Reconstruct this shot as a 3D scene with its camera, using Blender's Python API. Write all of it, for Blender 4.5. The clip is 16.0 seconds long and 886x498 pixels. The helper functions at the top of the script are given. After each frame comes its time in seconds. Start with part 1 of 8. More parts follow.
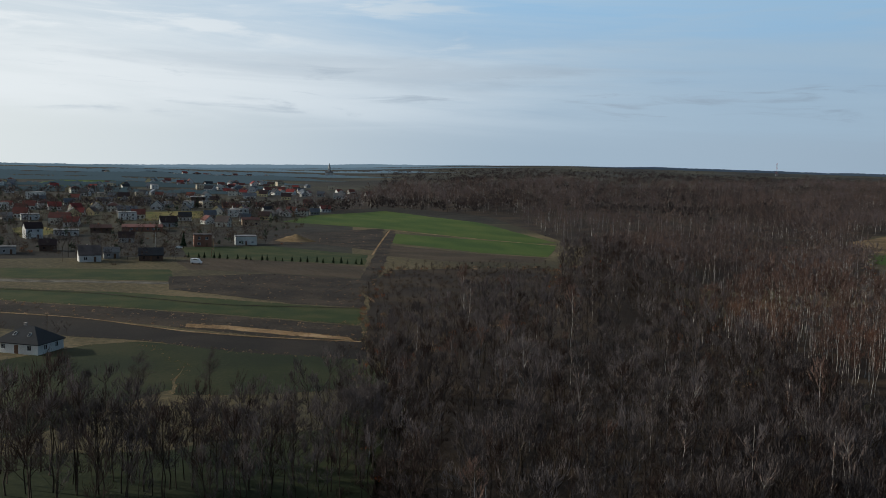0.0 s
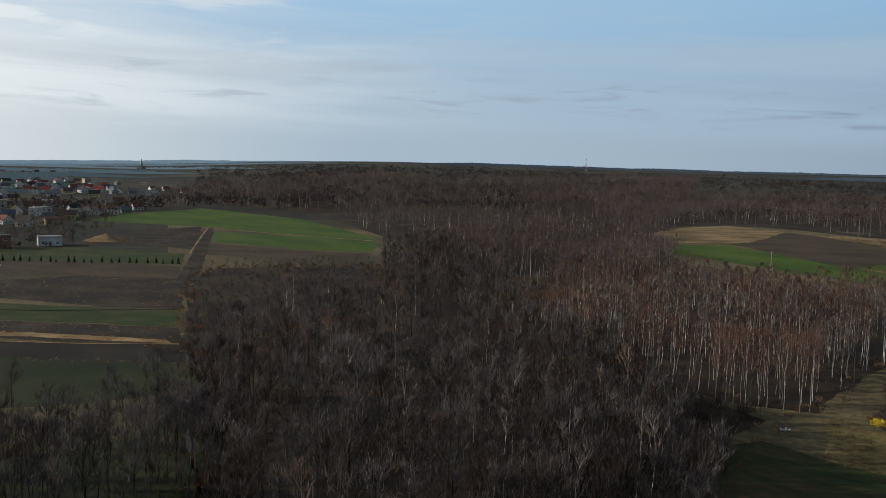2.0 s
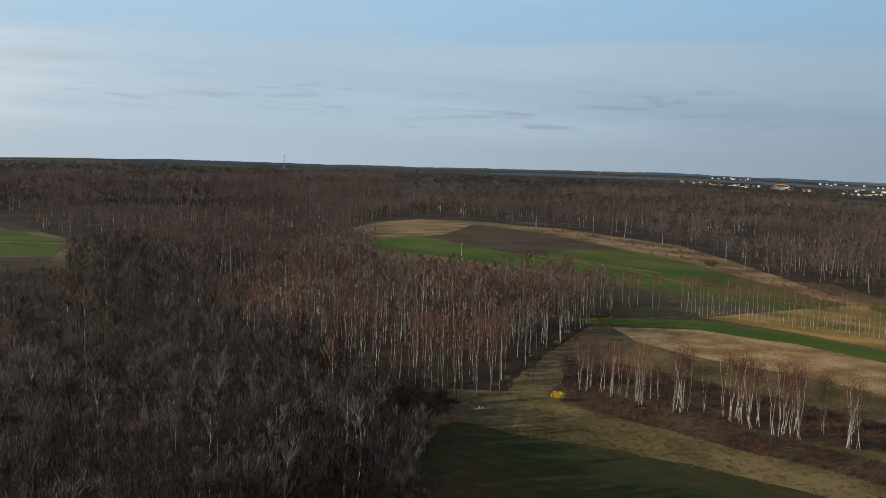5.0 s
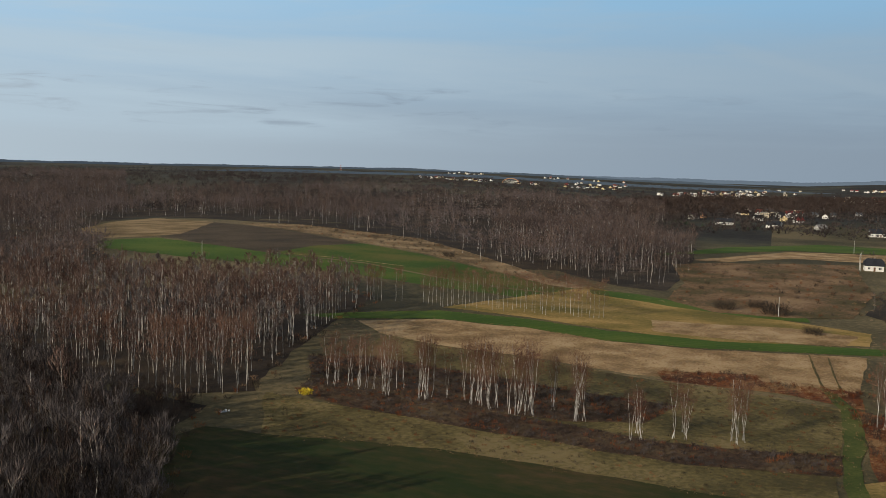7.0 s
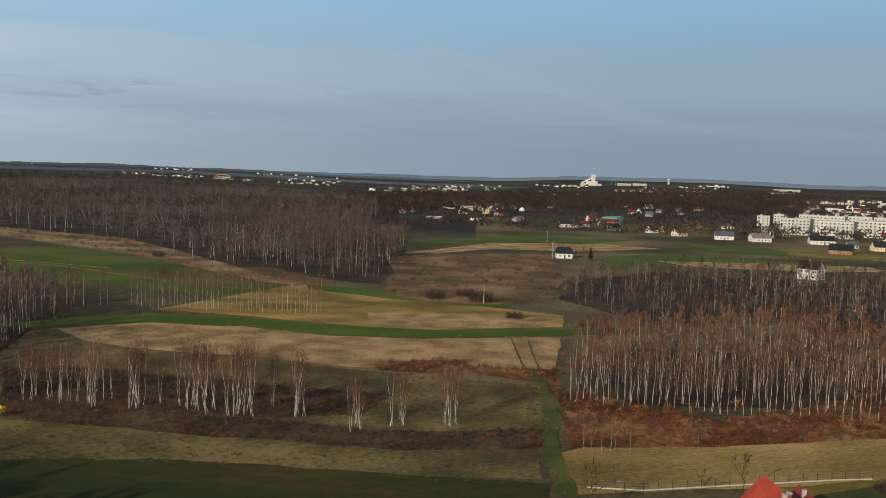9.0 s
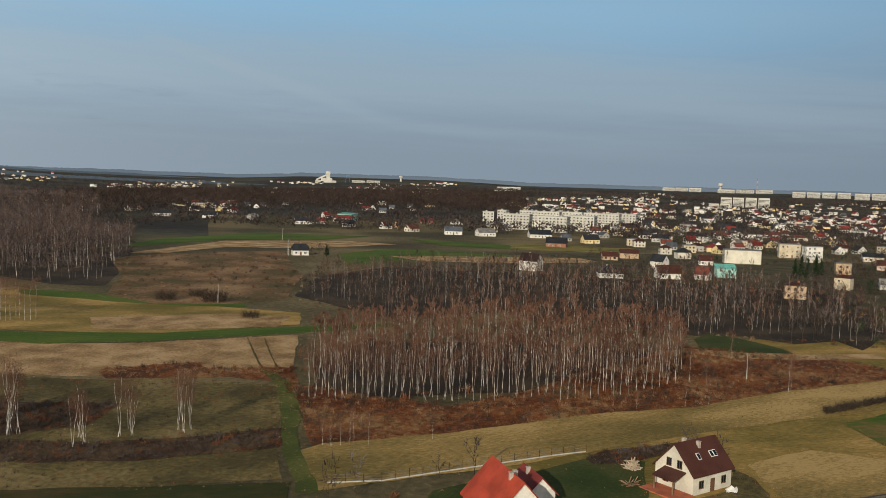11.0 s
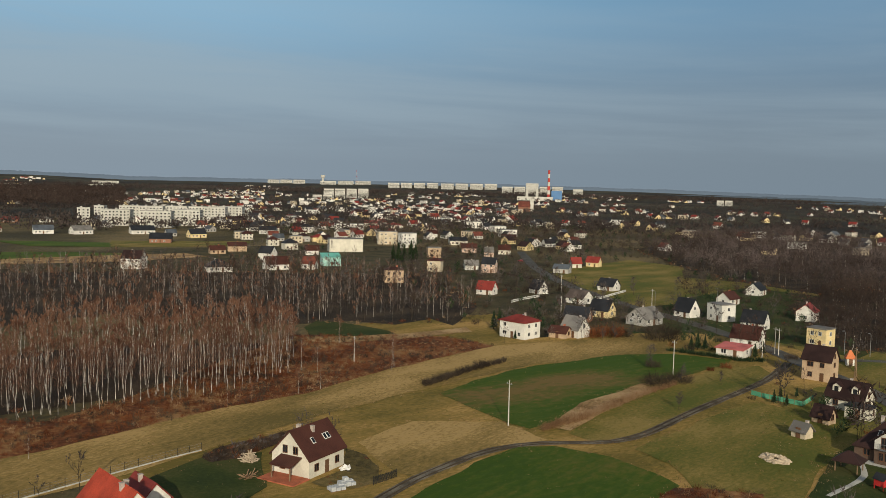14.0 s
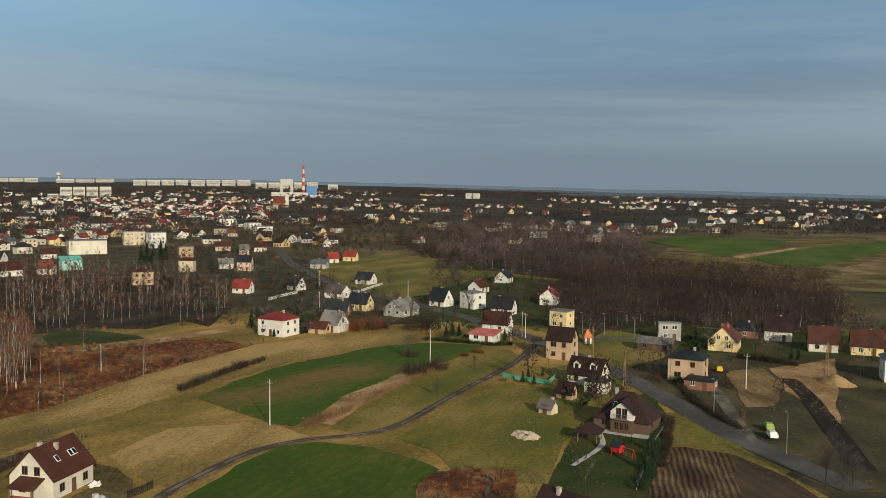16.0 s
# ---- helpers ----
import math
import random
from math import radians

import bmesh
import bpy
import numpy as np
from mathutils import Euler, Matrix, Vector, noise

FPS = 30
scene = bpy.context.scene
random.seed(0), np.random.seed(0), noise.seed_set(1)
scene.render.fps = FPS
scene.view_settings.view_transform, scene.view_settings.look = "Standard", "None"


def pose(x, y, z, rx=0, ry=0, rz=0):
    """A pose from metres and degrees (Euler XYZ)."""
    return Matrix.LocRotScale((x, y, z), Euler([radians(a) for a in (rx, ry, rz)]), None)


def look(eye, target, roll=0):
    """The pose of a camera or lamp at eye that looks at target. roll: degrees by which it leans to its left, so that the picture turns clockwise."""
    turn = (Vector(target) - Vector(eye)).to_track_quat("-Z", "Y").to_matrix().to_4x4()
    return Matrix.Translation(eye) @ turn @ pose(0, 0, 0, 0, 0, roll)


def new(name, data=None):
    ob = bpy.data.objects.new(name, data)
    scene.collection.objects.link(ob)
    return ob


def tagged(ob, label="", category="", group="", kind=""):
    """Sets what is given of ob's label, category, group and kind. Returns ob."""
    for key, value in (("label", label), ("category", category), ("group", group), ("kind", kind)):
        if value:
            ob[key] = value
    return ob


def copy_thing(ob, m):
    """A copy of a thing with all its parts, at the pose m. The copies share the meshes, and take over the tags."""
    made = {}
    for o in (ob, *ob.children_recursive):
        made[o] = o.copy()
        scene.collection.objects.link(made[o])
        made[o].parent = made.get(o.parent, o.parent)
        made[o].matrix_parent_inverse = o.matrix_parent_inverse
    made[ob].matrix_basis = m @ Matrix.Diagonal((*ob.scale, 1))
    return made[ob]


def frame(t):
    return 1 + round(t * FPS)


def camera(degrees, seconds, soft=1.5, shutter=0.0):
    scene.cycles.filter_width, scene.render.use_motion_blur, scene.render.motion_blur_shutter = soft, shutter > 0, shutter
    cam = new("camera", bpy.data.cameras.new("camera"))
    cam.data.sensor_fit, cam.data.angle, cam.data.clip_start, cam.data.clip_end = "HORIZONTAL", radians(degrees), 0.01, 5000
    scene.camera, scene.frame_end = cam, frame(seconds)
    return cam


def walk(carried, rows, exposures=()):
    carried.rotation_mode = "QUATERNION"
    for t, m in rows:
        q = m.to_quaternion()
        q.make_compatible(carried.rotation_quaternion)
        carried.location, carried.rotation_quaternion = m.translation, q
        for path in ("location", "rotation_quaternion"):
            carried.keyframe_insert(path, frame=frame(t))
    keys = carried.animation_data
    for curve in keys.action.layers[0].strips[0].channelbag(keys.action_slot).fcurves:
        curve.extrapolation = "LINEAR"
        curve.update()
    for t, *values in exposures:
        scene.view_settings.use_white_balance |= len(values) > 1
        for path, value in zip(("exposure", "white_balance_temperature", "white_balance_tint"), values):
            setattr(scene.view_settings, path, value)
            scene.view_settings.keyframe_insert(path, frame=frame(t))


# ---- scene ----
cam = camera(52.2, 16.0, soft=0.2)
EYE = 48.0
# seconds, heading to the left, pitch, lean: the drone hovers and turns to the right
TURN = [
    (0.0, 5.94, -5.53, 1.82),
    (0.5, 2.85, -5.51, 1.86),
    (1.0, 0.00, -5.49, 1.88),
    (1.5, -2.65, -5.47, 1.87),
    (2.0, -5.30, -5.44, 1.84),
    (2.5, -8.12, -5.41, 1.81),
    (3.0, -11.01, -5.35, 1.79),
    (3.5, -14.04, -5.29, 1.78),
    (4.0, -17.23, -5.22, 1.78),
    (4.5, -20.59, -5.15, 1.79),
    (5.0, -24.15, -5.08, 1.77),
    (5.5, -27.91, -5.02, 1.70),
    (6.0, -32.05, -4.98, 1.61),
    (6.5, -36.21, -4.94, 1.54),
    (7.0, -40.32, -4.89, 1.48),
    (7.5, -44.66, -4.84, 1.42),
    (8.0, -49.11, -4.79, 1.38),
    (8.5, -53.70, -4.75, 1.38),
    (9.0, -58.25, -4.70, 1.45),
    (9.5, -62.56, -4.64, 1.55),
    (10.0, -66.75, -4.57, 1.65),
    (10.5, -70.86, -4.50, 1.75),
    (11.0, -74.91, -4.43, 1.83),
    (11.5, -78.95, -4.38, 1.88),
    (12.0, -83.08, -4.34, 1.88),
    (12.5, -87.14, -4.30, 1.81),
    (13.0, -91.17, -4.26, 1.68),
    (13.5, -95.33, -4.24, 1.50),
    (14.0, -99.44, -4.23, 1.30),
    (14.5, -103.57, -4.24, 1.09),
    (15.0, -107.52, -4.25, 0.88),
    (15.5, -111.31, -4.26, 0.73),
    (16.0, -114.80, -4.27, 0.64),
]
walk(cam, [(t, pose(0, 0, EYE, 90 + pitch, 0, yaw) @ pose(0, 0, 0, 0, 0, lean)) for t, yaw, pitch, lean in TURN],
     exposures=[(0.0, -0.64, 5730, 6), (3.0, -0.49, 6020, 7.5), (5.5, -0.38, 6250, 8), (9.0, -0.36, 6400, 8), (12.5, -0.40, 6550, 7), (16.0, -0.32, 6600, 5.5)])

# ---- light: low afternoon sun behind thin cloud ----
SUN_AZ, SUN_EL = -86.2, 20.0
world = bpy.data.worlds.new("sky")
scene.world = world
world.use_nodes = True
wt = world.node_tree
wt.nodes.clear()


def wnode(kind, **given):
    n = wt.nodes.new(kind)
    for k, v in given.items():
        n.inputs[k].default_value = v
    return n


sky = wnode("ShaderNodeTexSky")
sky.sky_type, sky.sun_disc = "NISHITA", False
sky.sun_elevation, sky.sun_rotation = radians(SUN_EL), radians(SUN_AZ)
sky.air_density, sky.dust_density, sky.ozone_density = 1.0, 1.0, 2.0
SKY_POWER = 0.05
tex = wnode("ShaderNodeTexCoord")
sep = wnode("ShaderNodeSeparateXYZ")
wt.links.new(tex.outputs["Generated"], sep.inputs[0])


def calc(op, a, b=None, c=None):
    n = wnode("ShaderNodeMath")
    n.operation = op
    for i, v in enumerate((a, b, c)):
        if v is None:
            continue
        if isinstance(v, (int, float)):
            n.inputs[i].default_value = v
        else:
            wt.links.new(v, n.inputs[i])
    return n.outputs[0]


def blend(fac, a, b):
    n = wnode("ShaderNodeMix")
    n.data_type = "RGBA"
    for i, v in ((0, fac), (6, a), (7, b)):
        if isinstance(v, float):
            n.inputs[i].default_value = v
        elif isinstance(v, tuple):
            n.inputs[i].default_value = (*(c / SKY_POWER for c in v), 1)
        else:
            wt.links.new(v, n.inputs[i])
    return n.outputs[2]


def span(v, a, b, lo=0.0, hi=1.0):
    n = wnode("ShaderNodeMapRange")
    n.interpolation_type = "SMOOTHSTEP"
    for i, q in ((1, a), (2, b), (3, lo), (4, hi)):
        n.inputs[i].default_value = q
    wt.links.new(v, n.inputs[0])
    return n.outputs[0]


# closeness to the sun's side of the sky, and height above the horizon
sx, sy = math.sin(radians(SUN_AZ)), math.cos(radians(SUN_AZ))
toward = calc("ADD", calc("MULTIPLY", sep.outputs[0], sx), calc("MULTIPLY", sep.outputs[1], sy))
up = calc("MAXIMUM", sep.outputs[2], 0.0)
haze_col = blend(span(toward, 0.0, 0.75), blend(span(toward, -1.1, 0.05), (0.31, 0.385, 0.475), (0.62, 0.72, 0.80)), (1.32, 1.26, 1.13))
high_col = blend(span(toward, 0.0, 0.75), blend(span(toward, -1.1, 0.05), (0.34, 0.63, 0.91), (0.50, 0.80, 1.08)), (0.98, 1.02, 1.03))
thin = blend(span(up, 0.02, 0.24), haze_col, high_col)
away = calc("ADD", calc("MULTIPLY", sep.outputs[0], math.sin(radians(155))), calc("MULTIPLY", sep.outputs[1], math.cos(radians(155))))
thin = blend(span(away, 0.3, 0.95, 0.0, 0.85), thin, blend(span(up, 0.03, 0.26), (0.235, 0.30, 0.375), (0.135, 0.305, 0.52)))
zenith = blend(0.75, sky.outputs[0], (0.035, 0.07, 0.13))
base_sky = blend(span(up, 0.17, 0.34, 0.97, 0.04), zenith, thin)
# clouds, drawn out along the horizon
turn = calc("ARCTAN2", sep.outputs[0], sep.outputs[1])


def cloud(across, high, detail, lo, hi, most, seed, tilt=0.0):
    v = wnode("ShaderNodeCombineXYZ")
    wt.links.new(calc("MULTIPLY", turn, across), v.inputs[0])
    wt.links.new(calc("MULTIPLY_ADD", up, high, calc("MULTIPLY", turn, tilt)), v.inputs[1])
    v.inputs[2].default_value = seed
    n = wnode("ShaderNodeTexNoise", Scale=1.0, Detail=detail, Roughness=0.58, Distortion=0.5)
    wt.links.new(v.outputs[0], n.inputs["Vector"])
    return span(n.outputs[0], lo, hi, 0.0, most)


def times(*v):
    out = v[0]
    for q in v[1:]:
        out = calc("MULTIPLY", out, q)
    return out


white_col = blend(span(toward, -0.2, 0.6), blend(span(toward, -1.0, -0.3), (0.42, 0.53, 0.63), (0.60, 0.73, 0.83)), (1.36, 1.30, 1.21))
grey_col = blend(span(toward, -0.8, 0.6), (0.28, 0.35, 0.44), (0.68, 0.73, 0.77))
low = span(up, 0.015, 0.06)
# broad thin veils, heaped cloud on the sun's side, small flat grey clouds in a row, one old vapour trail
with_veil = blend(times(cloud(1.3, 17.0, 8.0, 0.34, 0.64, 0.85, 3.1, 0.6), low, span(up, 0.11, 0.19, 1.0, 0.45), span(turn, 1.4, 2.1, 1.0, 0.5), span(toward, -1.0, -0.35, 0.7, 1.0)), base_sky, white_col)
with_wisp = blend(times(cloud(5.0, 50.0, 9.0, 0.47, 0.75, 0.5, 8.4, -2.5), low, span(toward, -1.0, -0.2, 0.3, 1.0), span(turn, 1.5, 2.0, 1.0, 0.3)), with_veil, white_col)
heap = times(cloud(5.5, 36.0, 8.0, 0.50, 0.62, 0.75, 5.5), span(up, 0.085, 0.125), span(toward, -0.1, 0.3))
with_heap = blend(heap, with_wisp, white_col)
base = times(cloud(3.0, 26.0, 8.0, 0.47, 0.70, 0.34, 12.3), span(up, 0.06, 0.085), span(up, 0.11, 0.15, 1.0, 0.0), span(toward, -0.5, 0.1))
with_base = blend(base, with_heap, grey_col)
small = times(cloud(9.0, 80.0, 6.0, 0.55, 0.74, 0.62, 21.7), span(up, 0.035, 0.05), span(up, 0.085, 0.11, 1.0, 0.0), span(toward, -1.0, -0.55), span(turn, 1.15, 1.45, 1.0, 0.0))
with_small = blend(small, with_base, grey_col)
trail = calc("ABSOLUTE", calc("SUBTRACT", up, calc("MULTIPLY_ADD", turn, -0.30, 0.435)))
with_trail = blend(times(span(trail, 0.002, 0.011, 0.40, 0.0), span(turn, 0.96, 1.02), span(turn, 1.18, 1.28, 1.0, 0.0)), with_small, white_col)
bg = wnode("ShaderNodeBackground", Strength=SKY_POWER)
wt.links.new(with_trail, bg.inputs[0])
wout = wnode("ShaderNodeOutputWorld")
wt.links.new(bg.outputs[0], wout.inputs[0])

sun = new("sun", bpy.data.lights.new("sun", "SUN"))
sun.data.energy, sun.data.angle, sun.data.color = 5.0, radians(0.6), (1.0, 0.875, 0.69)
sdir = Vector((math.sin(radians(SUN_AZ)) * math.cos(radians(SUN_EL)), math.cos(radians(SUN_AZ)) * math.cos(radians(SUN_EL)), math.sin(radians(SUN_EL))))
sun.matrix_world = look(sdir * 100, (0, 0, 0))


# ---- materials ----
MATS = {}


def mat(name, stops, rough=0.9, scales=(0.05, 1.2), bump=0.3, bump_dist=0.1, stripe=None, island=0.0, metal=0.0, random=0.0, spec=0.2, patch=None, thin=0.0):
    """Noise-mixed colours at two scales; stripe: (angle, spacing, strength) of furrows or rows."""
    m = bpy.data.materials.new(name)
    m.use_nodes = True
    t = m.node_tree
    b = t.nodes["Principled BSDF"]
    b.inputs["Roughness"].default_value, b.inputs["Metallic"].default_value = rough, metal
    b.inputs["Specular IOR Level"].default_value = spec
    geo = t.nodes.new("ShaderNodeNewGeometry")
    big = t.nodes.new("ShaderNodeTexNoise")
    big.inputs["Scale"].default_value, big.inputs["Detail"].default_value = scales[0], 4
    small = t.nodes.new("ShaderNodeTexNoise")
    small.inputs["Scale"].default_value, small.inputs["Detail"].default_value = scales[1] * 1.5, 7
    small.inputs["Roughness"].default_value = 0.65
    along = None
    if stripe:
        # patches drawn out along the rows
        along = t.nodes.new("ShaderNodeMapping")
        along.vector_type = "TEXTURE"
        along.inputs["Rotation"].default_value, along.inputs["Scale"].default_value = (0, 0, radians(stripe[0])), (1.5, 0.75, 1.0)
        t.links.new(geo.outputs["Position"], along.inputs["Vector"])
    for n in (big, small):
        t.links.new(along.outputs[0] if along else geo.outputs["Position"], n.inputs["Vector"])
    add = t.nodes.new("ShaderNodeMath")
    add.operation = "MULTIPLY_ADD"
    add.inputs[1].default_value = 0.6
    t.links.new(big.outputs[0], add.inputs[0])
    half = t.nodes.new("ShaderNodeMath")
    half.operation = "MULTIPLY"
    half.inputs[1].default_value = 0.4
    t.links.new(small.outputs[0], half.inputs[0])
    t.links.new(half.outputs[0], add.inputs[2])
    value = add.outputs[0]
    height = small.outputs[0]

    def plus(value, socket, amount):
        k = t.nodes.new("ShaderNodeMath")
        k.operation = "MULTIPLY_ADD"
        k.inputs[1].default_value = amount
        t.links.new(socket, k.inputs[0])
        t.links.new(value, k.inputs[2])
        s = t.nodes.new("ShaderNodeMath")
        s.operation = "SUBTRACT"
        s.inputs[1].default_value = amount / 2
        t.links.new(k.outputs[0], s.inputs[0])
        return s.outputs[0]
    if stripe:
        angle, spacing, strength = stripe
        mp = t.nodes.new("ShaderNodeMapping")
        mp.inputs["Rotation"].default_value = (0, 0, -radians(90 + angle))
        t.links.new(geo.outputs["Position"], mp.inputs["Vector"])
        w = t.nodes.new("ShaderNodeTexWave")
        w.inputs["Scale"].default_value = 0.314 / spacing
        w.inputs["Distortion"].default_value, w.inputs["Detail"].default_value, w.inputs["Detail Scale"].default_value = 3.0, 3, 0.6
        t.links.new(mp.outputs[0], w.inputs["Vector"])
        value = plus(value, w.outputs[1], strength)
        height = plus(height, w.outputs[1], 1.0)
    if patch:
        mp = t.nodes.new("ShaderNodeMapping")
        mp.vector_type = "TEXTURE"
        mp.inputs["Location"].default_value, mp.inputs["Rotation"].default_value, mp.inputs["Scale"].default_value = (patch[0], patch[1], 0), (0, 0, radians(patch[2])), (patch[3], patch[4], 1e4)
        t.links.new(geo.outputs["Position"], mp.inputs["Vector"])
        ln = t.nodes.new("ShaderNodeVectorMath")
        ln.operation = "LENGTH"
        t.links.new(mp.outputs[0], ln.inputs[0])
        mr = t.nodes.new("ShaderNodeMapRange")
        for i, q in ((1, 0.45), (2, 1.1), (3, 0.75), (4, 0.25)):
            mr.inputs[i].default_value = q
        t.links.new(ln.outputs["Value"], mr.inputs[0])
        value = plus(value, mr.outputs[0], 0.30)
    if island:
        value = plus(value, geo.outputs["Random Per Island"], island)
    if random:
        oi = t.nodes.new("ShaderNodeObjectInfo")
        value = plus(value, oi.outputs["Random"], random)
    ramp = t.nodes.new("ShaderNodeValToRGB")
    e = ramp.color_ramp.elements
    while len(e) < len(stops):
        e.new(0.5)
    for i, (el, c) in enumerate(zip(e, stops)):
        el.position = 0.41 + 0.18 * i / max(1, len(stops) - 1)
        el.color = (*c, 1)
    t.links.new(value, ramp.inputs[0])
    t.links.new(ramp.outputs[0], b.inputs["Base Color"])
    if bump:
        bp = t.nodes.new("ShaderNodeBump")
        bp.inputs["Strength"].default_value, bp.inputs["Distance"].default_value = bump, bump_dist
        t.links.new(height, bp.inputs["Height"])
        t.links.new(bp.outputs[0], b.inputs["Normal"])
    if thin:
        # fine twigs and blades let part of the light through
        tr = t.nodes.new("ShaderNodeBsdfTranslucent")
        t.links.new(ramp.outputs[0], tr.inputs["Color"])
        mx = t.nodes.new("ShaderNodeMixShader")
        mx.inputs[0].default_value = thin
        t.links.new(b.outputs[0], mx.inputs[1])
        t.links.new(tr.outputs[0], mx.inputs[2])
        t.links.new(mx.outputs[0], t.nodes["Material Output"].inputs["Surface"])
    MATS[name] = m
    return m


mat("ground", [(0.048, 0.04, 0.021), (0.08, 0.064, 0.03), (0.12, 0.092, 0.044), (0.18, 0.132, 0.066)], scales=(0.013, 0.35), bump=0.6, bump_dist=0.4)
mat("olive", [(0.1313, 0.1001, 0.0214), (0.2002, 0.1393, 0.0343), (0.2753, 0.1788, 0.0514), (0.3877, 0.2442, 0.0815)], scales=(0.04, 0.7), stripe=(-62, 4.0, 0.012))
mat("dark_twig", [(0.03, 0.02, 0.0165), (0.052, 0.035, 0.029), (0.082, 0.058, 0.048)], scales=(0.03, 0.4), bump=0, island=0.12, thin=0.22)
mat("far_twig", [(0.068, 0.051, 0.0477), (0.112, 0.086, 0.0816), (0.16, 0.127, 0.1219)], scales=(0.01, 0.3), bump=0, island=0.12, thin=0.25)
mat("far_russet", [(0.08, 0.052, 0.041), (0.128, 0.086, 0.07), (0.18, 0.128, 0.106)], scales=(0.01, 0.3), bump=0, island=0.12, thin=0.25)
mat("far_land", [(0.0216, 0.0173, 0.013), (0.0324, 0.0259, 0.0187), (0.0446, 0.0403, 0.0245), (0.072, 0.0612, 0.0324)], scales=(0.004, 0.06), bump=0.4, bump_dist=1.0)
mat("wheat4", [(0.036, 0.072, 0.0048), (0.052, 0.085, 0.0072), (0.08, 0.092, 0.012), (0.115, 0.1, 0.02)], scales=(0.03, 0.4), stripe=(-45, 3.0, 0.015))
# grass with the shade of long tree shadows put into its colour
mat("shaded_grass", [(0.013, 0.0202, 0.0043), (0.0231, 0.0296, 0.0065), (0.0397, 0.0397, 0.0123)], scales=(0.04, 0.7))
# leaf-litter brown, darkened further in place of shade under the trees
mat("litter", [(0.022, 0.0145, 0.0095), (0.038, 0.025, 0.0155), (0.06, 0.039, 0.022)], scales=(0.05, 0.8), bump=0.6, bump_dist=0.3)
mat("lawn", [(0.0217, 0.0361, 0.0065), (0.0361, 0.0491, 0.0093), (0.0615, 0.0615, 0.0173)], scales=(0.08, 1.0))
mat("meadow", [(0.088, 0.099, 0.016), (0.1298, 0.1155, 0.0231), (0.1738, 0.1375, 0.033), (0.242, 0.176, 0.0528)], scales=(0.05, 0.8), stripe=(-49, 4.0, 0.012))
mat("mown", [(0.1333, 0.0982, 0.028), (0.2093, 0.1436, 0.0453), (0.2855, 0.1891, 0.0646), (0.4061, 0.2694, 0.1056)], scales=(0.035, 0.8), stripe=(-40, 3.0, 0.012))
mat("wheat", [(0.038, 0.074, 0.005), (0.058, 0.096, 0.0085), (0.088, 0.112, 0.0145)], scales=(0.03, 0.6), stripe=(-50, 3.0, 0.02))
mat("wheat2", [(0.018, 0.028, 0.0035), (0.036, 0.034, 0.0075), (0.066, 0.042, 0.0145)], scales=(0.028, 0.25), stripe=(-66, 4.0, 0.02))
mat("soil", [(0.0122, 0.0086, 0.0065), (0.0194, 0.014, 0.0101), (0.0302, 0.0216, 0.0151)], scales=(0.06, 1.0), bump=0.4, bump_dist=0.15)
mat("roadside", [(0.0381, 0.0336, 0.0157), (0.0627, 0.0526, 0.0246), (0.0952, 0.0762, 0.0381)], scales=(0.08, 0.9), bump=0.6, bump_dist=0.3)
mat("soil2", [(0.0452, 0.0315, 0.0193), (0.0662, 0.0459, 0.027), (0.0903, 0.0629, 0.0376)], scales=(0.05, 0.8), stripe=(-12, 2.5, 0.02), bump=0.6, bump_dist=0.2)
mat("corn", [(0.0396, 0.023, 0.013), (0.072, 0.0432, 0.0223), (0.108, 0.0684, 0.036), (0.2016, 0.1368, 0.072)], scales=(0.12, 1.9), stripe=(-35, 1.0, 0.07), bump=0.8, bump_dist=0.25)
mat("stubble", [(0.1144, 0.0766, 0.0317), (0.1848, 0.1206, 0.0546), (0.2904, 0.198, 0.1012)], scales=(0.07, 0.8), stripe=(-24, 2.0, 0.03), bump=0.5)
mat("straw", [(0.19, 0.115, 0.05), (0.33, 0.21, 0.10), (0.47, 0.32, 0.17)], scales=(0.09, 0.9), bump=0.9, bump_dist=0.5)
mat("scrub", [(0.0806, 0.028, 0.0115), (0.1478, 0.0496, 0.0187), (0.215, 0.092, 0.0346), (0.2957, 0.168, 0.072)], scales=(0.07, 0.6), bump=1.0, bump_dist=0.7)
mat("scrub2", [(0.045, 0.027, 0.016), (0.08, 0.045, 0.025), (0.125, 0.083, 0.042)], scales=(0.1, 0.9), bump=1.0, bump_dist=0.7)
mat("scrub3", [(0.075, 0.058, 0.02), (0.125, 0.078, 0.034), (0.19, 0.105, 0.052), (0.26, 0.165, 0.085)], scales=(0.035, 0.5), bump=0.8, bump_dist=0.6)
mat("scrub4", [(0.11, 0.07, 0.032), (0.17, 0.11, 0.052), (0.25, 0.165, 0.085), (0.34, 0.235, 0.13)], scales=(0.05, 0.5), bump=0.8, bump_dist=0.5)
mat("fallow", [(0.0216, 0.016, 0.0108), (0.0367, 0.0255, 0.0166), (0.0648, 0.0454, 0.0294)], scales=(0.06, 0.7), bump=0.8, bump_dist=0.4)
mat("rough", [(0.064, 0.05, 0.017), (0.104, 0.079, 0.027), (0.15, 0.112, 0.041), (0.21, 0.152, 0.066)], scales=(0.05, 0.6), bump=0.8, bump_dist=0.4)
mat("wheat3", [(0.042, 0.08, 0.006), (0.06, 0.09, 0.0095), (0.10, 0.094, 0.019), (0.155, 0.105, 0.034)], scales=(0.03, 0.3), stripe=(-61, 4.0, 0.01), patch=(203, -63, -60, 38, 14))
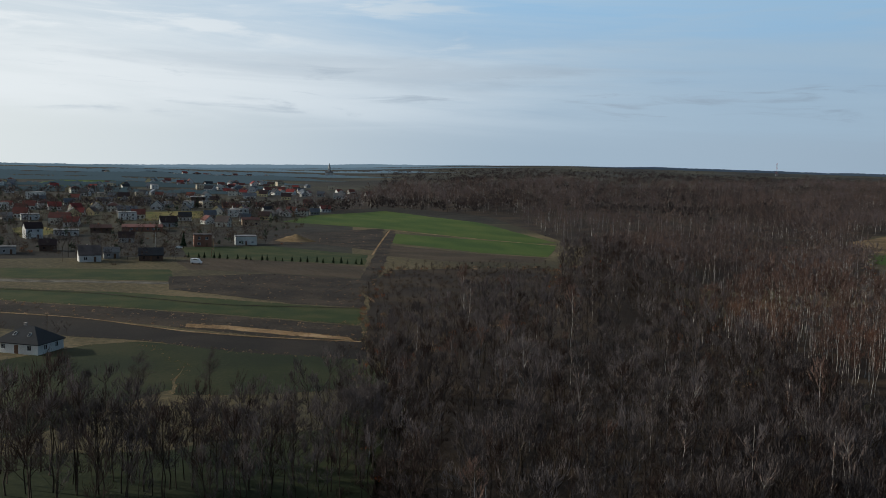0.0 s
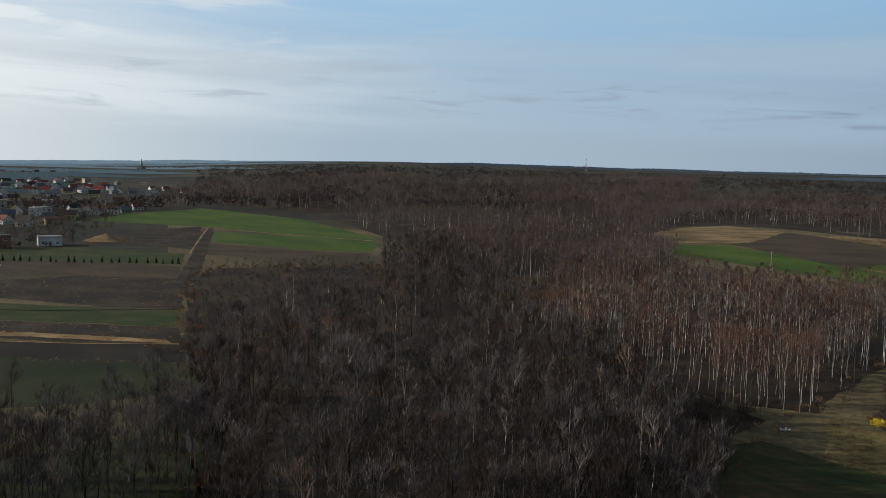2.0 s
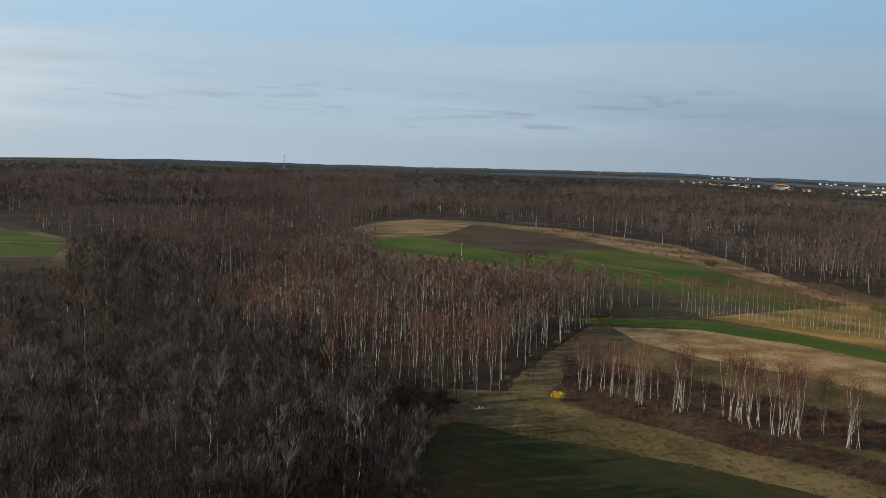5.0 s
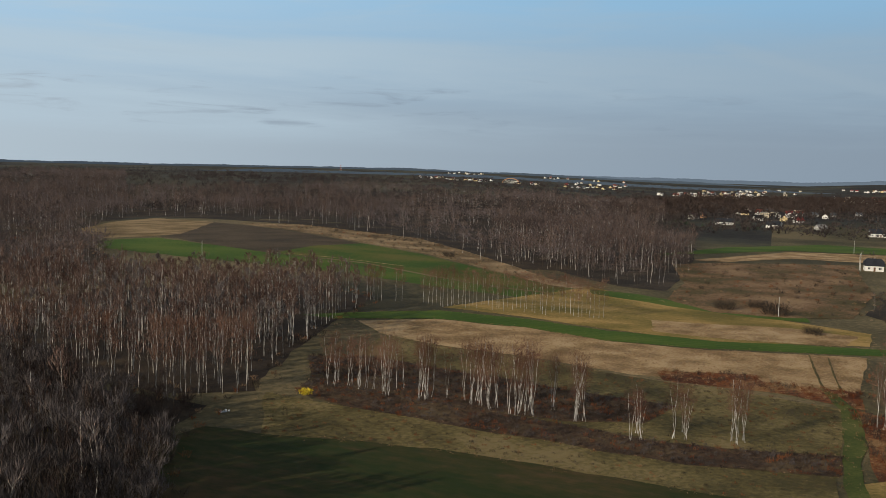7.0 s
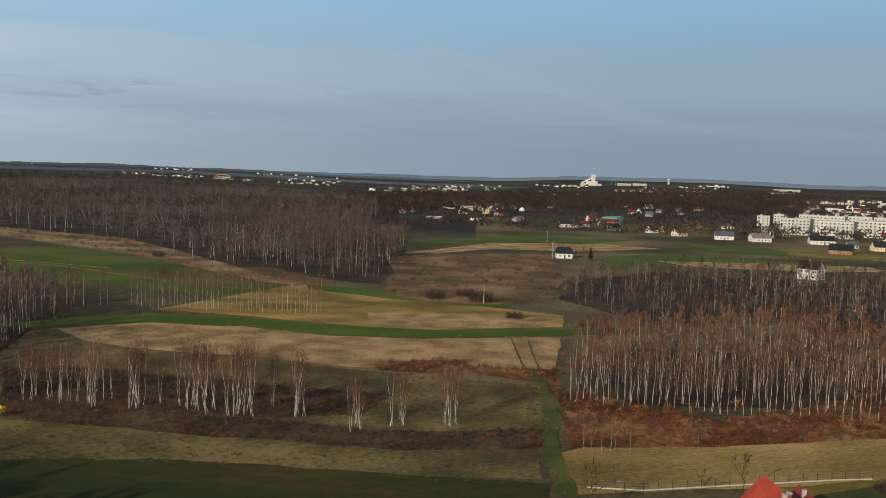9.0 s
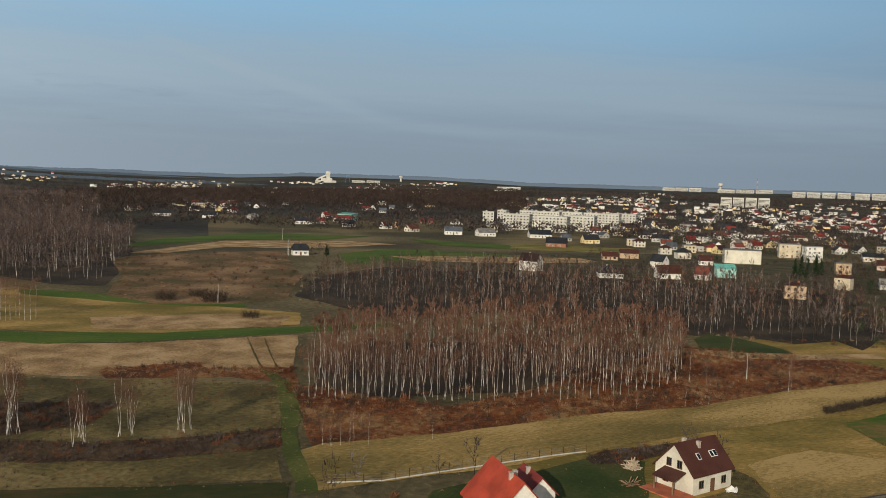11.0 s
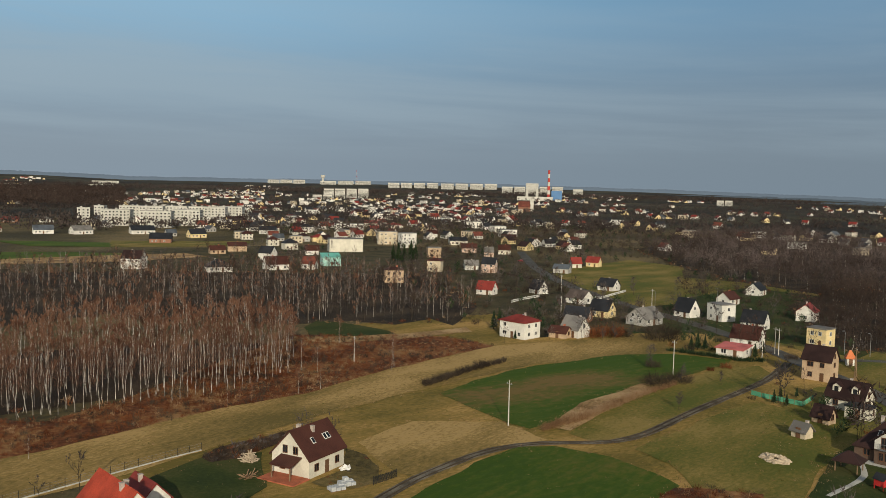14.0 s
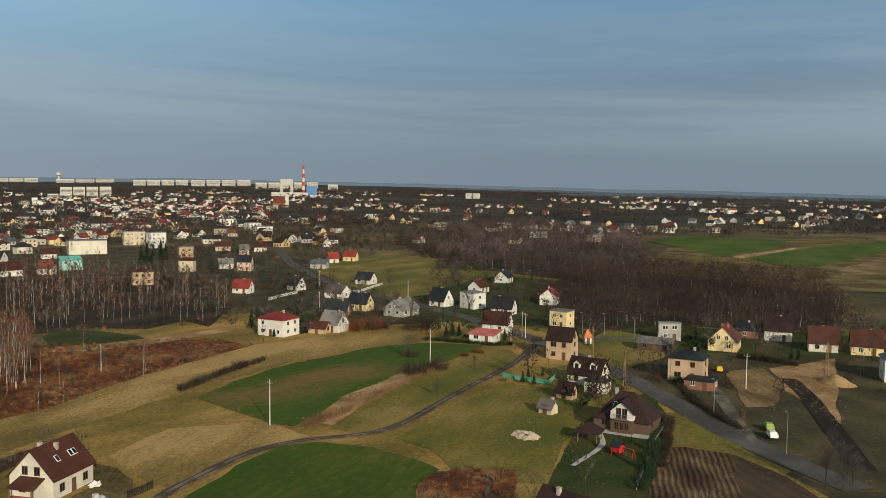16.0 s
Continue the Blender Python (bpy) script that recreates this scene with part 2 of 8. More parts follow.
mat("track", [(0.0624, 0.052, 0.0387), (0.1115, 0.0945, 0.0737), (0.189, 0.1663, 0.1342)], scales=(0.2, 1.8), bump=0.6)
mat("asphalt", [(0.0594, 0.0558, 0.0504), (0.0827, 0.0783, 0.0711), (0.117, 0.1098, 0.099)], scales=(0.1, 2.5), bump=0.15, rough=0.75)
mat("birch_bark", [(0.14, 0.12, 0.105), (0.40, 0.375, 0.34), (0.60, 0.57, 0.53)], scales=(0.8, 3.0), bump=0.2)
mat("pale_bark", [(0.08, 0.07, 0.06), (0.2, 0.185, 0.165), (0.36, 0.34, 0.31)], scales=(0.8, 3.0), bump=0.2)
mat("dark_bark", [(0.026, 0.019, 0.013), (0.048, 0.035, 0.025), (0.085, 0.065, 0.047)], scales=(0.3, 2.0), bump=0.3)
mat("birch_twig", [(0.096, 0.046, 0.03), (0.158, 0.077, 0.049), (0.215, 0.118, 0.078)], scales=(0.06, 0.5), bump=0, island=0.12, thin=0.22)
mat("dull_twig", [(0.08, 0.047, 0.037), (0.132, 0.08, 0.063), (0.185, 0.12, 0.096)], scales=(0.06, 0.5), bump=0, island=0.12, thin=0.22)
mat("trodden", [(0.045, 0.058, 0.011), (0.07, 0.082, 0.016), (0.105, 0.102, 0.028)], scales=(0.1, 1.0))
mat("mauve_twig", [(0.0808, 0.065, 0.0613), (0.1292, 0.1064, 0.1008), (0.1846, 0.1546, 0.1467)], scales=(0.06, 0.5), bump=0, island=0.12, thin=0.22)
mat("grey_twig", [(0.0544, 0.0444, 0.0422), (0.089, 0.0732, 0.0692), (0.136, 0.114, 0.1079)], scales=(0.05, 0.4), bump=0, island=0.12, thin=0.22)
mat("rust_twig", [(0.106, 0.0328, 0.0148), (0.1946, 0.0625, 0.0258), (0.2946, 0.1179, 0.049)], scales=(0.08, 0.5), bump=0, island=0.12, thin=0.5)
mat("grey_bush", [(0.05, 0.038, 0.0292), (0.085, 0.064, 0.0475), (0.125, 0.096, 0.0691)], scales=(0.06, 0.5), bump=0, island=0.12, thin=0.5)
mat("straw_blade", [(0.2328, 0.1375, 0.0719), (0.3597, 0.2222, 0.1217), (0.4655, 0.3174, 0.1904)], scales=(0.1, 0.5), bump=0, island=0.12, thin=0.5)
mat("tuft", [(0.072, 0.0846, 0.0178), (0.12, 0.1184, 0.0284), (0.192, 0.1579, 0.0533)], scales=(0.1, 0.8), bump=0, island=0.12, thin=0.5)
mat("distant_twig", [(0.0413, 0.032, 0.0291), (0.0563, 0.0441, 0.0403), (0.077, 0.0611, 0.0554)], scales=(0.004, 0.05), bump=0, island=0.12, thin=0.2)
mat("needles", [(0.012, 0.026, 0.012), (0.022, 0.042, 0.018), (0.04, 0.062, 0.026)], scales=(0.2, 1.5), bump=0, island=0.3)
mat("blossom", [(0.34, 0.22, 0.012), (0.55, 0.40, 0.025), (0.66, 0.52, 0.05)], scales=(0.5, 2.0), bump=0, island=0.3)


# ---- terrain ----
def ease(a, b, x):
    u = np.clip((x - a) / (b - a), 0, 1)
    return u * u * (3 - 2 * u)


# heading and height of the far skyline
SKYLINE = ((-60, -31, -23, -14, -5, 3, 20, 33, 45, 55, 62, 66, 75, 80, 90, 98, 112, 126, 140, 170), (-38, -35, -22, 2, 22, 31, 31, 40, 38, 33, 30, 48, 48, 33, 34, 38, 27, 8, -4, -6))


def terrain(x, y):
    """Height of the ground: flat by the houses, a wooded rise to the north, low hills at the horizon."""
    x, y = np.asarray(x, float), np.asarray(y, float)
    r, az = np.hypot(x, y), np.degrees(np.arctan2(x, y))
    z = 24 * ease(504, 1560, r) * ease(-14, 2, az) * (1 - ease(38, 58, az))
    z = z + 8.4 * np.exp(-((az - 29) / 14) ** 2) * np.exp(-((r - 624) / 204) ** 2)
    return z + ease(2700, 4700, r) * (np.interp(az, SKYLINE[0], SKYLINE[1]) - 9)


def mesh_of(name, verts, faces, mats, index=None, smooth=False):
    me = bpy.data.meshes.new(name)
    me.from_pydata(verts, [], faces)
    for m in mats:
        me.materials.append(MATS[m])
    if index is not None:
        me.polygons.foreach_set("material_index", np.asarray(index, np.int32))
    if smooth:
        me.polygons.foreach_set("use_smooth", np.ones(len(me.polygons), bool))
    me.update()
    return me


def soup(name, groups):
    """A mesh of loose triangles: groups of (triangles as an (n, 3, 3) array, material name)."""
    groups = [(t, m) for t, m in groups if len(t)]
    tri = np.concatenate([t for t, m in groups]).reshape(-1, 3).astype(np.float32)
    n = len(tri) // 3
    me = bpy.data.meshes.new(name)
    me.vertices.add(3 * n)
    me.vertices.foreach_set("co", tri.ravel())
    me.loops.add(3 * n)
    me.loops.foreach_set("vertex_index", np.arange(3 * n, dtype=np.int32))
    me.polygons.add(n)
    me.polygons.foreach_set("loop_start", np.arange(0, 3 * n, 3, dtype=np.int32))
    me.polygons.foreach_set("loop_total", np.full(n, 3, np.int32))
    for t, m in groups:
        me.materials.append(MATS[m])
    me.polygons.foreach_set("material_index", np.repeat(np.arange(len(groups), dtype=np.int32), [len(t) for t, m in groups]))
    me.update()
    return me


rings = np.concatenate([np.arange(0, 120, 6.0), 120 * 1.025 ** np.arange(0, 151)])
rings = np.append(rings[rings < 4850], 4850)
AZ = 400
th = np.arange(AZ) * 2 * np.pi / AZ
gx, gy = np.outer(rings, np.sin(th)), np.outer(rings, np.cos(th))
gv = np.stack([gx, gy, terrain(gx, gy)], -1).reshape(-1, 3)
gf = [(i * AZ + j, i * AZ + (j + 1) % AZ, (i + 1) * AZ + (j + 1) % AZ, (i + 1) * AZ + j) for i in range(len(rings) - 1) for j in range(AZ)]
ring_mid = np.repeat((rings[:-1] + rings[1:]) / 2, AZ)
ring_az = np.degrees(np.tile(th, len(rings) - 1))
ring_az = np.where(ring_az > 180, ring_az - 360, ring_az)
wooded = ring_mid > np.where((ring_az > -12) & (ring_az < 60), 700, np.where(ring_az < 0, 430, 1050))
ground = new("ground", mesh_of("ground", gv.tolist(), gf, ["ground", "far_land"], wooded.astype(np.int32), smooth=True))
tagged(ground, "rolling olive and brown open country", "ground", kind="structure")


def inside(poly, x, y):
    x, y = np.asarray(x, float), np.asarray(y, float)
    hit = np.zeros(x.shape, bool)
    for (x0, y0), (x1, y1) in zip(poly, poly[1:] + poly[:1]):
        hit ^= ((y0 > y) != (y1 > y)) & (x < (x1 - x0) * (y - y0) / ((y1 - y0) or 1e-9) + x0)
    return hit


def sheet(name, outline, lift, material, cell):
    """A draped sheet of ground inside an outline."""
    from mathutils.geometry import delaunay_2d_cdt
    pts = [Vector(p) for p in outline]
    xs, ys = [p[0] for p in outline], [p[1] for p in outline]
    gxx, gyy = np.meshgrid(np.arange(min(xs), max(xs), cell), np.arange(min(ys), max(ys), cell))
    gxx, gyy = gxx.ravel(), gyy.ravel()
    ok = inside(outline, gxx, gyy)
    allp = pts + [Vector(p) for p in zip(gxx[ok], gyy[ok])]
    v, e, f, *_ = delaunay_2d_cdt(allp, [], [list(range(len(pts)))], 1, 0.001)
    vx, vy = np.array([p.x for p in v]), np.array([p.y for p in v])
    r = np.hypot(vx, vy)
    vz = terrain(vx, vy) + lift * np.clip(r / 250, 1, 8)
    return mesh_of(name, np.stack([vx, vy, vz], -1).tolist(), f, [material], smooth=True)


def rough_outline(corners, amp, step):
    """Corners joined by slightly wavering edges."""
    out = []
    for (x0, y0), (x1, y1) in zip(corners, corners[1:] + corners[:1]):
        n = max(1, int(math.hypot(x1 - x0, y1 - y0) / step))
        for k in range(n):
            u = k / n
            x, y = x0 + (x1 - x0) * u, y0 + (y1 - y0) * u
            w = noise.noise_vector(Vector((x * 0.13, y * 0.13, 3.7))) * amp
            out.append((x + w.x, y + w.y))
    return out


def field(name, material, label, lift, corners):
    r = sum(math.hypot(*c) for c in corners) / len(corners)
    if name not in ("rough_meadow", "yard"):
        KEEP_CLEAR.append(corners)
    FIELDS.append((material, corners))
    out = rough_outline(corners, 0.7 + r / 600, max(2.5, r / 60))
    return tagged(new(name, sheet(name, out, lift, material, max(6, r / 25))), label, "field", kind="structure")


def road(name, material, label, width, way, lift=0.0):
    pts = []
    for (x0, y0), (x1, y1) in zip(way, way[1:]):
        n = max(1, int(math.hypot(x1 - x0, y1 - y0) / 4))
        pts += [(x0 + (x1 - x0) * k / n, y0 + (y1 - y0) * k / n) for k in range(n)]
    pts = np.array(pts + [way[-1]], float)
    LANES.append((width, pts))
    for _ in range(5):
        pts[1:-1] = 0.25 * pts[:-2] + 0.5 * pts[1:-1] + 0.25 * pts[2:]
    d = np.gradient(pts, axis=0)
    d /= np.linalg.norm(d, axis=1)[:, None]
    side = np.stack([d[:, 1], -d[:, 0]], -1)
    v, f, cols = [], [], 5
    for p, s in zip(pts, side):
        for k in range(cols):
            u = k / (cols - 1) - 0.5
            w = noise.noise(Vector((p[0] * 0.3, p[1] * 0.3, u * 5))) * 0.25 if k in (0, cols - 1) else 0
            q = p + s * (u * width + w)
            v.append((q[0], q[1], float(terrain(*q)) + 0.15 + lift + 0.04 * (1 - 4 * u * u)))
    for i in range(len(pts) - 1):
        for k in range(cols - 1):
            a = i * cols + k
            f.append((a, a + 1, a + cols + 1, a + cols))
    return tagged(new(name, mesh_of(name, v, f, [material], smooth=True)), label, "road", kind="structure")


# ---- trees ----
def unit(v):
    return v / np.maximum(np.linalg.norm(v, axis=-1, keepdims=True), 1e-9)


def slivers(rng, base, way, length, width):
    side = unit(np.cross(way, rng.normal(size=way.shape))) * (width[:, None] / 2)
    return np.stack([base - side, base + side, base + way * length[:, None]], 1)


def tube(path, radii, sides):
    tris = []
    ang = np.arange(sides) * 2 * np.pi / sides
    d = unit(np.gradient(path, axis=0))
    u = unit(np.cross(d, np.array([0.37, 0.81, 0.2])))
    w = np.cross(d, u)
    rings = path[:, None] + radii[:, None, None] * (np.cos(ang)[None, :, None] * u[:, None] + np.sin(ang)[None, :, None] * w[:, None])
    for i in range(len(path) - 1):
        for k in range(sides):
            a, b, c, e = rings[i, k], rings[i, (k + 1) % sides], rings[i + 1, (k + 1) % sides], rings[i + 1, k]
            tris += [(a, b, c), (a, c, e)]
    return np.array(tris)


def bare_tree(seed, h, radius, start, limbs, twigs, width, rise, girth, stems=1, sides=5, bend=0.25, short=1.0, blur=1.0):
    """A leafless tree: (trunk triangles, limb triangles, twig triangles)."""
    rng = np.random.default_rng(seed)
    wood, arms, fine = [], [], []
    for s in range(stems):
        a = rng.uniform(0, 6.28)
        lean = (0.035 if stems == 1 else 0.11) * h * np.array([math.cos(a), math.sin(a), 0]) * rng.uniform(0.4, 1.2)
        hs = h * (1 if s == 0 else rng.uniform(0.75, 0.98))
        u = np.linspace(0, 1, 7)
        path = np.stack([lean[0] * u ** 1.3, lean[1] * u ** 1.3, hs * u], -1)
        path[1:, :2] += rng.normal(size=(6, 2)) * bend * 0.4
        path[0, :2] += rng.normal(size=2) * (0.25 if stems > 1 else 0)
        path[0, 2] = -0.4
        wood.append(tube(path, girth * (1 - 0.9 * u) + 0.012, sides))
        n = limbs
        uu = start + (0.97 - start) * rng.uniform(0, 1, n) ** 0.9
        az = rng.uniform(0, 6.28, n)
        root = np.stack([np.interp(uu, u, path[:, k]) for k in range(3)], -1)
        span = radius * np.sin(np.pi * np.clip(0.16 + 0.84 * (uu - start) / (1 - start), 0, 1)) ** 0.7 * rng.uniform(0.6, 1.1, n)
        up = rise * span * rng.uniform(0.7, 1.3, n)
        tip = root + np.stack([np.cos(az) * span, np.sin(az) * span, up], -1)
        mid = (root + tip) / 2 + np.stack([np.cos(az) * span * 0.08, np.sin(az) * span * 0.08, -up * 0.10], -1)
        for r0, m0, t0, q in zip(root, mid, tip, uu):
            arms.append(tube(np.array([r0, m0, t0]), np.array([1, 0.6, 0.15]) * girth * 0.36 * (1.15 - q), 3))
        k = rng.integers(0, n, twigs // stems)
        f = rng.uniform(0.12, 1.0, len(k))[:, None]
        base = np.where(f < 0.5, root[k] + (mid[k] - root[k]) * f * 2, mid[k] + (tip[k] - mid[k]) * (f * 2 - 1))
        base = base + rng.normal(size=base.shape) * np.array([0.16, 0.16, 0.10]) * radius * blur
        out = unit(tip[k] - root[k])
        way = unit(out * 0.8 + rng.normal(size=base.shape) * 0.55 + np.array([0, 0, 0.35]))
        fine.append(slivers(rng, base, way, rng.uniform(0.5, 1.6, len(k)) * radius * 0.42 * short, width * rng.uniform(0.6, 1.3, len(k))))
    return np.concatenate(wood), np.concatenate(arms), np.concatenate(fine)


def bush_tris(seed, h, radius, n, width):
    rng = np.random.default_rng(seed)
    a, q = rng.uniform(0, 6.28, n), rng.uniform(0, 1, n) ** 0.5
    base = np.stack([np.cos(a) * q * radius * 0.55, np.sin(a) * q * radius * 0.55, rng.uniform(-0.05, 0.45, n) * h], -1)
    way = unit(np.stack([np.cos(a) * q * 0.7, np.sin(a) * q * 0.7, np.full(n, 0.9)], -1) + rng.normal(size=(n, 3)) * 0.33)
    return slivers(rng, base, way, rng.uniform(0.35, 0.62, n) * h, width * rng.uniform(0.6, 1.4, n))


def crown_tris(seed, h, radius, n, size, thin=0.35):
    """A rounded crown of short twigs pointing every way, filling the upper part of a tree."""
    rng = np.random.default_rng(seed)
    p = unit(rng.normal(size=(n, 3))) * rng.uniform(0.35, 1.0, n)[:, None]
    base = p * np.array([radius, radius, h * 0.34]) + np.array([0, 0, h * 0.6])
    way = unit(p * np.array([0.8, 0.8, 0.4]) + rng.normal(size=(n, 3)) * 0.5 + np.array([0, 0, 0.55]))
    length = size * rng.uniform(0.6, 1.4, n)
    return slivers(rng, base, way, length, length * thin)


def spread(kinds, xs, ys, scale, seed, vertical=0.1, uneven=0.18):
    """Many copies of triangle groups, set on the ground: kinds is a list of lists of (triangles, material)."""
    rng = np.random.default_rng(seed)
    pick = rng.integers(0, len(kinds), len(xs))
    made = {}
    zs = terrain(xs, ys)
    rot, sc = rng.uniform(0, 6.28, len(xs)), scale * rng.uniform(1 - uneven, 1 + 0.6 * uneven, len(xs))
    sc = sc * np.array([1 + 0.35 * noise.noise(Vector((a * 0.016, b * 0.016, 1.5))) + 0.2 * noise.noise(Vector((a * 0.07, b * 0.07, 4.5))) for a, b in zip(xs, ys)])
    sv = sc * rng.uniform(1 - vertical, 1 + vertical, len(xs))
    for k, groups in enumerate(kinds):
        m = np.where(pick == k)[0]
        c, s = np.cos(rot[m])[:, None, None], np.sin(rot[m])[:, None, None]
        for tri, name in groups:
            if len(m) == 0 or len(tri) == 0:
                continue
            x, y, z = tri[None, ..., 0], tri[None, ..., 1], tri[None, ..., 2]
            q = np.stack([(x * c - y * s) * sc[m][:, None, None] + xs[m][:, None, None], (x * s + y * c) * sc[m][:, None, None] + ys[m][:, None, None],
                          z * sv[m][:, None, None] + zs[m][:, None, None]], -1)
            made.setdefault(name, []).append(q.reshape(-1, 3, 3))
    return [(np.concatenate(v), k) for k, v in made.items()]


def scatter(poly, spacing, seed, keep=1.0):
    """Jittered points inside an outline."""
    rng = np.random.default_rng(seed)
    px, py = zip(*poly)
    x, y = np.meshgrid(np.arange(min(px), max(px), spacing), np.arange(min(py), max(py), spacing))
    x, y = x.ravel() + rng.uniform(-0.55, 0.55, x.size) * spacing, y.ravel() + rng.uniform(-0.55, 0.55, y.size) * spacing
    ok = inside(poly, x, y) & (rng.uniform(0, 1, x.size) < keep)
    return x[ok], y[ok]


def stuff(name, label, category, groups):
    return tagged(new(name, soup(name, groups)), label, category, kind="stuff")



KEEP_CLEAR = []
FIELDS = []
LANES = []

# fields and meadows: name, material, label, height above the ground, corners
field('rough_meadow', 'olive', 'golden-olive rough meadow round the houses', 0.0215, [(100, 40), (190, 20), (300, -20), (330, -90), (300, -150), (215, -150), (150, -190), (60, -140), (50, -60)])
field('rough_meadow', 'meadow', 'green meadow along the village road', 0.0222, [(215, -150), (300, -150), (420, -110), (480, -180), (400, -260), (290, -230), (180, -260), (120, -180)])
field('yard', 'lawn', 'green yards round the village houses', 0.023, [(280, -110), (354, -152), (410, -220), (369, -239), (297, -205), (248, -195), (229, -210), (218, -231), (197, -245), (163, -208), (171, -190), (171, -176), (172, -162), (191, -166), (217, -171), (232, -161), (250, -156), (266, -148), (278, -132)])
field('yard', 'roadside', 'rough dark ground along the village road', 0.0245, [(212, -147), (198, -182), (171, -220), (89, -122), (95, -111), (118, -116), (141, -123), (169, -133)])
field('yard', 'meadow', 'green garden ground round the cream house', 0.026, [(176, -99), (200, -126), (201, -142), (171, -127), (152, -106), (141, -91), (151, -89)])
field('yard', 'roadside', 'gardens and paddocks between scattered houses', 0.0275, [(456, 155), (617, 87), (667, -15), (660, -117), (489, -162), (365, -157), (285, -123), (272, -75), (342, -72), (457, -68), (470, -11), (477, 67)])
field('lawn', 'shaded_grass', 'mown green lawn round a house, darkened as if in shade', 0.029, [(-123, 182), (-110, 210), (-99, 217), (-78, 194), (-73, 174), (-83, 141), (-95, 132)])
field('meadow', 'shaded_grass', 'spring meadow with dry patches, darkened as if in shade', 0.0305, [(-99, 217), (-72, 213), (-52, 211), (-39, 211), (-30, 189), (-50, 175), (-71, 170), (-78, 194)])
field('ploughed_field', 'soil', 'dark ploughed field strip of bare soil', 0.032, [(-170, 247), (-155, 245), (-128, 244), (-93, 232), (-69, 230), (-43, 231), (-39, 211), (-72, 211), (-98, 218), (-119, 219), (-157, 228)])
field('stubble_field', 'fallow', 'brown stubble field strip with pale straw', 0.0335, [(-184, 267), (-167, 266), (-129, 263), (-92, 260), (-49, 253), (-44, 232), (-69, 231), (-95, 237), (-128, 244), (-171, 249)])
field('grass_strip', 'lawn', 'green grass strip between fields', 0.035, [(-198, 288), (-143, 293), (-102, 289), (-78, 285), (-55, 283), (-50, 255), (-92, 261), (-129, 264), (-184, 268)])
field('straw_patch', 'straw', 'pale strip of flattened straw', 0.0365, [(-98, 244), (-86, 244), (-69, 241), (-49, 236), (-47, 232), (-67, 235), (-84, 239), (-96, 239)])
field('farm_track', 'track', 'pale gravel farm track between fields', 0.038, [(-212, 309), (-195, 310), (-134, 322), (-131, 317), (-191, 304), (-208, 303)])
field('grass_strip', 'lawn', 'green grass strip between fields', 0.0395, [(-229, 334), (-150, 356), (-135, 325), (-197, 313), (-214, 312)])
field('scrub_field', 'fallow', 'rough fallow field of dull brown weeds', 0.041, [(-142, 336), (-108, 358), (-68, 354), (-55, 285), (-78, 286), (-101, 295), (-128, 304)])
field('ploughed_field', 'soil2', 'brown ploughed field behind young spruces', 0.0425, [(-160, 387), (-145, 408), (-76, 397), (-70, 357), (-108, 360), (-144, 360)])
field('grass_strip', 'lawn', 'green grass strip with young spruces', 0.044, [(-181, 444), (-141, 469), (-84, 445), (-77, 402), (-116, 403), (-162, 404)])
field('fallow_field', 'fallow', 'pale fallow field with dry grass', 0.0455, [(-158, 548), (-106, 620), (-83, 467), (-122, 492), (-146, 474)])
field('wheat_field', 'wheat', 'bright green winter wheat on a low hill', 0.047, [(-187, 648), (-184, 739), (-140, 818), (-91, 752), (-44, 697), (12, 556), (-3, 546), (-35, 563), (-97, 613), (-141, 631)])
field('wheat_field', 'wheat', 'bright green winter wheat strip', 0.0485, [(-98, 583), (-35, 556), (12, 541), (6, 471), (-30, 480), (-87, 517)])
field('ploughed_field', 'soil2', 'brown ploughed strip below green wheat', 0.05, [(-87, 504), (-29, 474), (6, 468), (3, 442), (-40, 431), (-80, 447)])
field('grass_patch', 'meadow', 'small green paddock between village houses', 0.0515, [(-322, 686), (-280, 734), (-240, 678), (-271, 603)])
field('grass_patch', 'meadow', 'small green paddock between village houses', 0.053, [(-312, 507), (-317, 540), (-277, 503), (-268, 447)])
field('far_field', 'wheat', 'distant green field beyond the village', 0.0545, [(-695, 1172), (-781, 1453), (-686, 1412), (-579, 1063)])
field('field_margin', 'fallow', 'strip of pale dry grass along a field edge', 0.056, [(-67, 332), (-80, 438), (-90, 515), (-101, 607), (-96, 608), (-79, 484), (-69, 405), (-61, 331)])
field('fallow_field', 'stubble', 'tan stubble on the crown of a field hill', 0.0575, [(195, 590), (233, 631), (271, 649), (282, 576), (252, 538), (228, 511), (206, 511), (186, 521)])
field('ploughed_field', 'soil2', 'brown ploughed field with faint rows', 0.059, [(252, 538), (282, 576), (289, 538), (294, 489), (302, 426), (266, 424), (230, 405), (221, 437), (218, 460), (216, 492), (211, 504), (228, 511)])
field('wheat_field', 'wheat', 'bright green winter wheat strip', 0.0605, [(179, 511), (209, 501), (217, 457), (229, 403), (252, 354), (255, 307), (258, 271), (267, 244), (251, 235), (237, 278), (226, 327), (208, 365), (184, 418), (167, 478)])
field('wheat_field', 'wheat4', 'olive-green winter wheat field', 0.062, [(266, 424), (302, 426), (306, 379), (297, 315), (285, 261), (290, 244), (269, 246), (261, 273), (258, 310), (254, 358), (231, 404)])
field('fallow_field', 'scrub4', 'strip of pale dry grass and weeds beside the wood', 0.0635, [(291, 559), (325, 541), (344, 485), (360, 446), (344, 384), (326, 334), (302, 277), (295, 245), (289, 243), (286, 266), (300, 319), (310, 383), (305, 431), (297, 495), (291, 543)])
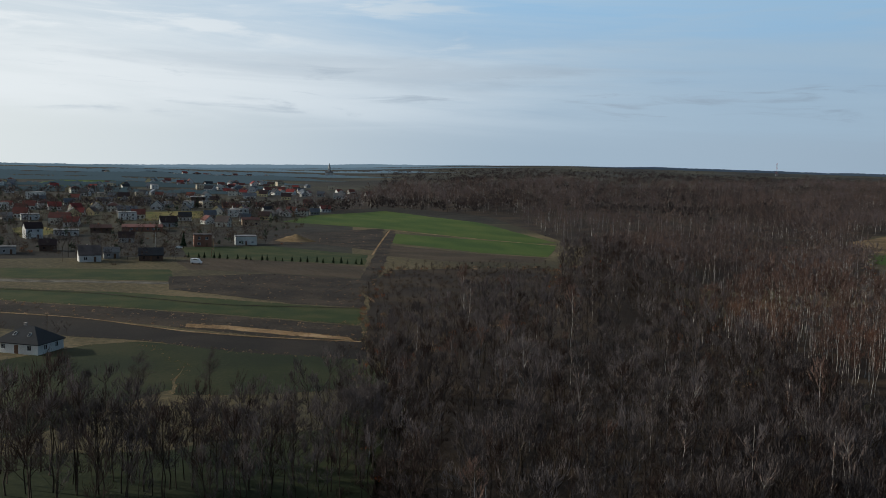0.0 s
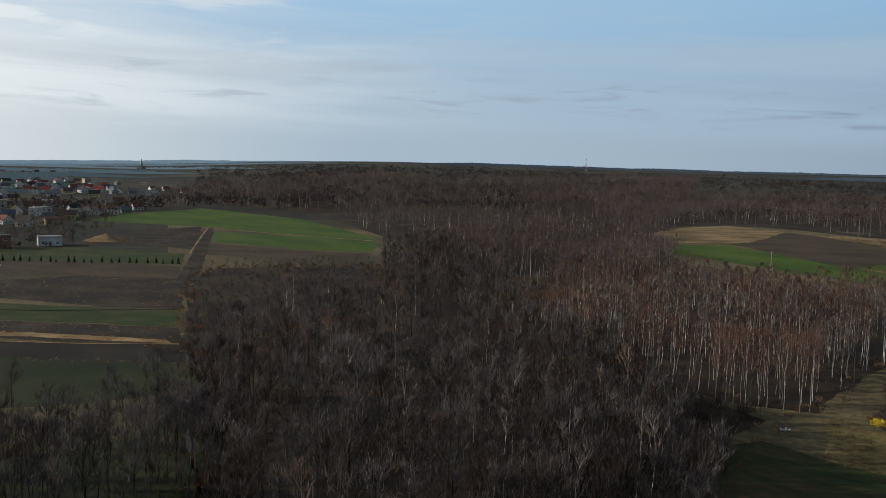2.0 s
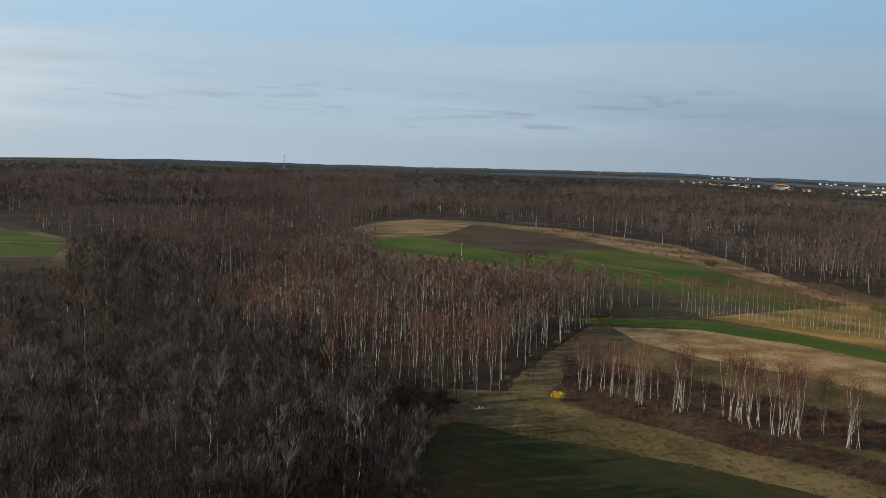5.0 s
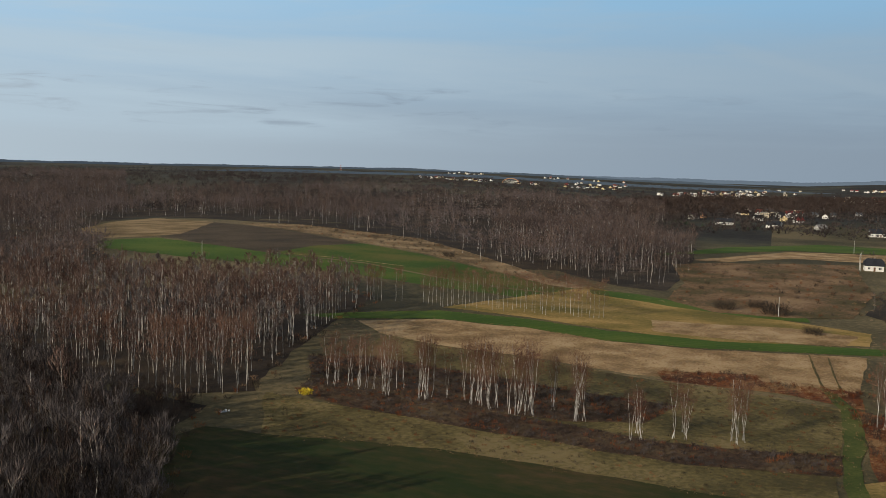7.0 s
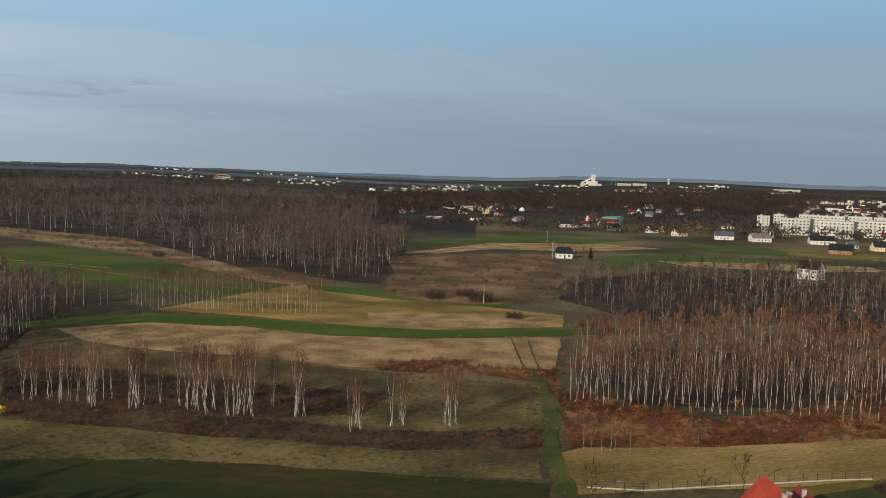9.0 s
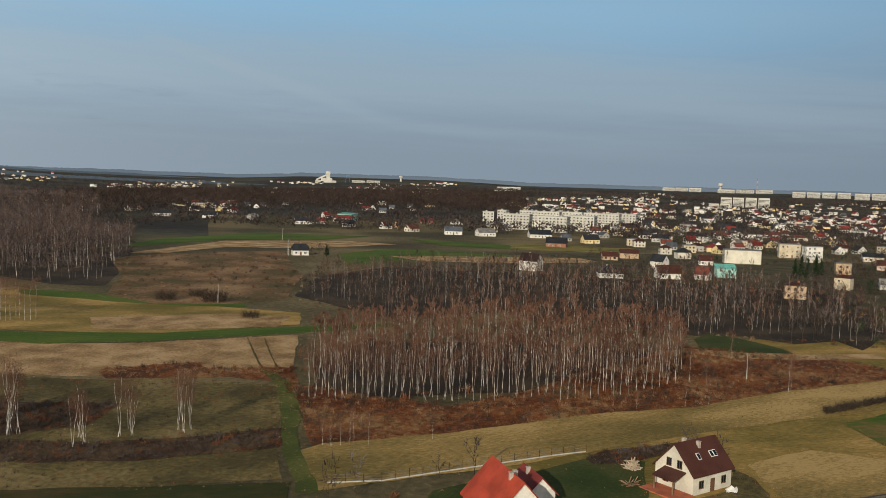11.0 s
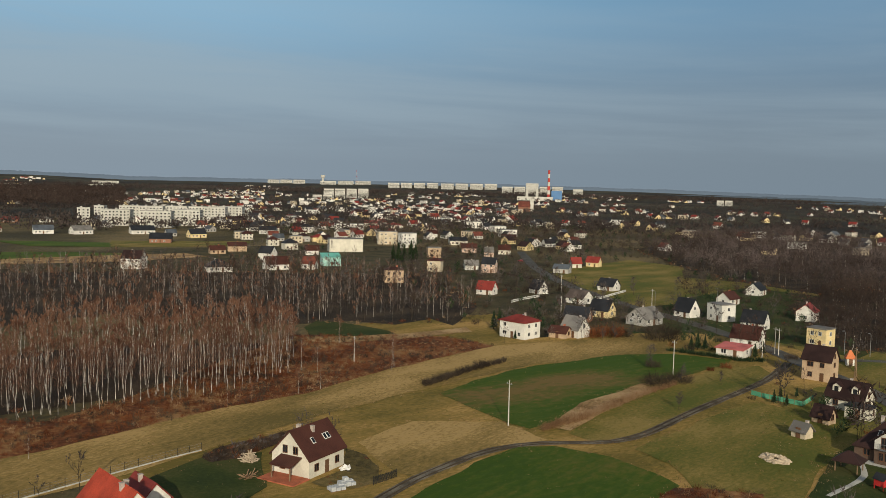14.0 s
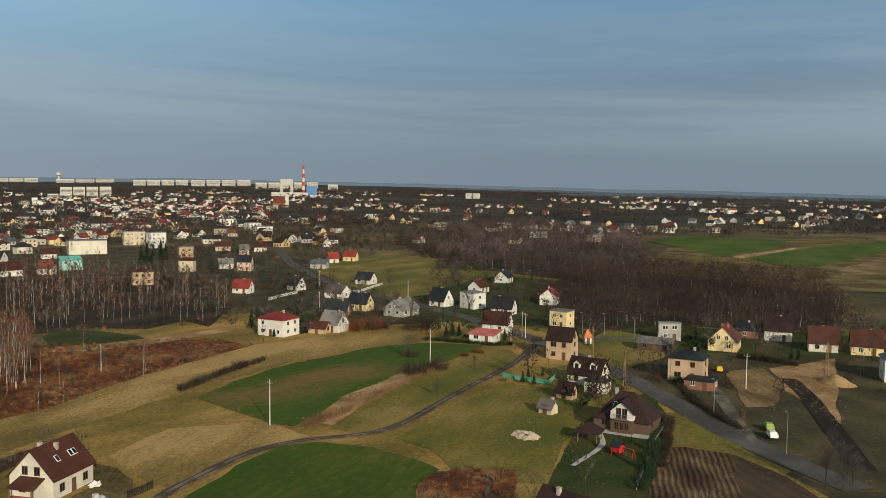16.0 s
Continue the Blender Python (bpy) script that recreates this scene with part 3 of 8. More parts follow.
field('wheat_field', 'wheat', 'long narrow strip of green winter wheat', 0.065, [(153, 251), (180, 243), (199, 235), (213, 208), (219, 179), (237, 148), (262, 116), (281, 92), (276, 90), (252, 111), (222, 143), (205, 168), (201, 196), (188, 222), (159, 239)])
field('dry_meadow', 'straw', 'pale meadow of tall dry straw-coloured grass', 0.0665, [(162, 232), (187, 222), (201, 195), (205, 167), (220, 142), (248, 111), (205, 93), (196, 98), (190, 118), (175, 135), (171, 158), (161, 184), (156, 209)])
field('brush_strip', 'scrub', 'strip of rust-coloured dead weeds', 0.068, [(185, 134), (202, 117), (196, 112), (206, 93), (190, 85), (189, 102), (182, 116), (177, 127)])
field('rough_pasture', 'rough', 'dark rough pasture under birch groups', 0.0695, [(156, 208), (161, 184), (170, 158), (173, 134), (180, 115), (187, 88), (153, 72), (140, 87), (129, 116), (123, 137), (110, 173)])
field('brush_strip', 'scrub2', 'low strip of dark red-brown brambles and weeds', 0.071, [(108, 173), (119, 141), (128, 118), (136, 95), (154, 72), (143, 67), (128, 85), (122, 99), (114, 119), (102, 149), (100, 166)])
# dark weeds spread wide, in place of the shade the birch clumps cast
field('brush_strip', 'scrub2', 'dark dead weeds, also standing in for the shade of birch clumps', 0.0702, [(122, 196), (134, 187), (144, 157), (153, 126), (159, 110), (142, 106), (131, 116), (119, 136), (111, 155), (105, 168)])
field('mown_meadow', 'rough', 'mown olive-tan meadow strip', 0.0725, [(94, 169), (102, 149), (114, 119), (122, 99), (128, 85), (142, 67), (128, 60), (119, 74), (112, 91), (99, 117), (79, 142)])
field('wheat_field', 'wheat2', 'dark green young wheat with bare soil showing', 0.074, [(73, 153), (79, 142), (99, 117), (112, 91), (119, 74), (127, 58), (108, 49), (50, 120), (62, 148)])
field('fallow_field', 'olive', 'olive-tan fallow field above the wheat strip', 0.0755, [(299, 253), (291, 230), (290, 195), (289, 167), (288, 141), (288, 128), (266, 118), (252, 131), (233, 148), (221, 180), (216, 210), (204, 240)])
field('fallow_field', 'straw', 'pale patch of dry grass', 0.077, [(248, 183), (275, 149), (279, 128), (259, 122), (237, 152), (231, 170)])
field('wheat_field', 'wheat', 'thin strip of green wheat beside a wood', 0.0785, [(292, 247), (298, 227), (294, 201), (295, 179), (300, 156), (292, 151), (284, 172), (281, 194), (282, 218), (281, 238)])
field('wheat_field', 'wheat', 'curving strip of green wheat on a rise', 0.08, [(458, 338), (561, 353), (660, 334), (684, 245), (617, 263), (579, 316), (506, 327)])
field('stubble_field', 'straw', 'tan stubble strip on a rise', 0.0815, [(450, 307), (569, 310), (622, 247), (615, 201), (544, 235), (521, 284), (462, 290)])
field('fallow_field', 'scrub3', 'rough grassy slope with brown weeds', 0.083, [(418, 297), (458, 288), (517, 242), (391, 174), (315, 147), (295, 160), (283, 182), (297, 213), (349, 241)])
field('wheat_field', 'wheat', 'green wheat field beside a white house', 0.0845, [(520, 207), (567, 192), (581, 158), (578, 99), (517, 116), (494, 164), (453, 176)])
field('wheat_field', 'wheat', 'narrow strip of green wheat near the estate', 0.086, [(676, 212), (663, 114), (624, 107), (626, 170)])
field('stubble_field', 'straw', 'tan stubble field before a white house', 0.0875, [(521, 173), (550, 126), (581, 67), (558, 50), (517, 99), (500, 147)])
field('meadow', 'meadow', 'green grass field behind scattered houses', 0.089, [(685, 131), (693, 28), (640, 42), (623, 119)])
field('brush_field', 'scrub', 'waist-high rust-red dead weeds and saplings', 0.0905, [(189, 88), (182, 47), (196, 37), (280, 0), (275, -47), (259, -59), (222, -20), (202, -3), (188, 16), (162, 43), (146, 62), (168, 75)])
field('mown_meadow', 'mown', 'mown olive-tan meadow strip', 0.092, [(148, 61), (162, 43), (188, 16), (202, -3), (222, -20), (259, -59), (277, -121), (246, -108), (231, -64), (206, -32), (182, -5), (160, 15), (141, 34), (124, 54), (140, 64)])
field('grass_track', 'trodden', 'green trodden grass track with wheel ruts', 0.0935, [(202, 102), (195, 95), (184, 87), (166, 78), (148, 69), (137, 63), (123, 55), (124, 52), (138, 60), (153, 68), (172, 76), (186, 84), (199, 95)])
field('fallow_field', 'mown', 'tan mown paddock beside a brown-roofed house', 0.095, [(163, -12), (177, -24), (175, -42), (161, -48), (155, -37), (141, -21), (145, -17)])
field('wheat_field', 'wheat3', 'green young wheat with a bare brown patch', 0.0965, [(200, -33), (212, -44), (225, -57), (233, -71), (244, -94), (244, -108), (234, -122), (223, -111), (212, -95), (207, -85), (196, -73), (183, -61), (173, -51), (169, -46), (174, -43)])
field('dry_strip', 'straw', 'strip of tall tan grass along a field edge', 0.098, [(171, -50), (188, -63), (197, -73), (207, -85), (201, -85), (189, -72), (178, -63), (167, -54)])
field('meadow', 'meadow', 'olive meadow beside a dirt road', 0.0995, [(165, -53), (178, -63), (188, -73), (200, -85), (223, -112), (226, -125), (215, -124), (205, -114), (184, -90), (164, -69), (158, -62), (159, -56)])
field('wheat_field', 'wheat4', 'round dark green wheat field', 0.101, [(128, -14), (137, -21), (149, -31), (157, -40), (157, -48), (150, -56), (142, -60), (134, -62), (128, -57), (113, -50)])
field('meadow', 'meadow', 'olive grazed meadow with a mown look', 0.1025, [(154, -62), (172, -83), (188, -104), (172, -111), (150, -98), (120, -74), (130, -63), (145, -65)])
field('bramble_patch', 'scrub', 'patch of brown brambles', 0.104, [(114, -48), (128, -55), (133, -61), (133, -65), (129, -73), (114, -65), (106, -60)])
field('garden_lawn', 'lawn', 'green garden lawn', 0.1055, [(120, -74), (149, -99), (168, -131), (139, -115), (108, -86), (113, -71)])
field('ploughed_field', 'corn', 'harvested field with rows of pale stubble', 0.107, [(130, -104), (129, -109), (121, -114), (108, -113), (95, -109), (106, -82)])
field('ploughed_field', 'soil2', 'bare dark end of a harvested field', 0.1085, [(122, -113), (120, -114), (108, -113), (93, -108), (99, -96), (111, -104)])
field('verge', 'meadow', 'grass verge beside the road', 0.11, [(149, -121), (150, -125), (133, -120), (122, -118), (110, -116), (109, -113), (122, -114), (130, -110), (132, -107)])
field('stubble_field', 'stubble', 'tan harvested field beyond a road', 0.1115, [(178, -163), (177, -175), (158, -163), (145, -146), (147, -140)])
field('stubble_field', 'straw', 'pale harvested field with ruts', 0.113, [(176, -176), (180, -204), (128, -147), (155, -161)])
field('meadow', 'meadow', 'green meadow inside the road bend', 0.1145, [(480, -139), (559, -216), (511, -232), (350, -159), (339, -136), (402, -133)])
field('rough_land', 'rough', 'rough brown grassland beyond a wood', 0.116, [(405, -306), (542, -435), (595, -613), (598, -761), (280, -358), (303, -324), (357, -315)])
field('wheat_field', 'wheat', 'distant strip of green wheat', 0.1175, [(611, -469), (653, -547), (589, -603), (504, -504), (465, -415), (537, -450)])
field('wheat_field', 'wheat', 'distant strip of green wheat', 0.119, [(452, -427), (503, -529), (566, -720), (488, -621), (388, -422), (415, -409)])
field('field_path', 'straw', 'pale path between distant fields', 0.1205, [(465, -428), (518, -538), (504, -526), (449, -420)])
field('stubble_field', 'stubble', 'distant tan field', 0.122, [(374, -422), (454, -579), (342, -437), (349, -399)])
field('meadow', 'meadow', 'distant olive meadow at a wood edge', 0.1235, [(437, -342), (473, -403), (416, -407), (374, -403), (331, -353), (387, -341)])
field('meadow', 'meadow', 'green yard beside farm sheds', 0.125, [(227, -152), (244, -173), (220, -181), (199, -160), (188, -137)])
field('lawn', 'lawn', 'green grass at the edge of an alder belt', 0.1265, [(294, -4), (307, -8), (300, -19), (287, -31), (280, -32), (276, -14), (280, -5)])
field('dry_strip', 'straw', 'strip of pale dry grass beside an alder belt', 0.128, [(276, 0), (275, -14), (280, -34), (292, -57), (283, -57), (271, -34), (266, -14), (268, 0)])
field('lawn', 'lawn', 'green lawn behind the red-roofed house', 0.1295, [(131, 36), (149, 20), (156, 15), (158, 5), (140, 4), (122, 13), (120, 35)])
field('bramble_patch', 'scrub2', 'strip of red-brown brambles along a fence', 0.131, [(153, 13), (156, 15), (161, 13), (166, 7), (171, 1), (174, -2), (168, -2), (161, 4), (155, 8)])
field('bare_earth', 'rough', 'trampled bare earth round a new house', 0.1325, [(160, -9.5), (155.6, -13.2), (147.6, -15), (140.2, -13.5), (137.9, -9.8), (139.5, -4.5), (141.4, -3.2), (147.8, -8.5)])
# roads: name, material, label, width, way points
DIRT_WAY = [(131, -12), (141, -19), (149, -27), (157, -35), (161, -41), (162, -46), (160, -51), (156, -56), (157, -60), (163, -68), (174, -79), (184, -90), (194, -102), (204, -114), (218, -127), (229, -136)]
road('dirt_road', 'track', 'rutted grey dirt road with puddled wheel tracks', 2.4, DIRT_WAY)
road('road', 'asphalt', 'grey asphalt village road', 6.0, [(99, -119), (107, -119), (131, -122), (158, -129), (186, -136), (207, -138), (231, -140), (254, -142), (285, -141), (315, -138), (343, -134), (400, -130), (456, -132), (513, -139), (621, -159)])
road('soil_strip', 'soil', 'dark strip of turned soil between tan fields', 4.2, [(165, -171), (149, -161), (131, -147), (106, -128)])
road('side_lane', 'track', 'narrow rutted farm lane', 3.0, [(126, -122), (146, -135), (163, -146), (174, -151)])
road('field_edge', 'straw', 'thin line of dry grass along a field edge', 0.8, [(-162, 246), (-155, 246), (-128, 244), (-93, 232), (-69, 230), (-45, 231)])
road('field_edge', 'fallow', 'dark ditch along a field edge', 1.0, [(-189, 287), (-149, 289), (-101, 277), (-55, 284)])
road('field_edge', 'straw', 'thin line of dry grass along a field edge', 1.0, [(-82, 446), (-90, 514), (-100, 607)])
road('field_edge', 'straw', 'thin line of dry grass between wheat strips', 1.5, [(-100, 607), (-35, 563), (12, 537)])
road('field_edge', 'straw', 'thin line of dry grass beside wheat', 1.0, [(235, 401), (250, 378), (265, 341)])
road('wheel_rut', 'rough', 'dark wheel rut pressed into dry grass', 0.5, [(237, 122), (211, 106), (196, 96)])
road('wheel_rut', 'rough', 'dark wheel rut pressed into dry grass', 0.5, [(238, 117), (212, 102), (198, 93)])
for rut in (-0.62, 0.62):
    road('wheel_rut', 'soil2', 'muddy wheel rut of a dirt road', 0.42, [(x + rut * 0.7, y + rut * 0.7) for x, y in DIRT_WAY], lift=0.05)
road('side_lane', 'asphalt', 'narrow grey asphalt side lane', 3.5, [(232, -147), (232, -161), (224, -176)])

# ---- woodland outlines ----
# near wood runs on south below the view, added to cast shade
NEAR_WOOD = [(-33, 179), (-34, 210), (-22, 242), (-7, 268), (11, 326), (8, 411), (32, 463), (55, 353), (51, 261), (51, 203), (55, 174), (50, 132), (45, 106), (22, 98), (-16, 104), (-27, 143)]
YOUNG_WOOD = [(-42, 222), (-50, 270), (-63, 331), (-64, 389), (3, 423), (9, 391), (11, 326), (-7, 268), (-22, 242), (-33, 207)]
LEFT_ROW = [(-84, 128), (-59, 137), (-37, 153), (-34, 179), (-31, 200), (-20, 173), (-12, 110), (-68, 100)]
BIRCH_WOOD = [(44, 250), (59, 220), (70, 200), (76, 180), (92, 172), (121, 203), (169, 247), (196, 269), (192, 306), (151, 325), (108, 334), (71, 317)]
BIRCH_STAND = [(177, 76), (182, 65), (200, 38), (209, 15), (234, -1), (266, 1), (266, 44), (245, 88), (221, 94)]
ALDER_BELT = [(327, 149), (291, 98), (324, 62), (304, 42), (315, 32), (304, 15), (301, -4), (307, -19), (299, -34), (310, -47), (297, -54), (342, -72), (457, -68), (465, -11), (471, 66), (456, 155), (396, 168)]
FAR_WOOD_A = [(-215, 745), (-147, 889), (-39, 756), (17, 562), (41, 517), (66, 430), (110, 518), (181, 550), (297, 772), (671, 1756), (191, 1279), (-212, 1328)]
FAR_WOOD_B = [(103, 531), (209, 625), (275, 680), (309, 571), (330, 527), (346, 484), (342, 400), (313, 317), (340, 294), (510, 397), (709, 515), (1079, 785), (934, 912), (633, 1016), (196, 1009)]
MID_WOOD = [(26, 438), (71, 364), (123, 383), (151, 416), (188, 562), (103, 531), (42, 517)]
EAST_WOOD = [(343, -202), (400, -262), (399, -326), (324, -354), (249, -287), (212, -241), (242, -199), (247, -163)]
EAST_BELT = [(661, -261), (803, -382), (896, -533), (622, -473), (416, -321), (378, -242), (439, -226), (492, -227)]
SCRUB_CORNER = [(52, 211), (66, 192), (76, 177), (80, 166), (68, 155), (60, 138), (50, 122), (34, 116), (30, 126), (43, 160)]
FAR_WOOD_C = [(657, 546), (783, 579), (939, 625), (1126, 616), (1280, 512), (1350, 370), (1312, 229), (3132, 551), (2692, 1079), (1773, 1181), (1086, 903)]
SLOPE_WOOD = [(496, 522), (587, 519), (617, 469), (528, 356), (394, 269), (317, 227), (312, 249), (326, 288), (344, 335), (369, 387)]


# ---- building materials ----
WALLS = dict(white=(0.62, 0.605, 0.565), cream=(0.56, 0.53, 0.45), tan=(0.42, 0.31, 0.21), yellow=(0.66, 0.53, 0.29), brick=(0.24, 0.12, 0.08), grey=(0.34, 0.33, 0.31),
             beige=(0.50, 0.43, 0.32), pink=(0.58, 0.42, 0.34), turq=(0.30, 0.50, 0.46), orange=(0.48, 0.27, 0.15), umber=(0.095, 0.063, 0.047))
ROOFS = dict(brown=(0.058, 0.022, 0.016), red_tile=(0.34, 0.05, 0.024), red=(0.18, 0.03, 0.024), black=(0.022, 0.023, 0.027), grey=(0.17, 0.16, 0.15), grey_brown=(0.11, 0.085, 0.075),
             dark_brown=(0.03, 0.0155, 0.014), rose=(0.42, 0.12, 0.11), turq=(0.13, 0.38, 0.33), red_brown=(0.13, 0.04, 0.028), slate=(0.075, 0.085, 0.10), orange=(0.42, 0.13, 0.05))


def tones(c, k):
    return [tuple(v * (1 - k) for v in c), c, tuple(min(0.85, v * (1 + k)) for v in c)]


for k, c in WALLS.items():
    mat("wall_" + k, tones(c, 0.14), scales=(0.25, 1.6), bump=0.1, rough=0.85, random=0.10)
for k, c in ROOFS.items():
    mat("roof_" + k, tones(c, 0.28), scales=(0.3, 3.0), bump=0.3, bump_dist=0.05, rough=0.55, random=0.15, spec=0.2)
mat("glass", [(0.012, 0.014, 0.017), (0.022, 0.025, 0.03)], scales=(0.5, 2), bump=0, rough=0.12, spec=0.5)
mat("frame_white", tones((0.62, 0.62, 0.60), 0.08), bump=0, rough=0.5)
mat("frame_brown", tones((0.12, 0.055, 0.03), 0.15), bump=0, rough=0.5)
mat("door", tones((0.13, 0.07, 0.04), 0.2), bump=0, rough=0.5)
mat("brick_chimney", tones((0.42, 0.36, 0.32), 0.2), scales=(1, 6), bump=0.3)
mat("red_chimney", tones((0.38, 0.12, 0.07), 0.2), scales=(1, 6), bump=0.3)
mat("metal", tones((0.35, 0.36, 0.38), 0.1), rough=0.4, metal=0.8, bump=0)
mat("concrete", tones((0.42, 0.41, 0.38), 0.15), scales=(0.3, 3.0), bump=0.15)
mat("panel_white", tones((0.50, 0.49, 0.45), 0.1), scales=(0.08, 0.8), bump=0.1)
mat("wood", tones((0.20, 0.13, 0.08), 0.3), scales=(0.6, 4), bump=0.2)
mat("red_paint", tones((0.42, 0.03, 0.028), 0.15), scales=(0.6, 4), bump=0.1, rough=0.5)
mat("terracotta", tones((0.36, 0.11, 0.06), 0.2), scales=(0.6, 4), bump=0.2)
mat("green_net", tones((0.10, 0.34, 0.21), 0.15), scales=(0.4, 3), bump=0.1)


# ---- building parts ----
def part(name, verts, faces, material, parent, label="", m=None):
    ob = new(name, mesh_of(name, verts, faces, [material]))
    ob.parent = parent
    if m is not None:
        ob.matrix_basis = m
    if label:
        tagged(ob, label)
    return ob


def shared(name, mesh, parent, m, label=""):
    ob = new(name, mesh)
    ob.parent, ob.matrix_basis = parent, m
    if label:
        tagged(ob, label)
    return ob


def box(x0, x1, y0, y1, z0, z1, v=None, f=None):
    v, f = ([] if v is None else v), ([] if f is None else f)
    n = len(v)
    v += [(x0, y0, z0), (x1, y0, z0), (x1, y1, z0), (x0, y1, z0), (x0, y0, z1), (x1, y0, z1), (x1, y1, z1), (x0, y1, z1)]
    f += [tuple(n + i for i in q) for q in ((3, 2, 1, 0), (4, 5, 6, 7), (0, 1, 5, 4), (1, 2, 6, 5), (2, 3, 7, 6), (3, 0, 4, 7))]
    return v, f


def frame_mesh(material):
    """A unit window frame with a middle bar and a sill, 1 by 1, facing -y, in one piece."""
    xs, zs = (-0.5, -0.42, -0.04, 0.04, 0.42, 0.5), (-0.52, -0.42, 0.42, 0.5)
    v = [(x, (-0.13 if z < -0.45 else -0.06) if y else 0.03, z) for y in (0, 1) for z in zs for x in xs]
    f, n = [], len(xs) * len(zs)
    solid = {(i, k): not (k == 1 and i in (1, 3)) for i in range(5) for k in range(3)}
    for (i, k), on in solid.items():
        a = k * 6 + i
        if on:
            f += [(n + a, n + a + 1, n + a + 7, n + a + 6), (a + 6, a + 7, a + 1, a)]
            for di, dk, p, q in ((-1, 0, a + 6, a), (1, 0, a + 1, a + 7), (0, -1, a, a + 1), (0, 1, a + 7, a + 6)):
                if not solid.get((i + di, k + dk)):
                    f.append((p, q, n + q, n + p))
    return mesh_of("window", v, f, [material])


FRAMES = {k: frame_mesh("frame_" + k) for k in ("white", "brown")}
PANE = mesh_of("pane", *box(-0.44, 0.44, -0.035, 0.01, -0.44, 0.44), ["glass"])


def window(parent, x, y, z, face, w, h, kind="white"):
    """face: degrees about z by which the wall is turned from -y."""
    win = shared("window", FRAMES[kind], parent, pose(x, y, z, 0, 0, face) @ Matrix.Diagonal((w, 1, h, 1)))
    shared("pane", PANE, win, Matrix.Identity(4), "dark glass pane")


def roof_shell(kind, w, d, e, rh, over=0.38, th=0.22):
    """Closed roof body over a w by d plan with eaves at e."""
    a, b = w / 2 + over, d / 2 + over
    drop = rh * over / (d / 2)
    if kind == "flat":
        v, f = box(-w / 2 - 0.15, w / 2 + 0.15, -d / 2 - 0.15, d / 2 + 0.15, e + 0.01, e + rh)
        return box(-w / 2 + 0.3, w / 2 - 0.3, -d / 2 + 0.3, d / 2 - 0.3, e + rh + 0.005, e + rh + 0.03, v, f)
    if kind == "pent":
        z0, z1 = e - 0.05, e + rh
        v = [(-a, -b, z0), (a, -b, z0), (a, b, z1), (-a, b, z1)]
        v += [(x, y, z + 0.18) for x, y, z in v]
        return v, [(3, 2, 1, 0), (4, 5, 6, 7), (0, 1, 5, 4), (1, 2, 6, 5), (2, 3, 7, 6), (3, 0, 4, 7)]
    zb, zt = e - drop, e + rh
    if kind == "gable":
        low = [(-a, -b, zb), (a, -b, zb), (a, b, zb), (-a, b, zb), (-a, 0, zt), (a, 0, zt)]
        v = low + [(x, y, z + th) for x, y, z in low]
        f = [(6, 7, 11, 10), (8, 9, 10, 11), (0, 4, 5, 1), (2, 5, 4, 3), (0, 1, 7, 6), (2, 3, 9, 8), (0, 6, 10, 4), (4, 10, 9, 3), (1, 5, 11, 7), (5, 2, 8, 11)]
        return v, f
    cut = min(a * 0.97, b * (0.95 if kind == "hip" else 0.35))
    zr = zt
    zh = zb if kind == "hip" else zb + (zr - zb) * 0.55
    if kind == "hip":
        low = [(-a, -b, zb), (a, -b, zb), (a, b, zb), (-a, b, zb)]
        up = [(x, y, z + th) for x, y, z in low] + [(-a + cut, 0, zr + th), (a - cut, 0, zr + th)]
        v = low + up
        f = [(3, 2, 1, 0), (0, 1, 5, 4), (1, 2, 6, 5), (2, 3, 7, 6), (3, 0, 4, 7), (4, 5, 9, 8), (6, 7, 8, 9), (5, 6, 9), (7, 4, 8)]
        return v, f
    k = (zh - zb) / (zr - zb)
    yb = b * (1 - k)
    low = [(-a, -b, zb), (a, -b, zb), (a, b, zb), (-a, b, zb)]
    up = [(x, y, z + th) for x, y, z in low] + [(-a, -yb, zh + th), (-a, yb, zh + th), (a, -yb, zh + th), (a, yb, zh + th), (-a + cut, 0, zr + th), (a - cut, 0, zr + th)]
    v = low + up
    f = [(3, 2, 1, 0), (0, 1, 5, 4), (2, 3, 7, 6), (1, 2, 6, 11, 10, 5), (3, 0, 4, 8, 9, 7), (4, 5, 10, 13, 12, 8), (6, 7, 9, 12, 13, 11), (8, 12, 9), (10, 11, 13)]
    return v, f


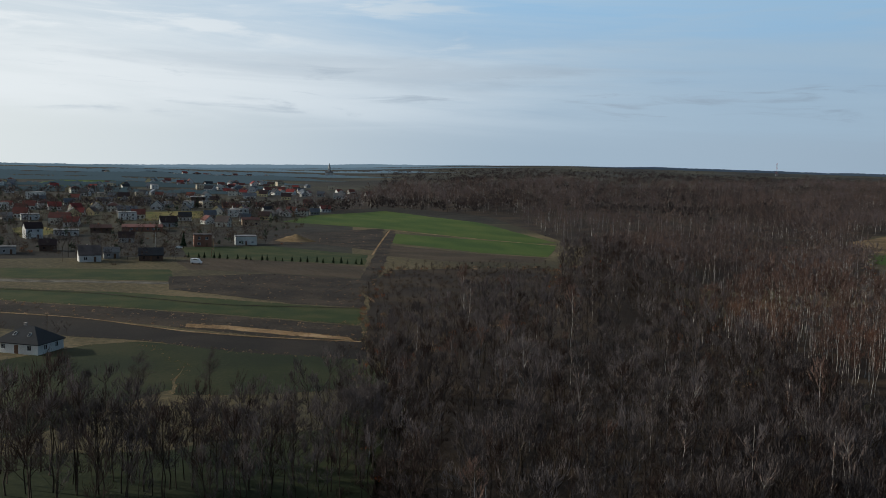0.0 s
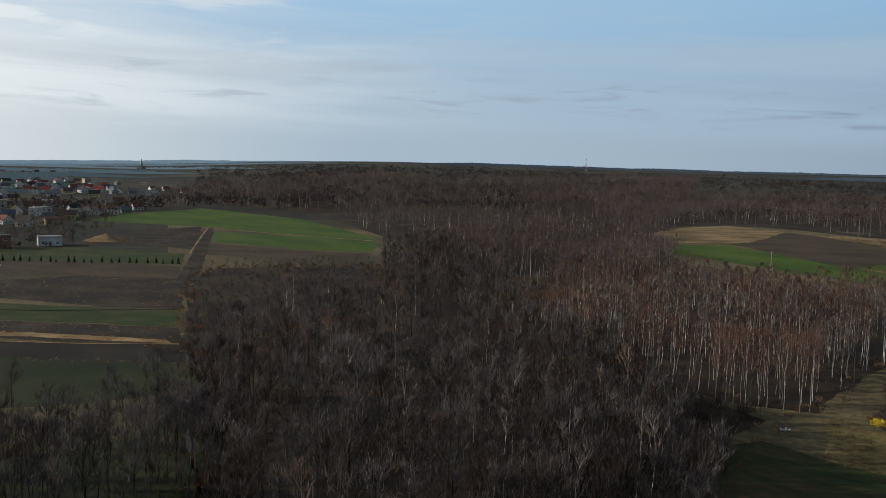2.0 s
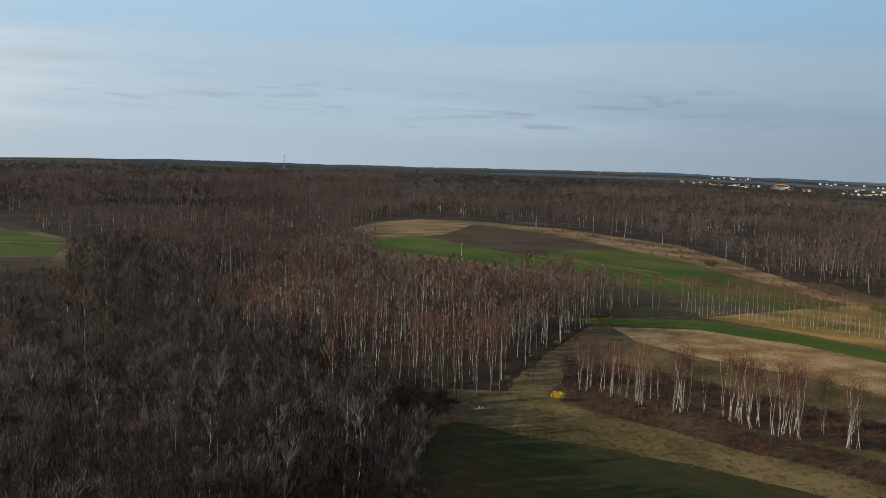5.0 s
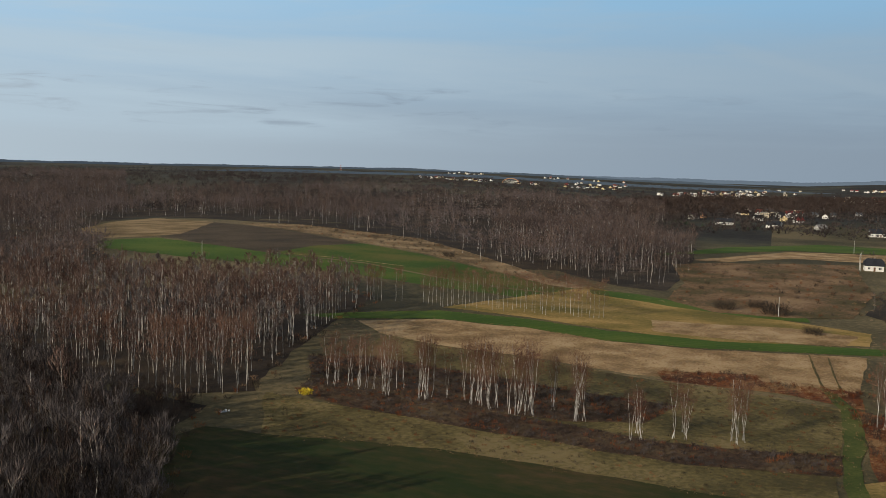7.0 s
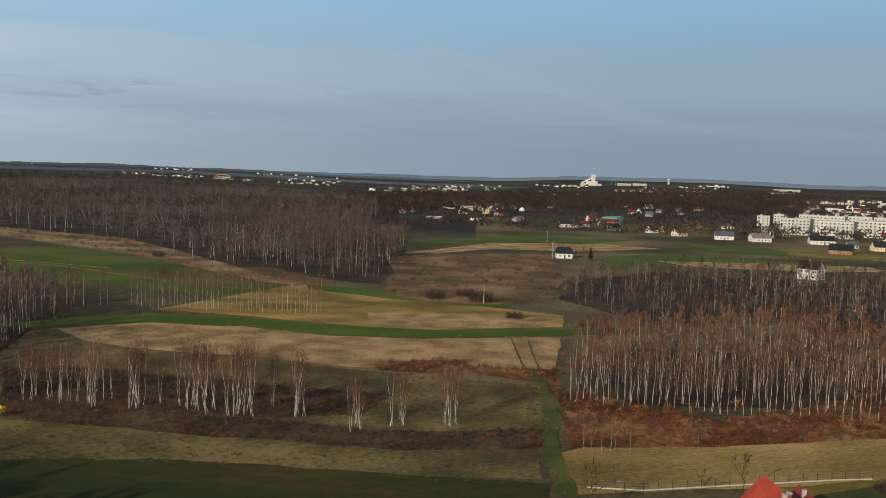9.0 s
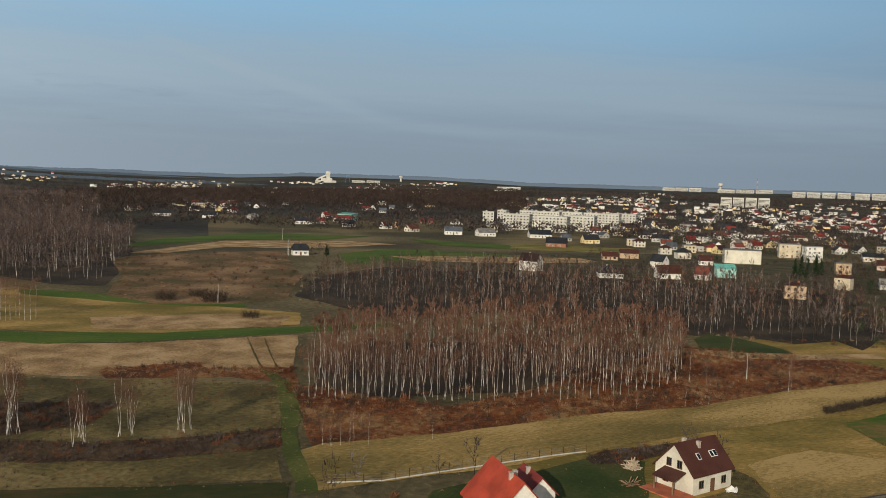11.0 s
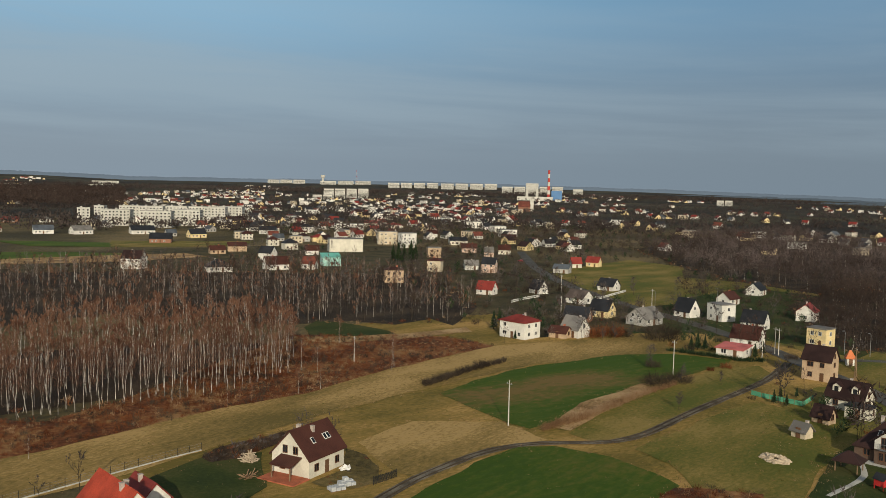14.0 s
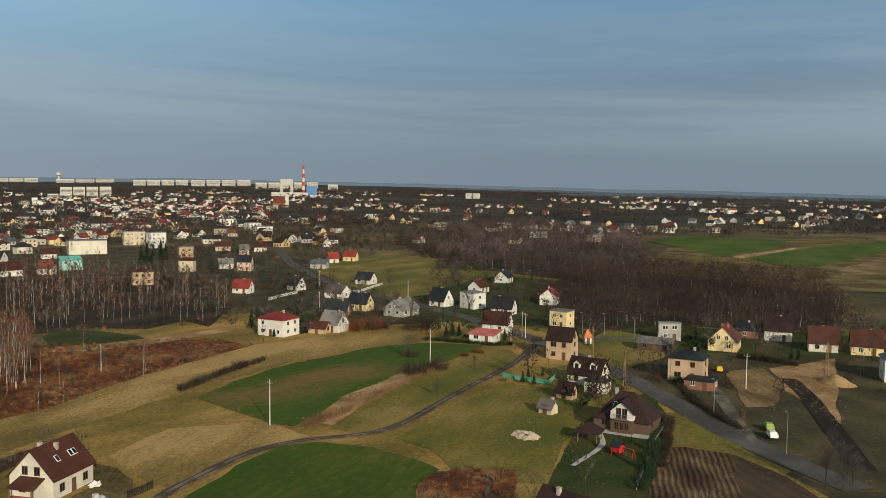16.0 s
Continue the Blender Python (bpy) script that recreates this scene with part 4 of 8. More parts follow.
def wall_shell(kind, w, d, e, rh):
    a, b = w / 2, d / 2
    if kind in ("gable", "half"):
        t = e + rh * (1 if kind == "gable" else 0.5)
        y = 0 if kind == "gable" else b * 0.5
        v = [(-a, -b, -0.5), (a, -b, -0.5), (a, b, -0.5), (-a, b, -0.5), (-a, -b, e), (a, -b, e), (a, b, e), (-a, b, e), (-a, -y, t), (a, -y, t)]
        if kind == "half":
            v += [(-a, y, t), (a, y, t)]
            return v, [(0, 1, 5, 4), (2, 3, 7, 6), (1, 2, 6, 11, 9, 5), (3, 0, 4, 8, 10, 7), (0, 3, 2, 1), (4, 5, 9, 8), (6, 7, 10, 11), (8, 9, 11, 10)]
        return v, [(0, 1, 5, 4), (2, 3, 7, 6), (1, 2, 6, 9, 5), (3, 0, 4, 8, 7), (0, 3, 2, 1), (4, 5, 9, 8), (6, 7, 8, 9)]
    if kind == "pent":
        t = e + rh - 0.1
        v = [(-a, -b, -0.5), (a, -b, -0.5), (a, b, -0.5), (-a, b, -0.5), (-a, -b, e), (a, -b, e), (a, b, t), (-a, b, t)]
        return v, [(3, 2, 1, 0), (4, 5, 6, 7), (0, 1, 5, 4), (1, 2, 6, 5), (2, 3, 7, 6), (3, 0, 4, 7)]
    return box(-a, a, -b, b, -0.5, e)


PLOTS = []


def house(x, y, ang, w, d, eave, rise, kind, wall, roof, label, near=False, porch=False, skylights=0, chimneys=1, windows=True, bay=False, door=True, dormers=0):
    rng = random.Random(int(x * 7 + y * 13))
    th = new("house")
    th.matrix_basis = pose(x, y, float(terrain(x, y)), 0, 0, ang)
    tagged(th, label, "house")
    PLOTS.append((x, y, max(w, d) / 2 + 1.5))
    part("wall", *wall_shell(kind, w, d, eave, rise), "wall_" + wall, th)
    rf = part("roof", *roof_shell(kind, w, d, eave, rise), "roof_" + roof, th)
    fk = "brown" if wall in ("cream", "tan", "umber") else "white"
    if windows:
        floors = max(1, int((eave + 0.3) / 2.6))
        ww, wh = 1.15, 1.25
        for s in range(floors):
            z = 1.55 + s * (eave - 0.2) / floors
            n = max(1, int(w / 3.0))
            for k in range(n):
                px = (k + 0.5) / n * (w - 1.2) - (w - 1.2) / 2
                for side in (-1, 1):
                    if side < 0 and s == 0 and k == n // 2 and door:
                        dv, df = box(-0.5, 0.5, -0.08, 0.04, 0, 2.1)
                        part("door", dv, df, "door", th, "dark wooden door", pose(px, -d / 2, 0.05))
                        continue
                    if rng.random() < 0.85:
                        window(th, px, side * d / 2, z, 0 if side < 0 else 180, ww * rng.choice((1, 1, 1.4)), wh, fk)
            m = max(1, int(d / 3.6))
            for k in range(m):
                py = (k + 0.5) / m * (d - 1.2) - (d - 1.2) / 2
                for side in (-1, 1):
                    if rng.random() < 0.8:
                        window(th, side * w / 2, py, z, 90 * side, ww, wh, fk)
        if kind in ("gable", "half") and rise > 2.9:
            for side in (-1, 1):
                for py in ((-d * 0.14, d * 0.14) if d > 7.5 else (0,)):
                    window(th, side * w / 2, py, eave + 1.0, 90 * side, 1.0, 1.3, fk)
    if kind not in ("flat", "pent"):
        for c in range(chimneys):
            cx, cy = (-w * 0.22 + c * 1.9 if chimneys > 1 else w * rng.uniform(-0.25, 0.25)), (0.5 if c % 2 == 0 else -0.9)
            cz = eave + rise * (1 - abs(cy) / (d / 2))
            v, f = box(-0.26, 0.26, -0.26, 0.26, -0.8, 0.95)
            box(-0.32, 0.32, -0.32, 0.32, 0.95, 1.05, v, f)
            part("chimney", v, f, "red_chimney" if roof in ("red_brown", "brown") and not near else "brick_chimney", th, "", pose(cx, cy, cz))
        slope = math.degrees(math.atan2(rise, d / 2))
        for k in range(skylights):
            sx = (-w * 0.16, w * 0.17, w * 0.26)[k % 3]
            v, f = box(-0.38, 0.38, -0.58, 0.58, 0, 0.09)
            sk = part("skylight", v, f, "frame_white", rf, "metal-framed skylight", pose(sx, -d * 0.27, eave + rise * (1 - 0.54) + 0.24, slope))
            v, f = box(-0.29, 0.29, -0.47, 0.47, 0.09, 0.12)
            part("pane", v, f, "glass", sk, "grey glass pane")
    for k in range(dormers):
        dx, hb = (k - (dormers - 1) / 2) * w * 0.5, d / 2
        y0 = -hb * 0.72
        z0, z1 = eave + rise * 0.2, eave + rise * 0.68
        dm = part("dormer", [(-0.85, y0, z0), (0.85, y0, z0), (0.85, -hb * 0.2, z0), (-0.85, -hb * 0.2, z0), (-0.85, y0, z1), (0.85, y0, z1), (0.85, -hb * 0.2, z1), (-0.85, -hb * 0.2, z1), (0, y0, z1 + 0.7), (0, -0.1, z1 + 0.7)],
                  [(0, 1, 5, 8, 4), (1, 2, 6, 5), (3, 0, 4, 7), (2, 3, 7, 9, 6), (4, 8, 9, 7), (5, 6, 9, 8), (0, 3, 2, 1)], "wall_" + wall, rf, "small gabled dormer", pose(dx, 0, 0))
        part("dormer_roof", [(-1.1, y0 - 0.25, z1 - 0.1), (0, y0 - 0.25, z1 + 0.8), (1.1, y0 - 0.25, z1 - 0.1), (-1.1, -hb * 0.2, z1 - 0.1), (0, 0, z1 + 0.8), (1.1, -hb * 0.2, z1 - 0.1),
                             (-1.1, y0 - 0.25, z1 + 0.03), (0, y0 - 0.25, z1 + 0.95), (1.1, y0 - 0.25, z1 + 0.03), (-1.1, -hb * 0.2, z1 + 0.03), (0, 0, z1 + 0.95), (1.1, -hb * 0.2, z1 + 0.03)],
             [(6, 7, 10, 9), (7, 8, 11, 10), (0, 3, 4, 1), (1, 4, 5, 2), (0, 1, 7, 6), (1, 2, 8, 7), (0, 6, 9, 3), (2, 5, 11, 8)], "roof_" + roof, dm)
        part("window", *box(-0.45, 0.45, y0 - 0.04, y0 + 0.02, z0 + 0.35, z1 - 0.05), "glass", dm)
    if porch:
        # covered terrace before the gable end
        gx = -w / 2
        pr = part("porch_roof", [(gx - 3.0, -2.4, 2.35), (gx - 3.0, 1.9, 2.35), (gx, 1.9, 3.2), (gx, -2.4, 3.2), (gx - 3.0, -2.4, 2.55), (gx - 3.0, 1.9, 2.55), (gx, 1.9, 3.4), (gx, -2.4, 3.4)],
                  [(0, 1, 2, 3), (7, 6, 5, 4), (0, 4, 5, 1), (1, 5, 6, 2), (2, 6, 7, 3), (3, 7, 4, 0)], "roof_" + roof, th, "brown lean-to porch roof")
        for py in (-2.1, 1.6):
            part("post", *box(-0.09, 0.09, -0.09, 0.09, 0, 2.4), "wood", pr, "dark wooden post", pose(gx - 2.7, py, 0))
        part("terrace", *box(gx - 4.2, gx - 0.01, -d / 2 - 0.2, d / 2 - 0.4, -0.3, 0.22), "terracotta", th, "red tiled terrace")
    if bay:
        # white gabled bay with a balcony door, standing out of the front
        by = -d / 2
        b = part("bay", *box(-2.2, 2.2, -1.2, 2.5, 0, 2.75), "wall_" + wall, th, "brown ground floor of a bay", pose(0.6, by, 0))
        v = [(-2.2, -1.25, 2.76), (2.2, -1.25, 2.76), (2.2, 2.5, 2.76), (-2.2, 2.5, 2.76), (-2.2, -1.25, 4.3), (2.2, -1.25, 4.3), (2.2, 2.5, 4.3), (-2.2, 2.5, 4.3), (0, -1.25, 6.2), (0, 3.2, 6.2)]
        part("bay_gable", v, [(0, 1, 5, 8, 4), (1, 2, 6, 5), (3, 0, 4, 7), (2, 3, 7, 9, 6), (4, 8, 9, 7), (5, 6, 9, 8), (0, 3, 2, 1)], "wall_white", b, "white gabled upper floor")
        part("bay_roof", [(-2.9, -1.7, 3.95), (0, -1.7, 6.35), (2.9, -1.7, 3.95), (-2.9, 3, 3.95), (0, 4.4, 6.35), (2.9, 3, 3.95), (-2.9, -1.7, 4.15), (0, -1.7, 6.55), (2.9, -1.7, 4.15), (-2.9, 3, 4.15), (0, 4.4, 6.55), (2.9, 3, 4.15)],
             [(6, 7, 10, 9), (7, 8, 11, 10), (0, 3, 4, 1), (1, 4, 5, 2), (0, 1, 7, 6), (1, 2, 8, 7), (0, 6, 9, 3), (2, 5, 11, 8)], "roof_" + roof, b, "dark gabled roof of the bay")
        for k in (-1.0, 0, 1.0):
            window(b, k, -1.2, 1.5, 0, 0.8, 1.6, "brown")
        for k in (-0.6, 0.6):
            window(b, k, -1.25, 4.0, 0, 1.0, 2.0, "brown")
        v, f = box(-1.5, 1.5, -1.75, -1.2, 2.75, 2.9)
        for k in range(11):
            box(-1.5 + k * 0.29, -1.46 + k * 0.29, -1.74, -1.7, 2.9, 3.8, v, f)
        box(-1.5, 1.5, -1.76, -1.7, 3.8, 3.86, v, f)
        part("balcony", v, f, "metal", b, "dark metal balcony railing")
        part("terrace", *box(-w / 2 - 1.5, w / 2 + 0.6, by - 2.6, by + 0.2, -0.3, 0.12), "concrete", th, "pale concrete terrace")
    return th


BLOCK_WIN = mesh_of("window", *box(-0.75, 0.75, -0.1, 0.05, -0.65, 0.65), ["glass"])
bv, bf = box(-1.6, 1.6, -1.1, 0, 0, 0.15)
box(-1.6, 1.6, -1.1, -1.02, 0.15, 1.05, bv, bf)
box(-1.6, -1.52, -1.02, 0, 0.15, 1.05, bv, bf)
box(1.52, 1.6, -1.02, 0, 0.15, 1.05, bv, bf)
BALCONY = mesh_of("balcony", bv, bf, ["concrete"])


def block(x, y, ang, w):
    """Five-storey panel block with rows of windows and stacked balconies."""
    th = new("apartment_block")
    th.matrix_basis = pose(x, y, float(terrain(x, y)), 0, 0, ang)
    tagged(th, "white five-storey panel block with stacked grey balconies", "apartment block", group="blocks of the estate")
    PLOTS.append((x, y, w / 2 + 4))
    part("wall", *box(-w / 2, w / 2, -6, 6, -0.5, 15), "panel_white", th)
    v, f = box(-w / 2 - 0.2, w / 2 + 0.2, -6.2, 6.2, 15.01, 15.5)
    for k in range(max(1, int(w / 9))):
        box(-w / 2 + 3 + k * 9, -w / 2 + 4.6 + k * 9, -1, 1, 15.5, 16.7, v, f)
    part("roof", v, f, "concrete", th)
    n = max(3, int(w / 3.4))
    for s in range(5):
        z = 1.7 + s * 2.85
        for k in range(n):
            px = (k + 0.5) / n * w - w / 2
            if k % 3 == 1:
                shared("balcony", BALCONY, th, pose(px, -6.0, z - 1.1), "grey concrete balcony")
            shared("window", BLOCK_WIN, th, pose(px, -6.0, z))
        for py in (-3.2, 0, 3.2):
            for side in (-1, 1):
                shared("window", BLOCK_WIN, th, pose(side * w / 2, py, z, 0, 0, 90 * side))
    return th


# ---- houses: place, heading, width, depth, eaves, roof rise, roof form, wall and roof colour ----
house(149.1, -2.9, -39, 9.5, 7.6, 3.3, 4.0, 'gable', 'cream', 'brown', 'cream-walled house with a steep brown gabled roof and skylights', near=True, porch=True, skylights=3, chimneys=2)
house(121.4, 22.4, 33, 11.4, 8.8, 3.2, 4.8, 'gable', 'white', 'red_tile', 'white-walled house with a bright red gabled roof and skylights', near=True, skylights=2, chimneys=2)
house(131.2, 20.4, 33, 6.4, 4.6, 2.6, 2.4, 'gable', 'white', 'red', 'low white side wing with a dark red gabled roof', near=True, door=False, chimneys=1)
house(274.2, -70.7, -143, 9.9, 7.9, 5.3, 1.6, 'hip', 'white', 'red', 'white-walled house with a red hipped roof and two rows of windows')
house(274.4, -88.8, -147, 7.1, 5.7, 2.8, 3.6, 'gable', 'white', 'grey', 'white barn with a steep grey asbestos roof')
house(272.9, -83.5, -132, 5.8, 4.7, 1.8, 1.7, 'gable', 'tan', 'brown', 'low old shed with a brown gabled roof')
house(316.1, -112.6, -138, 7.7, 6.2, 2.8, 3.4, 'gable', 'yellow', 'black', 'yellow-walled house with a black gabled roof')
house(305.7, -99.9, -125, 8.7, 6.9, 2.0, 3.1, 'gable', 'brick', 'black', 'brick outbuilding with a black gabled roof')
house(353.1, -115.8, -148, 8.9, 7.1, 2.4, 2.9, 'gable', 'white', 'grey_brown', 'white-walled house with a grey brown gabled roof')
house(395.7, -143.5, -141, 8.2, 6.6, 2.4, 3.1, 'gable', 'white', 'black', 'white-walled house with a black gabled roof')
house(384.6, -107.2, -154, 6.6, 5.3, 2.4, 3.4, 'gable', 'white', 'black', 'white-walled house with a black gabled roof')
house(381.3, -83.1, -127, 7.4, 5.9, 2.5, 3.1, 'gable', 'white', 'red', 'white-walled house with a red gabled roof')
house(298.7, -121.8, -57, 10.3, 8.2, 2.5, 3.3, 'gable', 'grey', 'grey', 'old grey cottage with a weathered grey roof')
house(315.9, -145.4, -155, 7.5, 6.0, 2.5, 4.3, 'gable', 'white', 'black', 'white-walled house with a black gabled roof')
house(349.8, -179.0, -57, 7.7, 6.2, 2.6, 2.6, 'gable', 'white', 'brown', 'white-walled house with a brown gabled roof')
house(306.3, -154.3, -165, 7.9, 6.3, 6.0, 0.3, 'flat', 'white', 'grey', 'white flat-roofed cube house')
house(380.7, -208.3, -48, 8.2, 6.5, 2.6, 2.9, 'gable', 'white', 'black', 'white-walled house with a black gabled roof')
house(287.9, -157.8, -138, 7.9, 6.3, 2.6, 3.6, 'gable', 'white', 'black', 'white-walled house with a black gabled roof')
house(254.8, -137.4, -136, 8.4, 6.7, 3.0, 3.4, 'gable', 'white', 'brown', 'white-walled house with a brown gabled roof')
house(240.6, -125.6, -140, 7.9, 6.3, 2.3, 0.8, 'pent', 'white', 'rose', 'long white garage with a rose-red sheet roof')
house(305.4, -187.9, -41, 8.1, 6.5, 3.6, 2.6, 'gable', 'white', 'red', 'white-walled house with a red gabled roof')
house(254.0, -161.2, -153, 6.4, 5.2, 5.6, 0.4, 'flat', 'yellow', 'grey', 'yellow two-storey box house with a flat roof')
house(209.1, -133.0, -142, 7.1, 5.7, 5.4, 3.1, 'gable', 'tan', 'dark_brown', 'tan-walled house with a dark brown gabled roof and brick corners')
house(180.1, -122.1, -146, 8.2, 6.5, 2.7, 3.4, 'gable', 'cream', 'dark_brown', 'cream-walled house with a dark brown gabled roof and two dormers', dormers=2, near=True)
house(172.3, -119.5, -140, 5.2, 4.2, 2.4, 0.3, 'flat', 'cream', 'black', 'small cream annex with a black flat roof')
house(169.1, -109.0, -151, 3.7, 2.9, 1.6, 2.0, 'gable', 'tan', 'dark_brown', 'low garden shed with a red-brown roof')
house(159.1, -98.1, -156, 3.1, 2.5, 1.6, 1.3, 'gable', 'beige', 'grey', 'small garden hut with a grey roof')
house(144.2, -107.2, -144, 10.9, 8.7, 2.6, 4.3, 'hip', 'umber', 'dark_brown', 'brown house with a dark hipped roof and white gable bay', near=True, bay=True, chimneys=1, skylights=2)
house(225.3, -152.2, -109, 2.0, 1.6, 2.6, 1.4, 'hip', 'white', 'orange', 'tiny white chapel with an orange roof')
house(210.0, -165.8, -138, 9.6, 7.7, 2.3, 1.2, 'gable', 'umber', 'grey', 'long open shed with a grey roof')
house(221.7, -179.8, -124, 6.7, 2.7, 5.2, 0.3, 'flat', 'grey', 'grey', 'grey roofless block shell of an unfinished barn')
house(175.0, -148.0, -142, 8.4, 6.8, 5.6, 1.5, 'hip', 'tan', 'black', 'tan-walled house with a black hipped roof and a balcony')
house(165.5, -144.0, -143, 6.8, 5.4, 2.1, 0.3, 'flat', 'brick', 'black', 'low brick garage with a dark flat roof')
house(203.7, -185.5, -49, 10.2, 8.1, 3.0, 4.1, 'gable', 'yellow', 'red_brown', 'yellow-walled house with a red brown gabled roof and red chimneys', chimneys=2)
house(209.4, -212.0, -135, 8.2, 6.6, 3.4, 3.8, 'gable', 'white', 'dark_brown', 'white-walled house with a dark brown gabled roof')
house(216.5, -207.5, -134, 8.0, 6.4, 2.6, 1.8, 'gable', 'brick', 'black', 'long low outbuilding with a dark roof')
house(190.7, -210.6, -133, 7.9, 6.3, 2.8, 4.2, 'gable', 'cream', 'brown', 'cream-walled house with a brown gabled roof')
house(182.1, -218.4, -135, 8.4, 6.7, 2.8, 4.0, 'gable', 'yellow', 'brown', 'yellow-walled house with a brown gabled roof')
house(152.9, -196.8, -132, 9.8, 7.9, 5.6, 2.0, 'hip', 'white', 'grey', 'white-walled house with a grey hipped roof')
house(96.8, -64.1, 20, 10, 9, 3.2, 4.4, "gable", "cream", "dark_brown", "cream-walled house with a dark red-brown gabled roof", near=True)
house(-119.6, 201.5, -7, 11.7, 9.4, 2.6, 3.1, 'hip', 'white', 'black', 'white-walled house with a black hipped roof beside a dark ploughed field', near=True, skylights=2, chimneys=1)
house(776.3, 123.3, -71, 18.6, 14.9, 3.2, 3.4, 'gable', 'white', 'black', 'white-walled house with a black gabled roof')
house(674.5, 93.9, -87, 15.0, 12.0, 3.2, 3.8, 'gable', 'brick', 'black', 'red-brick-walled house with a black gabled roof')
house(735.4, 75.4, -64, 12.7, 10.1, 3.2, 3.6, 'gable', 'yellow', 'black', 'yellow-walled house with a black gabled roof')
house(582.2, 47.1, -75, 9.4, 7.5, 2.6, 2.4, 'gable', 'tan', 'brown', 'tan-walled house with a brown gabled roof')
house(603.6, 36.2, -82, 11.8, 9.4, 3.6, 2.2, 'gable', 'tan', 'brown', 'tan-walled house with a brown gabled roof')
house(484.7, 80.9, -106, 10.5, 8.4, 5.6, 3.6, 'gable', 'white', 'dark_brown', 'white-walled house with a dark brown gabled roof')
house(471.8, 37.5, -75, 12.3, 9.8, 2.8, 3.2, 'hip', 'white', 'black', 'white-walled house with a black hipped roof')
house(539.5, 14.6, -123, 8.6, 6.8, 4.5, 3.6, 'gable', 'white', 'black', 'white-walled house with a black gabled roof')
house(484.4, 8.9, -74, 11.9, 9.5, 3.2, 3.6, 'gable', 'white', 'brown', 'white-walled house with a brown gabled roof')
house(622.6, 2.2, -70, 9.3, 7.4, 4.6, 2.6, 'hip', 'cream', 'black', 'cream-walled house with a black hipped roof')
house(705.0, -7.5, -81, 9.4, 7.5, 4.2, 2.0, 'hip', 'grey', 'dark_brown', 'grey-walled house with a dark brown hipped roof')
house(822.7, -11.2, -81, 11.0, 8.8, 5.2, 2.2, 'hip', 'white', 'black', 'white-walled house with a black hipped roof')
house(581.2, -11.9, -86, 8.5, 6.8, 3.0, 2.8, 'gable', 'white', 'brown', 'white-walled house with a brown gabled roof')
house(487.5, -9.0, -111, 7.3, 5.8, 3.2, 3.4, 'gable', 'white', 'red_brown', 'white-walled house with a red brown gabled roof')
house(507.0, -20.7, -82, 10.1, 8.1, 5.0, 1.8, 'pent', 'turq', 'turq', 'turquoise-walled house with a turq shallow roof')
house(796.8, 21.4, -98, 14.0, 11.2, 3.4, 3.0, 'gable', 'white', 'black', 'white-walled house with a black gabled roof')
house(761.7, -38.8, -33, 8.2, 6.6, 3.8, 3.0, 'gable', 'white', 'grey', 'white-walled house with a grey gabled roof')
house(706.8, -19.4, -77, 10.9, 8.7, 3.4, 2.0, 'hip', 'yellow', 'red', 'yellow-walled house with a red hipped roof')
house(912.4, -42.0, -78, 11.7, 9.3, 3.4, 2.6, 'hip', 'white', 'red', 'white-walled house with a red hipped roof')
house(478.6, -75.5, -114, 7.5, 6.0, 6.0, 1.2, 'hip', 'beige', 'brown', 'beige-walled house with a brown hipped roof')
house(567.8, -88.5, -89, 8.5, 6.8, 6.2, 0.4, 'flat', 'tan', 'grey', 'tan-walled house with a grey flat roof')
house(474.0, -104.4, -117, 7.3, 5.8, 5.0, 3.0, 'gable', 'pink', 'black', 'pink-walled house with a black gabled roof')
house(503.4, -162.0, -88, 5.8, 4.7, 3.0, 3.2, 'gable', 'cream', 'red', 'cream-walled house with a red gabled roof')
house(511.4, -175.7, -129, 7.6, 6.1, 3.0, 3.0, 'gable', 'yellow', 'red', 'yellow-walled house with a red gabled roof')
house(473.3, -144.8, -122, 8.5, 6.8, 2.8, 2.0, 'gable', 'grey', 'slate', 'grey-walled house with a slate gabled roof')
house(427.0, -47.4, -91, 9.0, 7.2, 6.0, 1.0, 'hip', 'tan', 'brown', 'tan-walled house with a brown hipped roof')
house(578.7, -126.7, -97, 6.0, 4.8, 3.2, 3.0, 'gable', 'pink', 'grey', 'pink-walled house with a grey gabled roof')
house(489.7, -97.4, -91, 7.6, 6.1, 2.8, 2.5, 'gable', 'white', 'grey', 'white-walled house with a grey gabled roof')
house(780.8, -120.3, -99, 8.5, 6.8, 3.2, 2.6, 'gable', 'white', 'brown', 'white-walled house with a brown gabled roof')
house(686.3, -125.6, -92, 13.5, 10.8, 3.4, 2.4, 'gable', 'cream', 'black', 'cream-walled house with a black gabled roof')
house(612.9, -120.2, -101, 10.0, 8.0, 3.2, 2.8, 'gable', 'pink', 'brown', 'pink-walled house with a brown gabled roof')
house(598.4, -141.9, -103, 8.2, 6.6, 3.2, 3.0, 'gable', 'cream', 'brown', 'cream-walled house with a brown gabled roof')
house(951.5, -79.7, -90, 17.2, 13.8, 3.4, 2.6, 'gable', 'cream', 'red', 'cream-walled house with a red gabled roof')
house(920.8, -101.1, -91, 18.5, 14.8, 3.2, 2.0, 'hip', 'cream', 'red', 'cream-walled house with a red hipped roof')
house(733.2, -177.3, -104, 12.1, 9.7, 3.2, 2.6, 'gable', 'orange', 'brown', 'orange-walled house with a brown gabled roof')
house(610.4, -34.6, -85, 22.4, 11.2, 8.5, 0.4, 'flat', 'cream', 'grey', 'large windowless cream hall with a flat roof', windows=False)
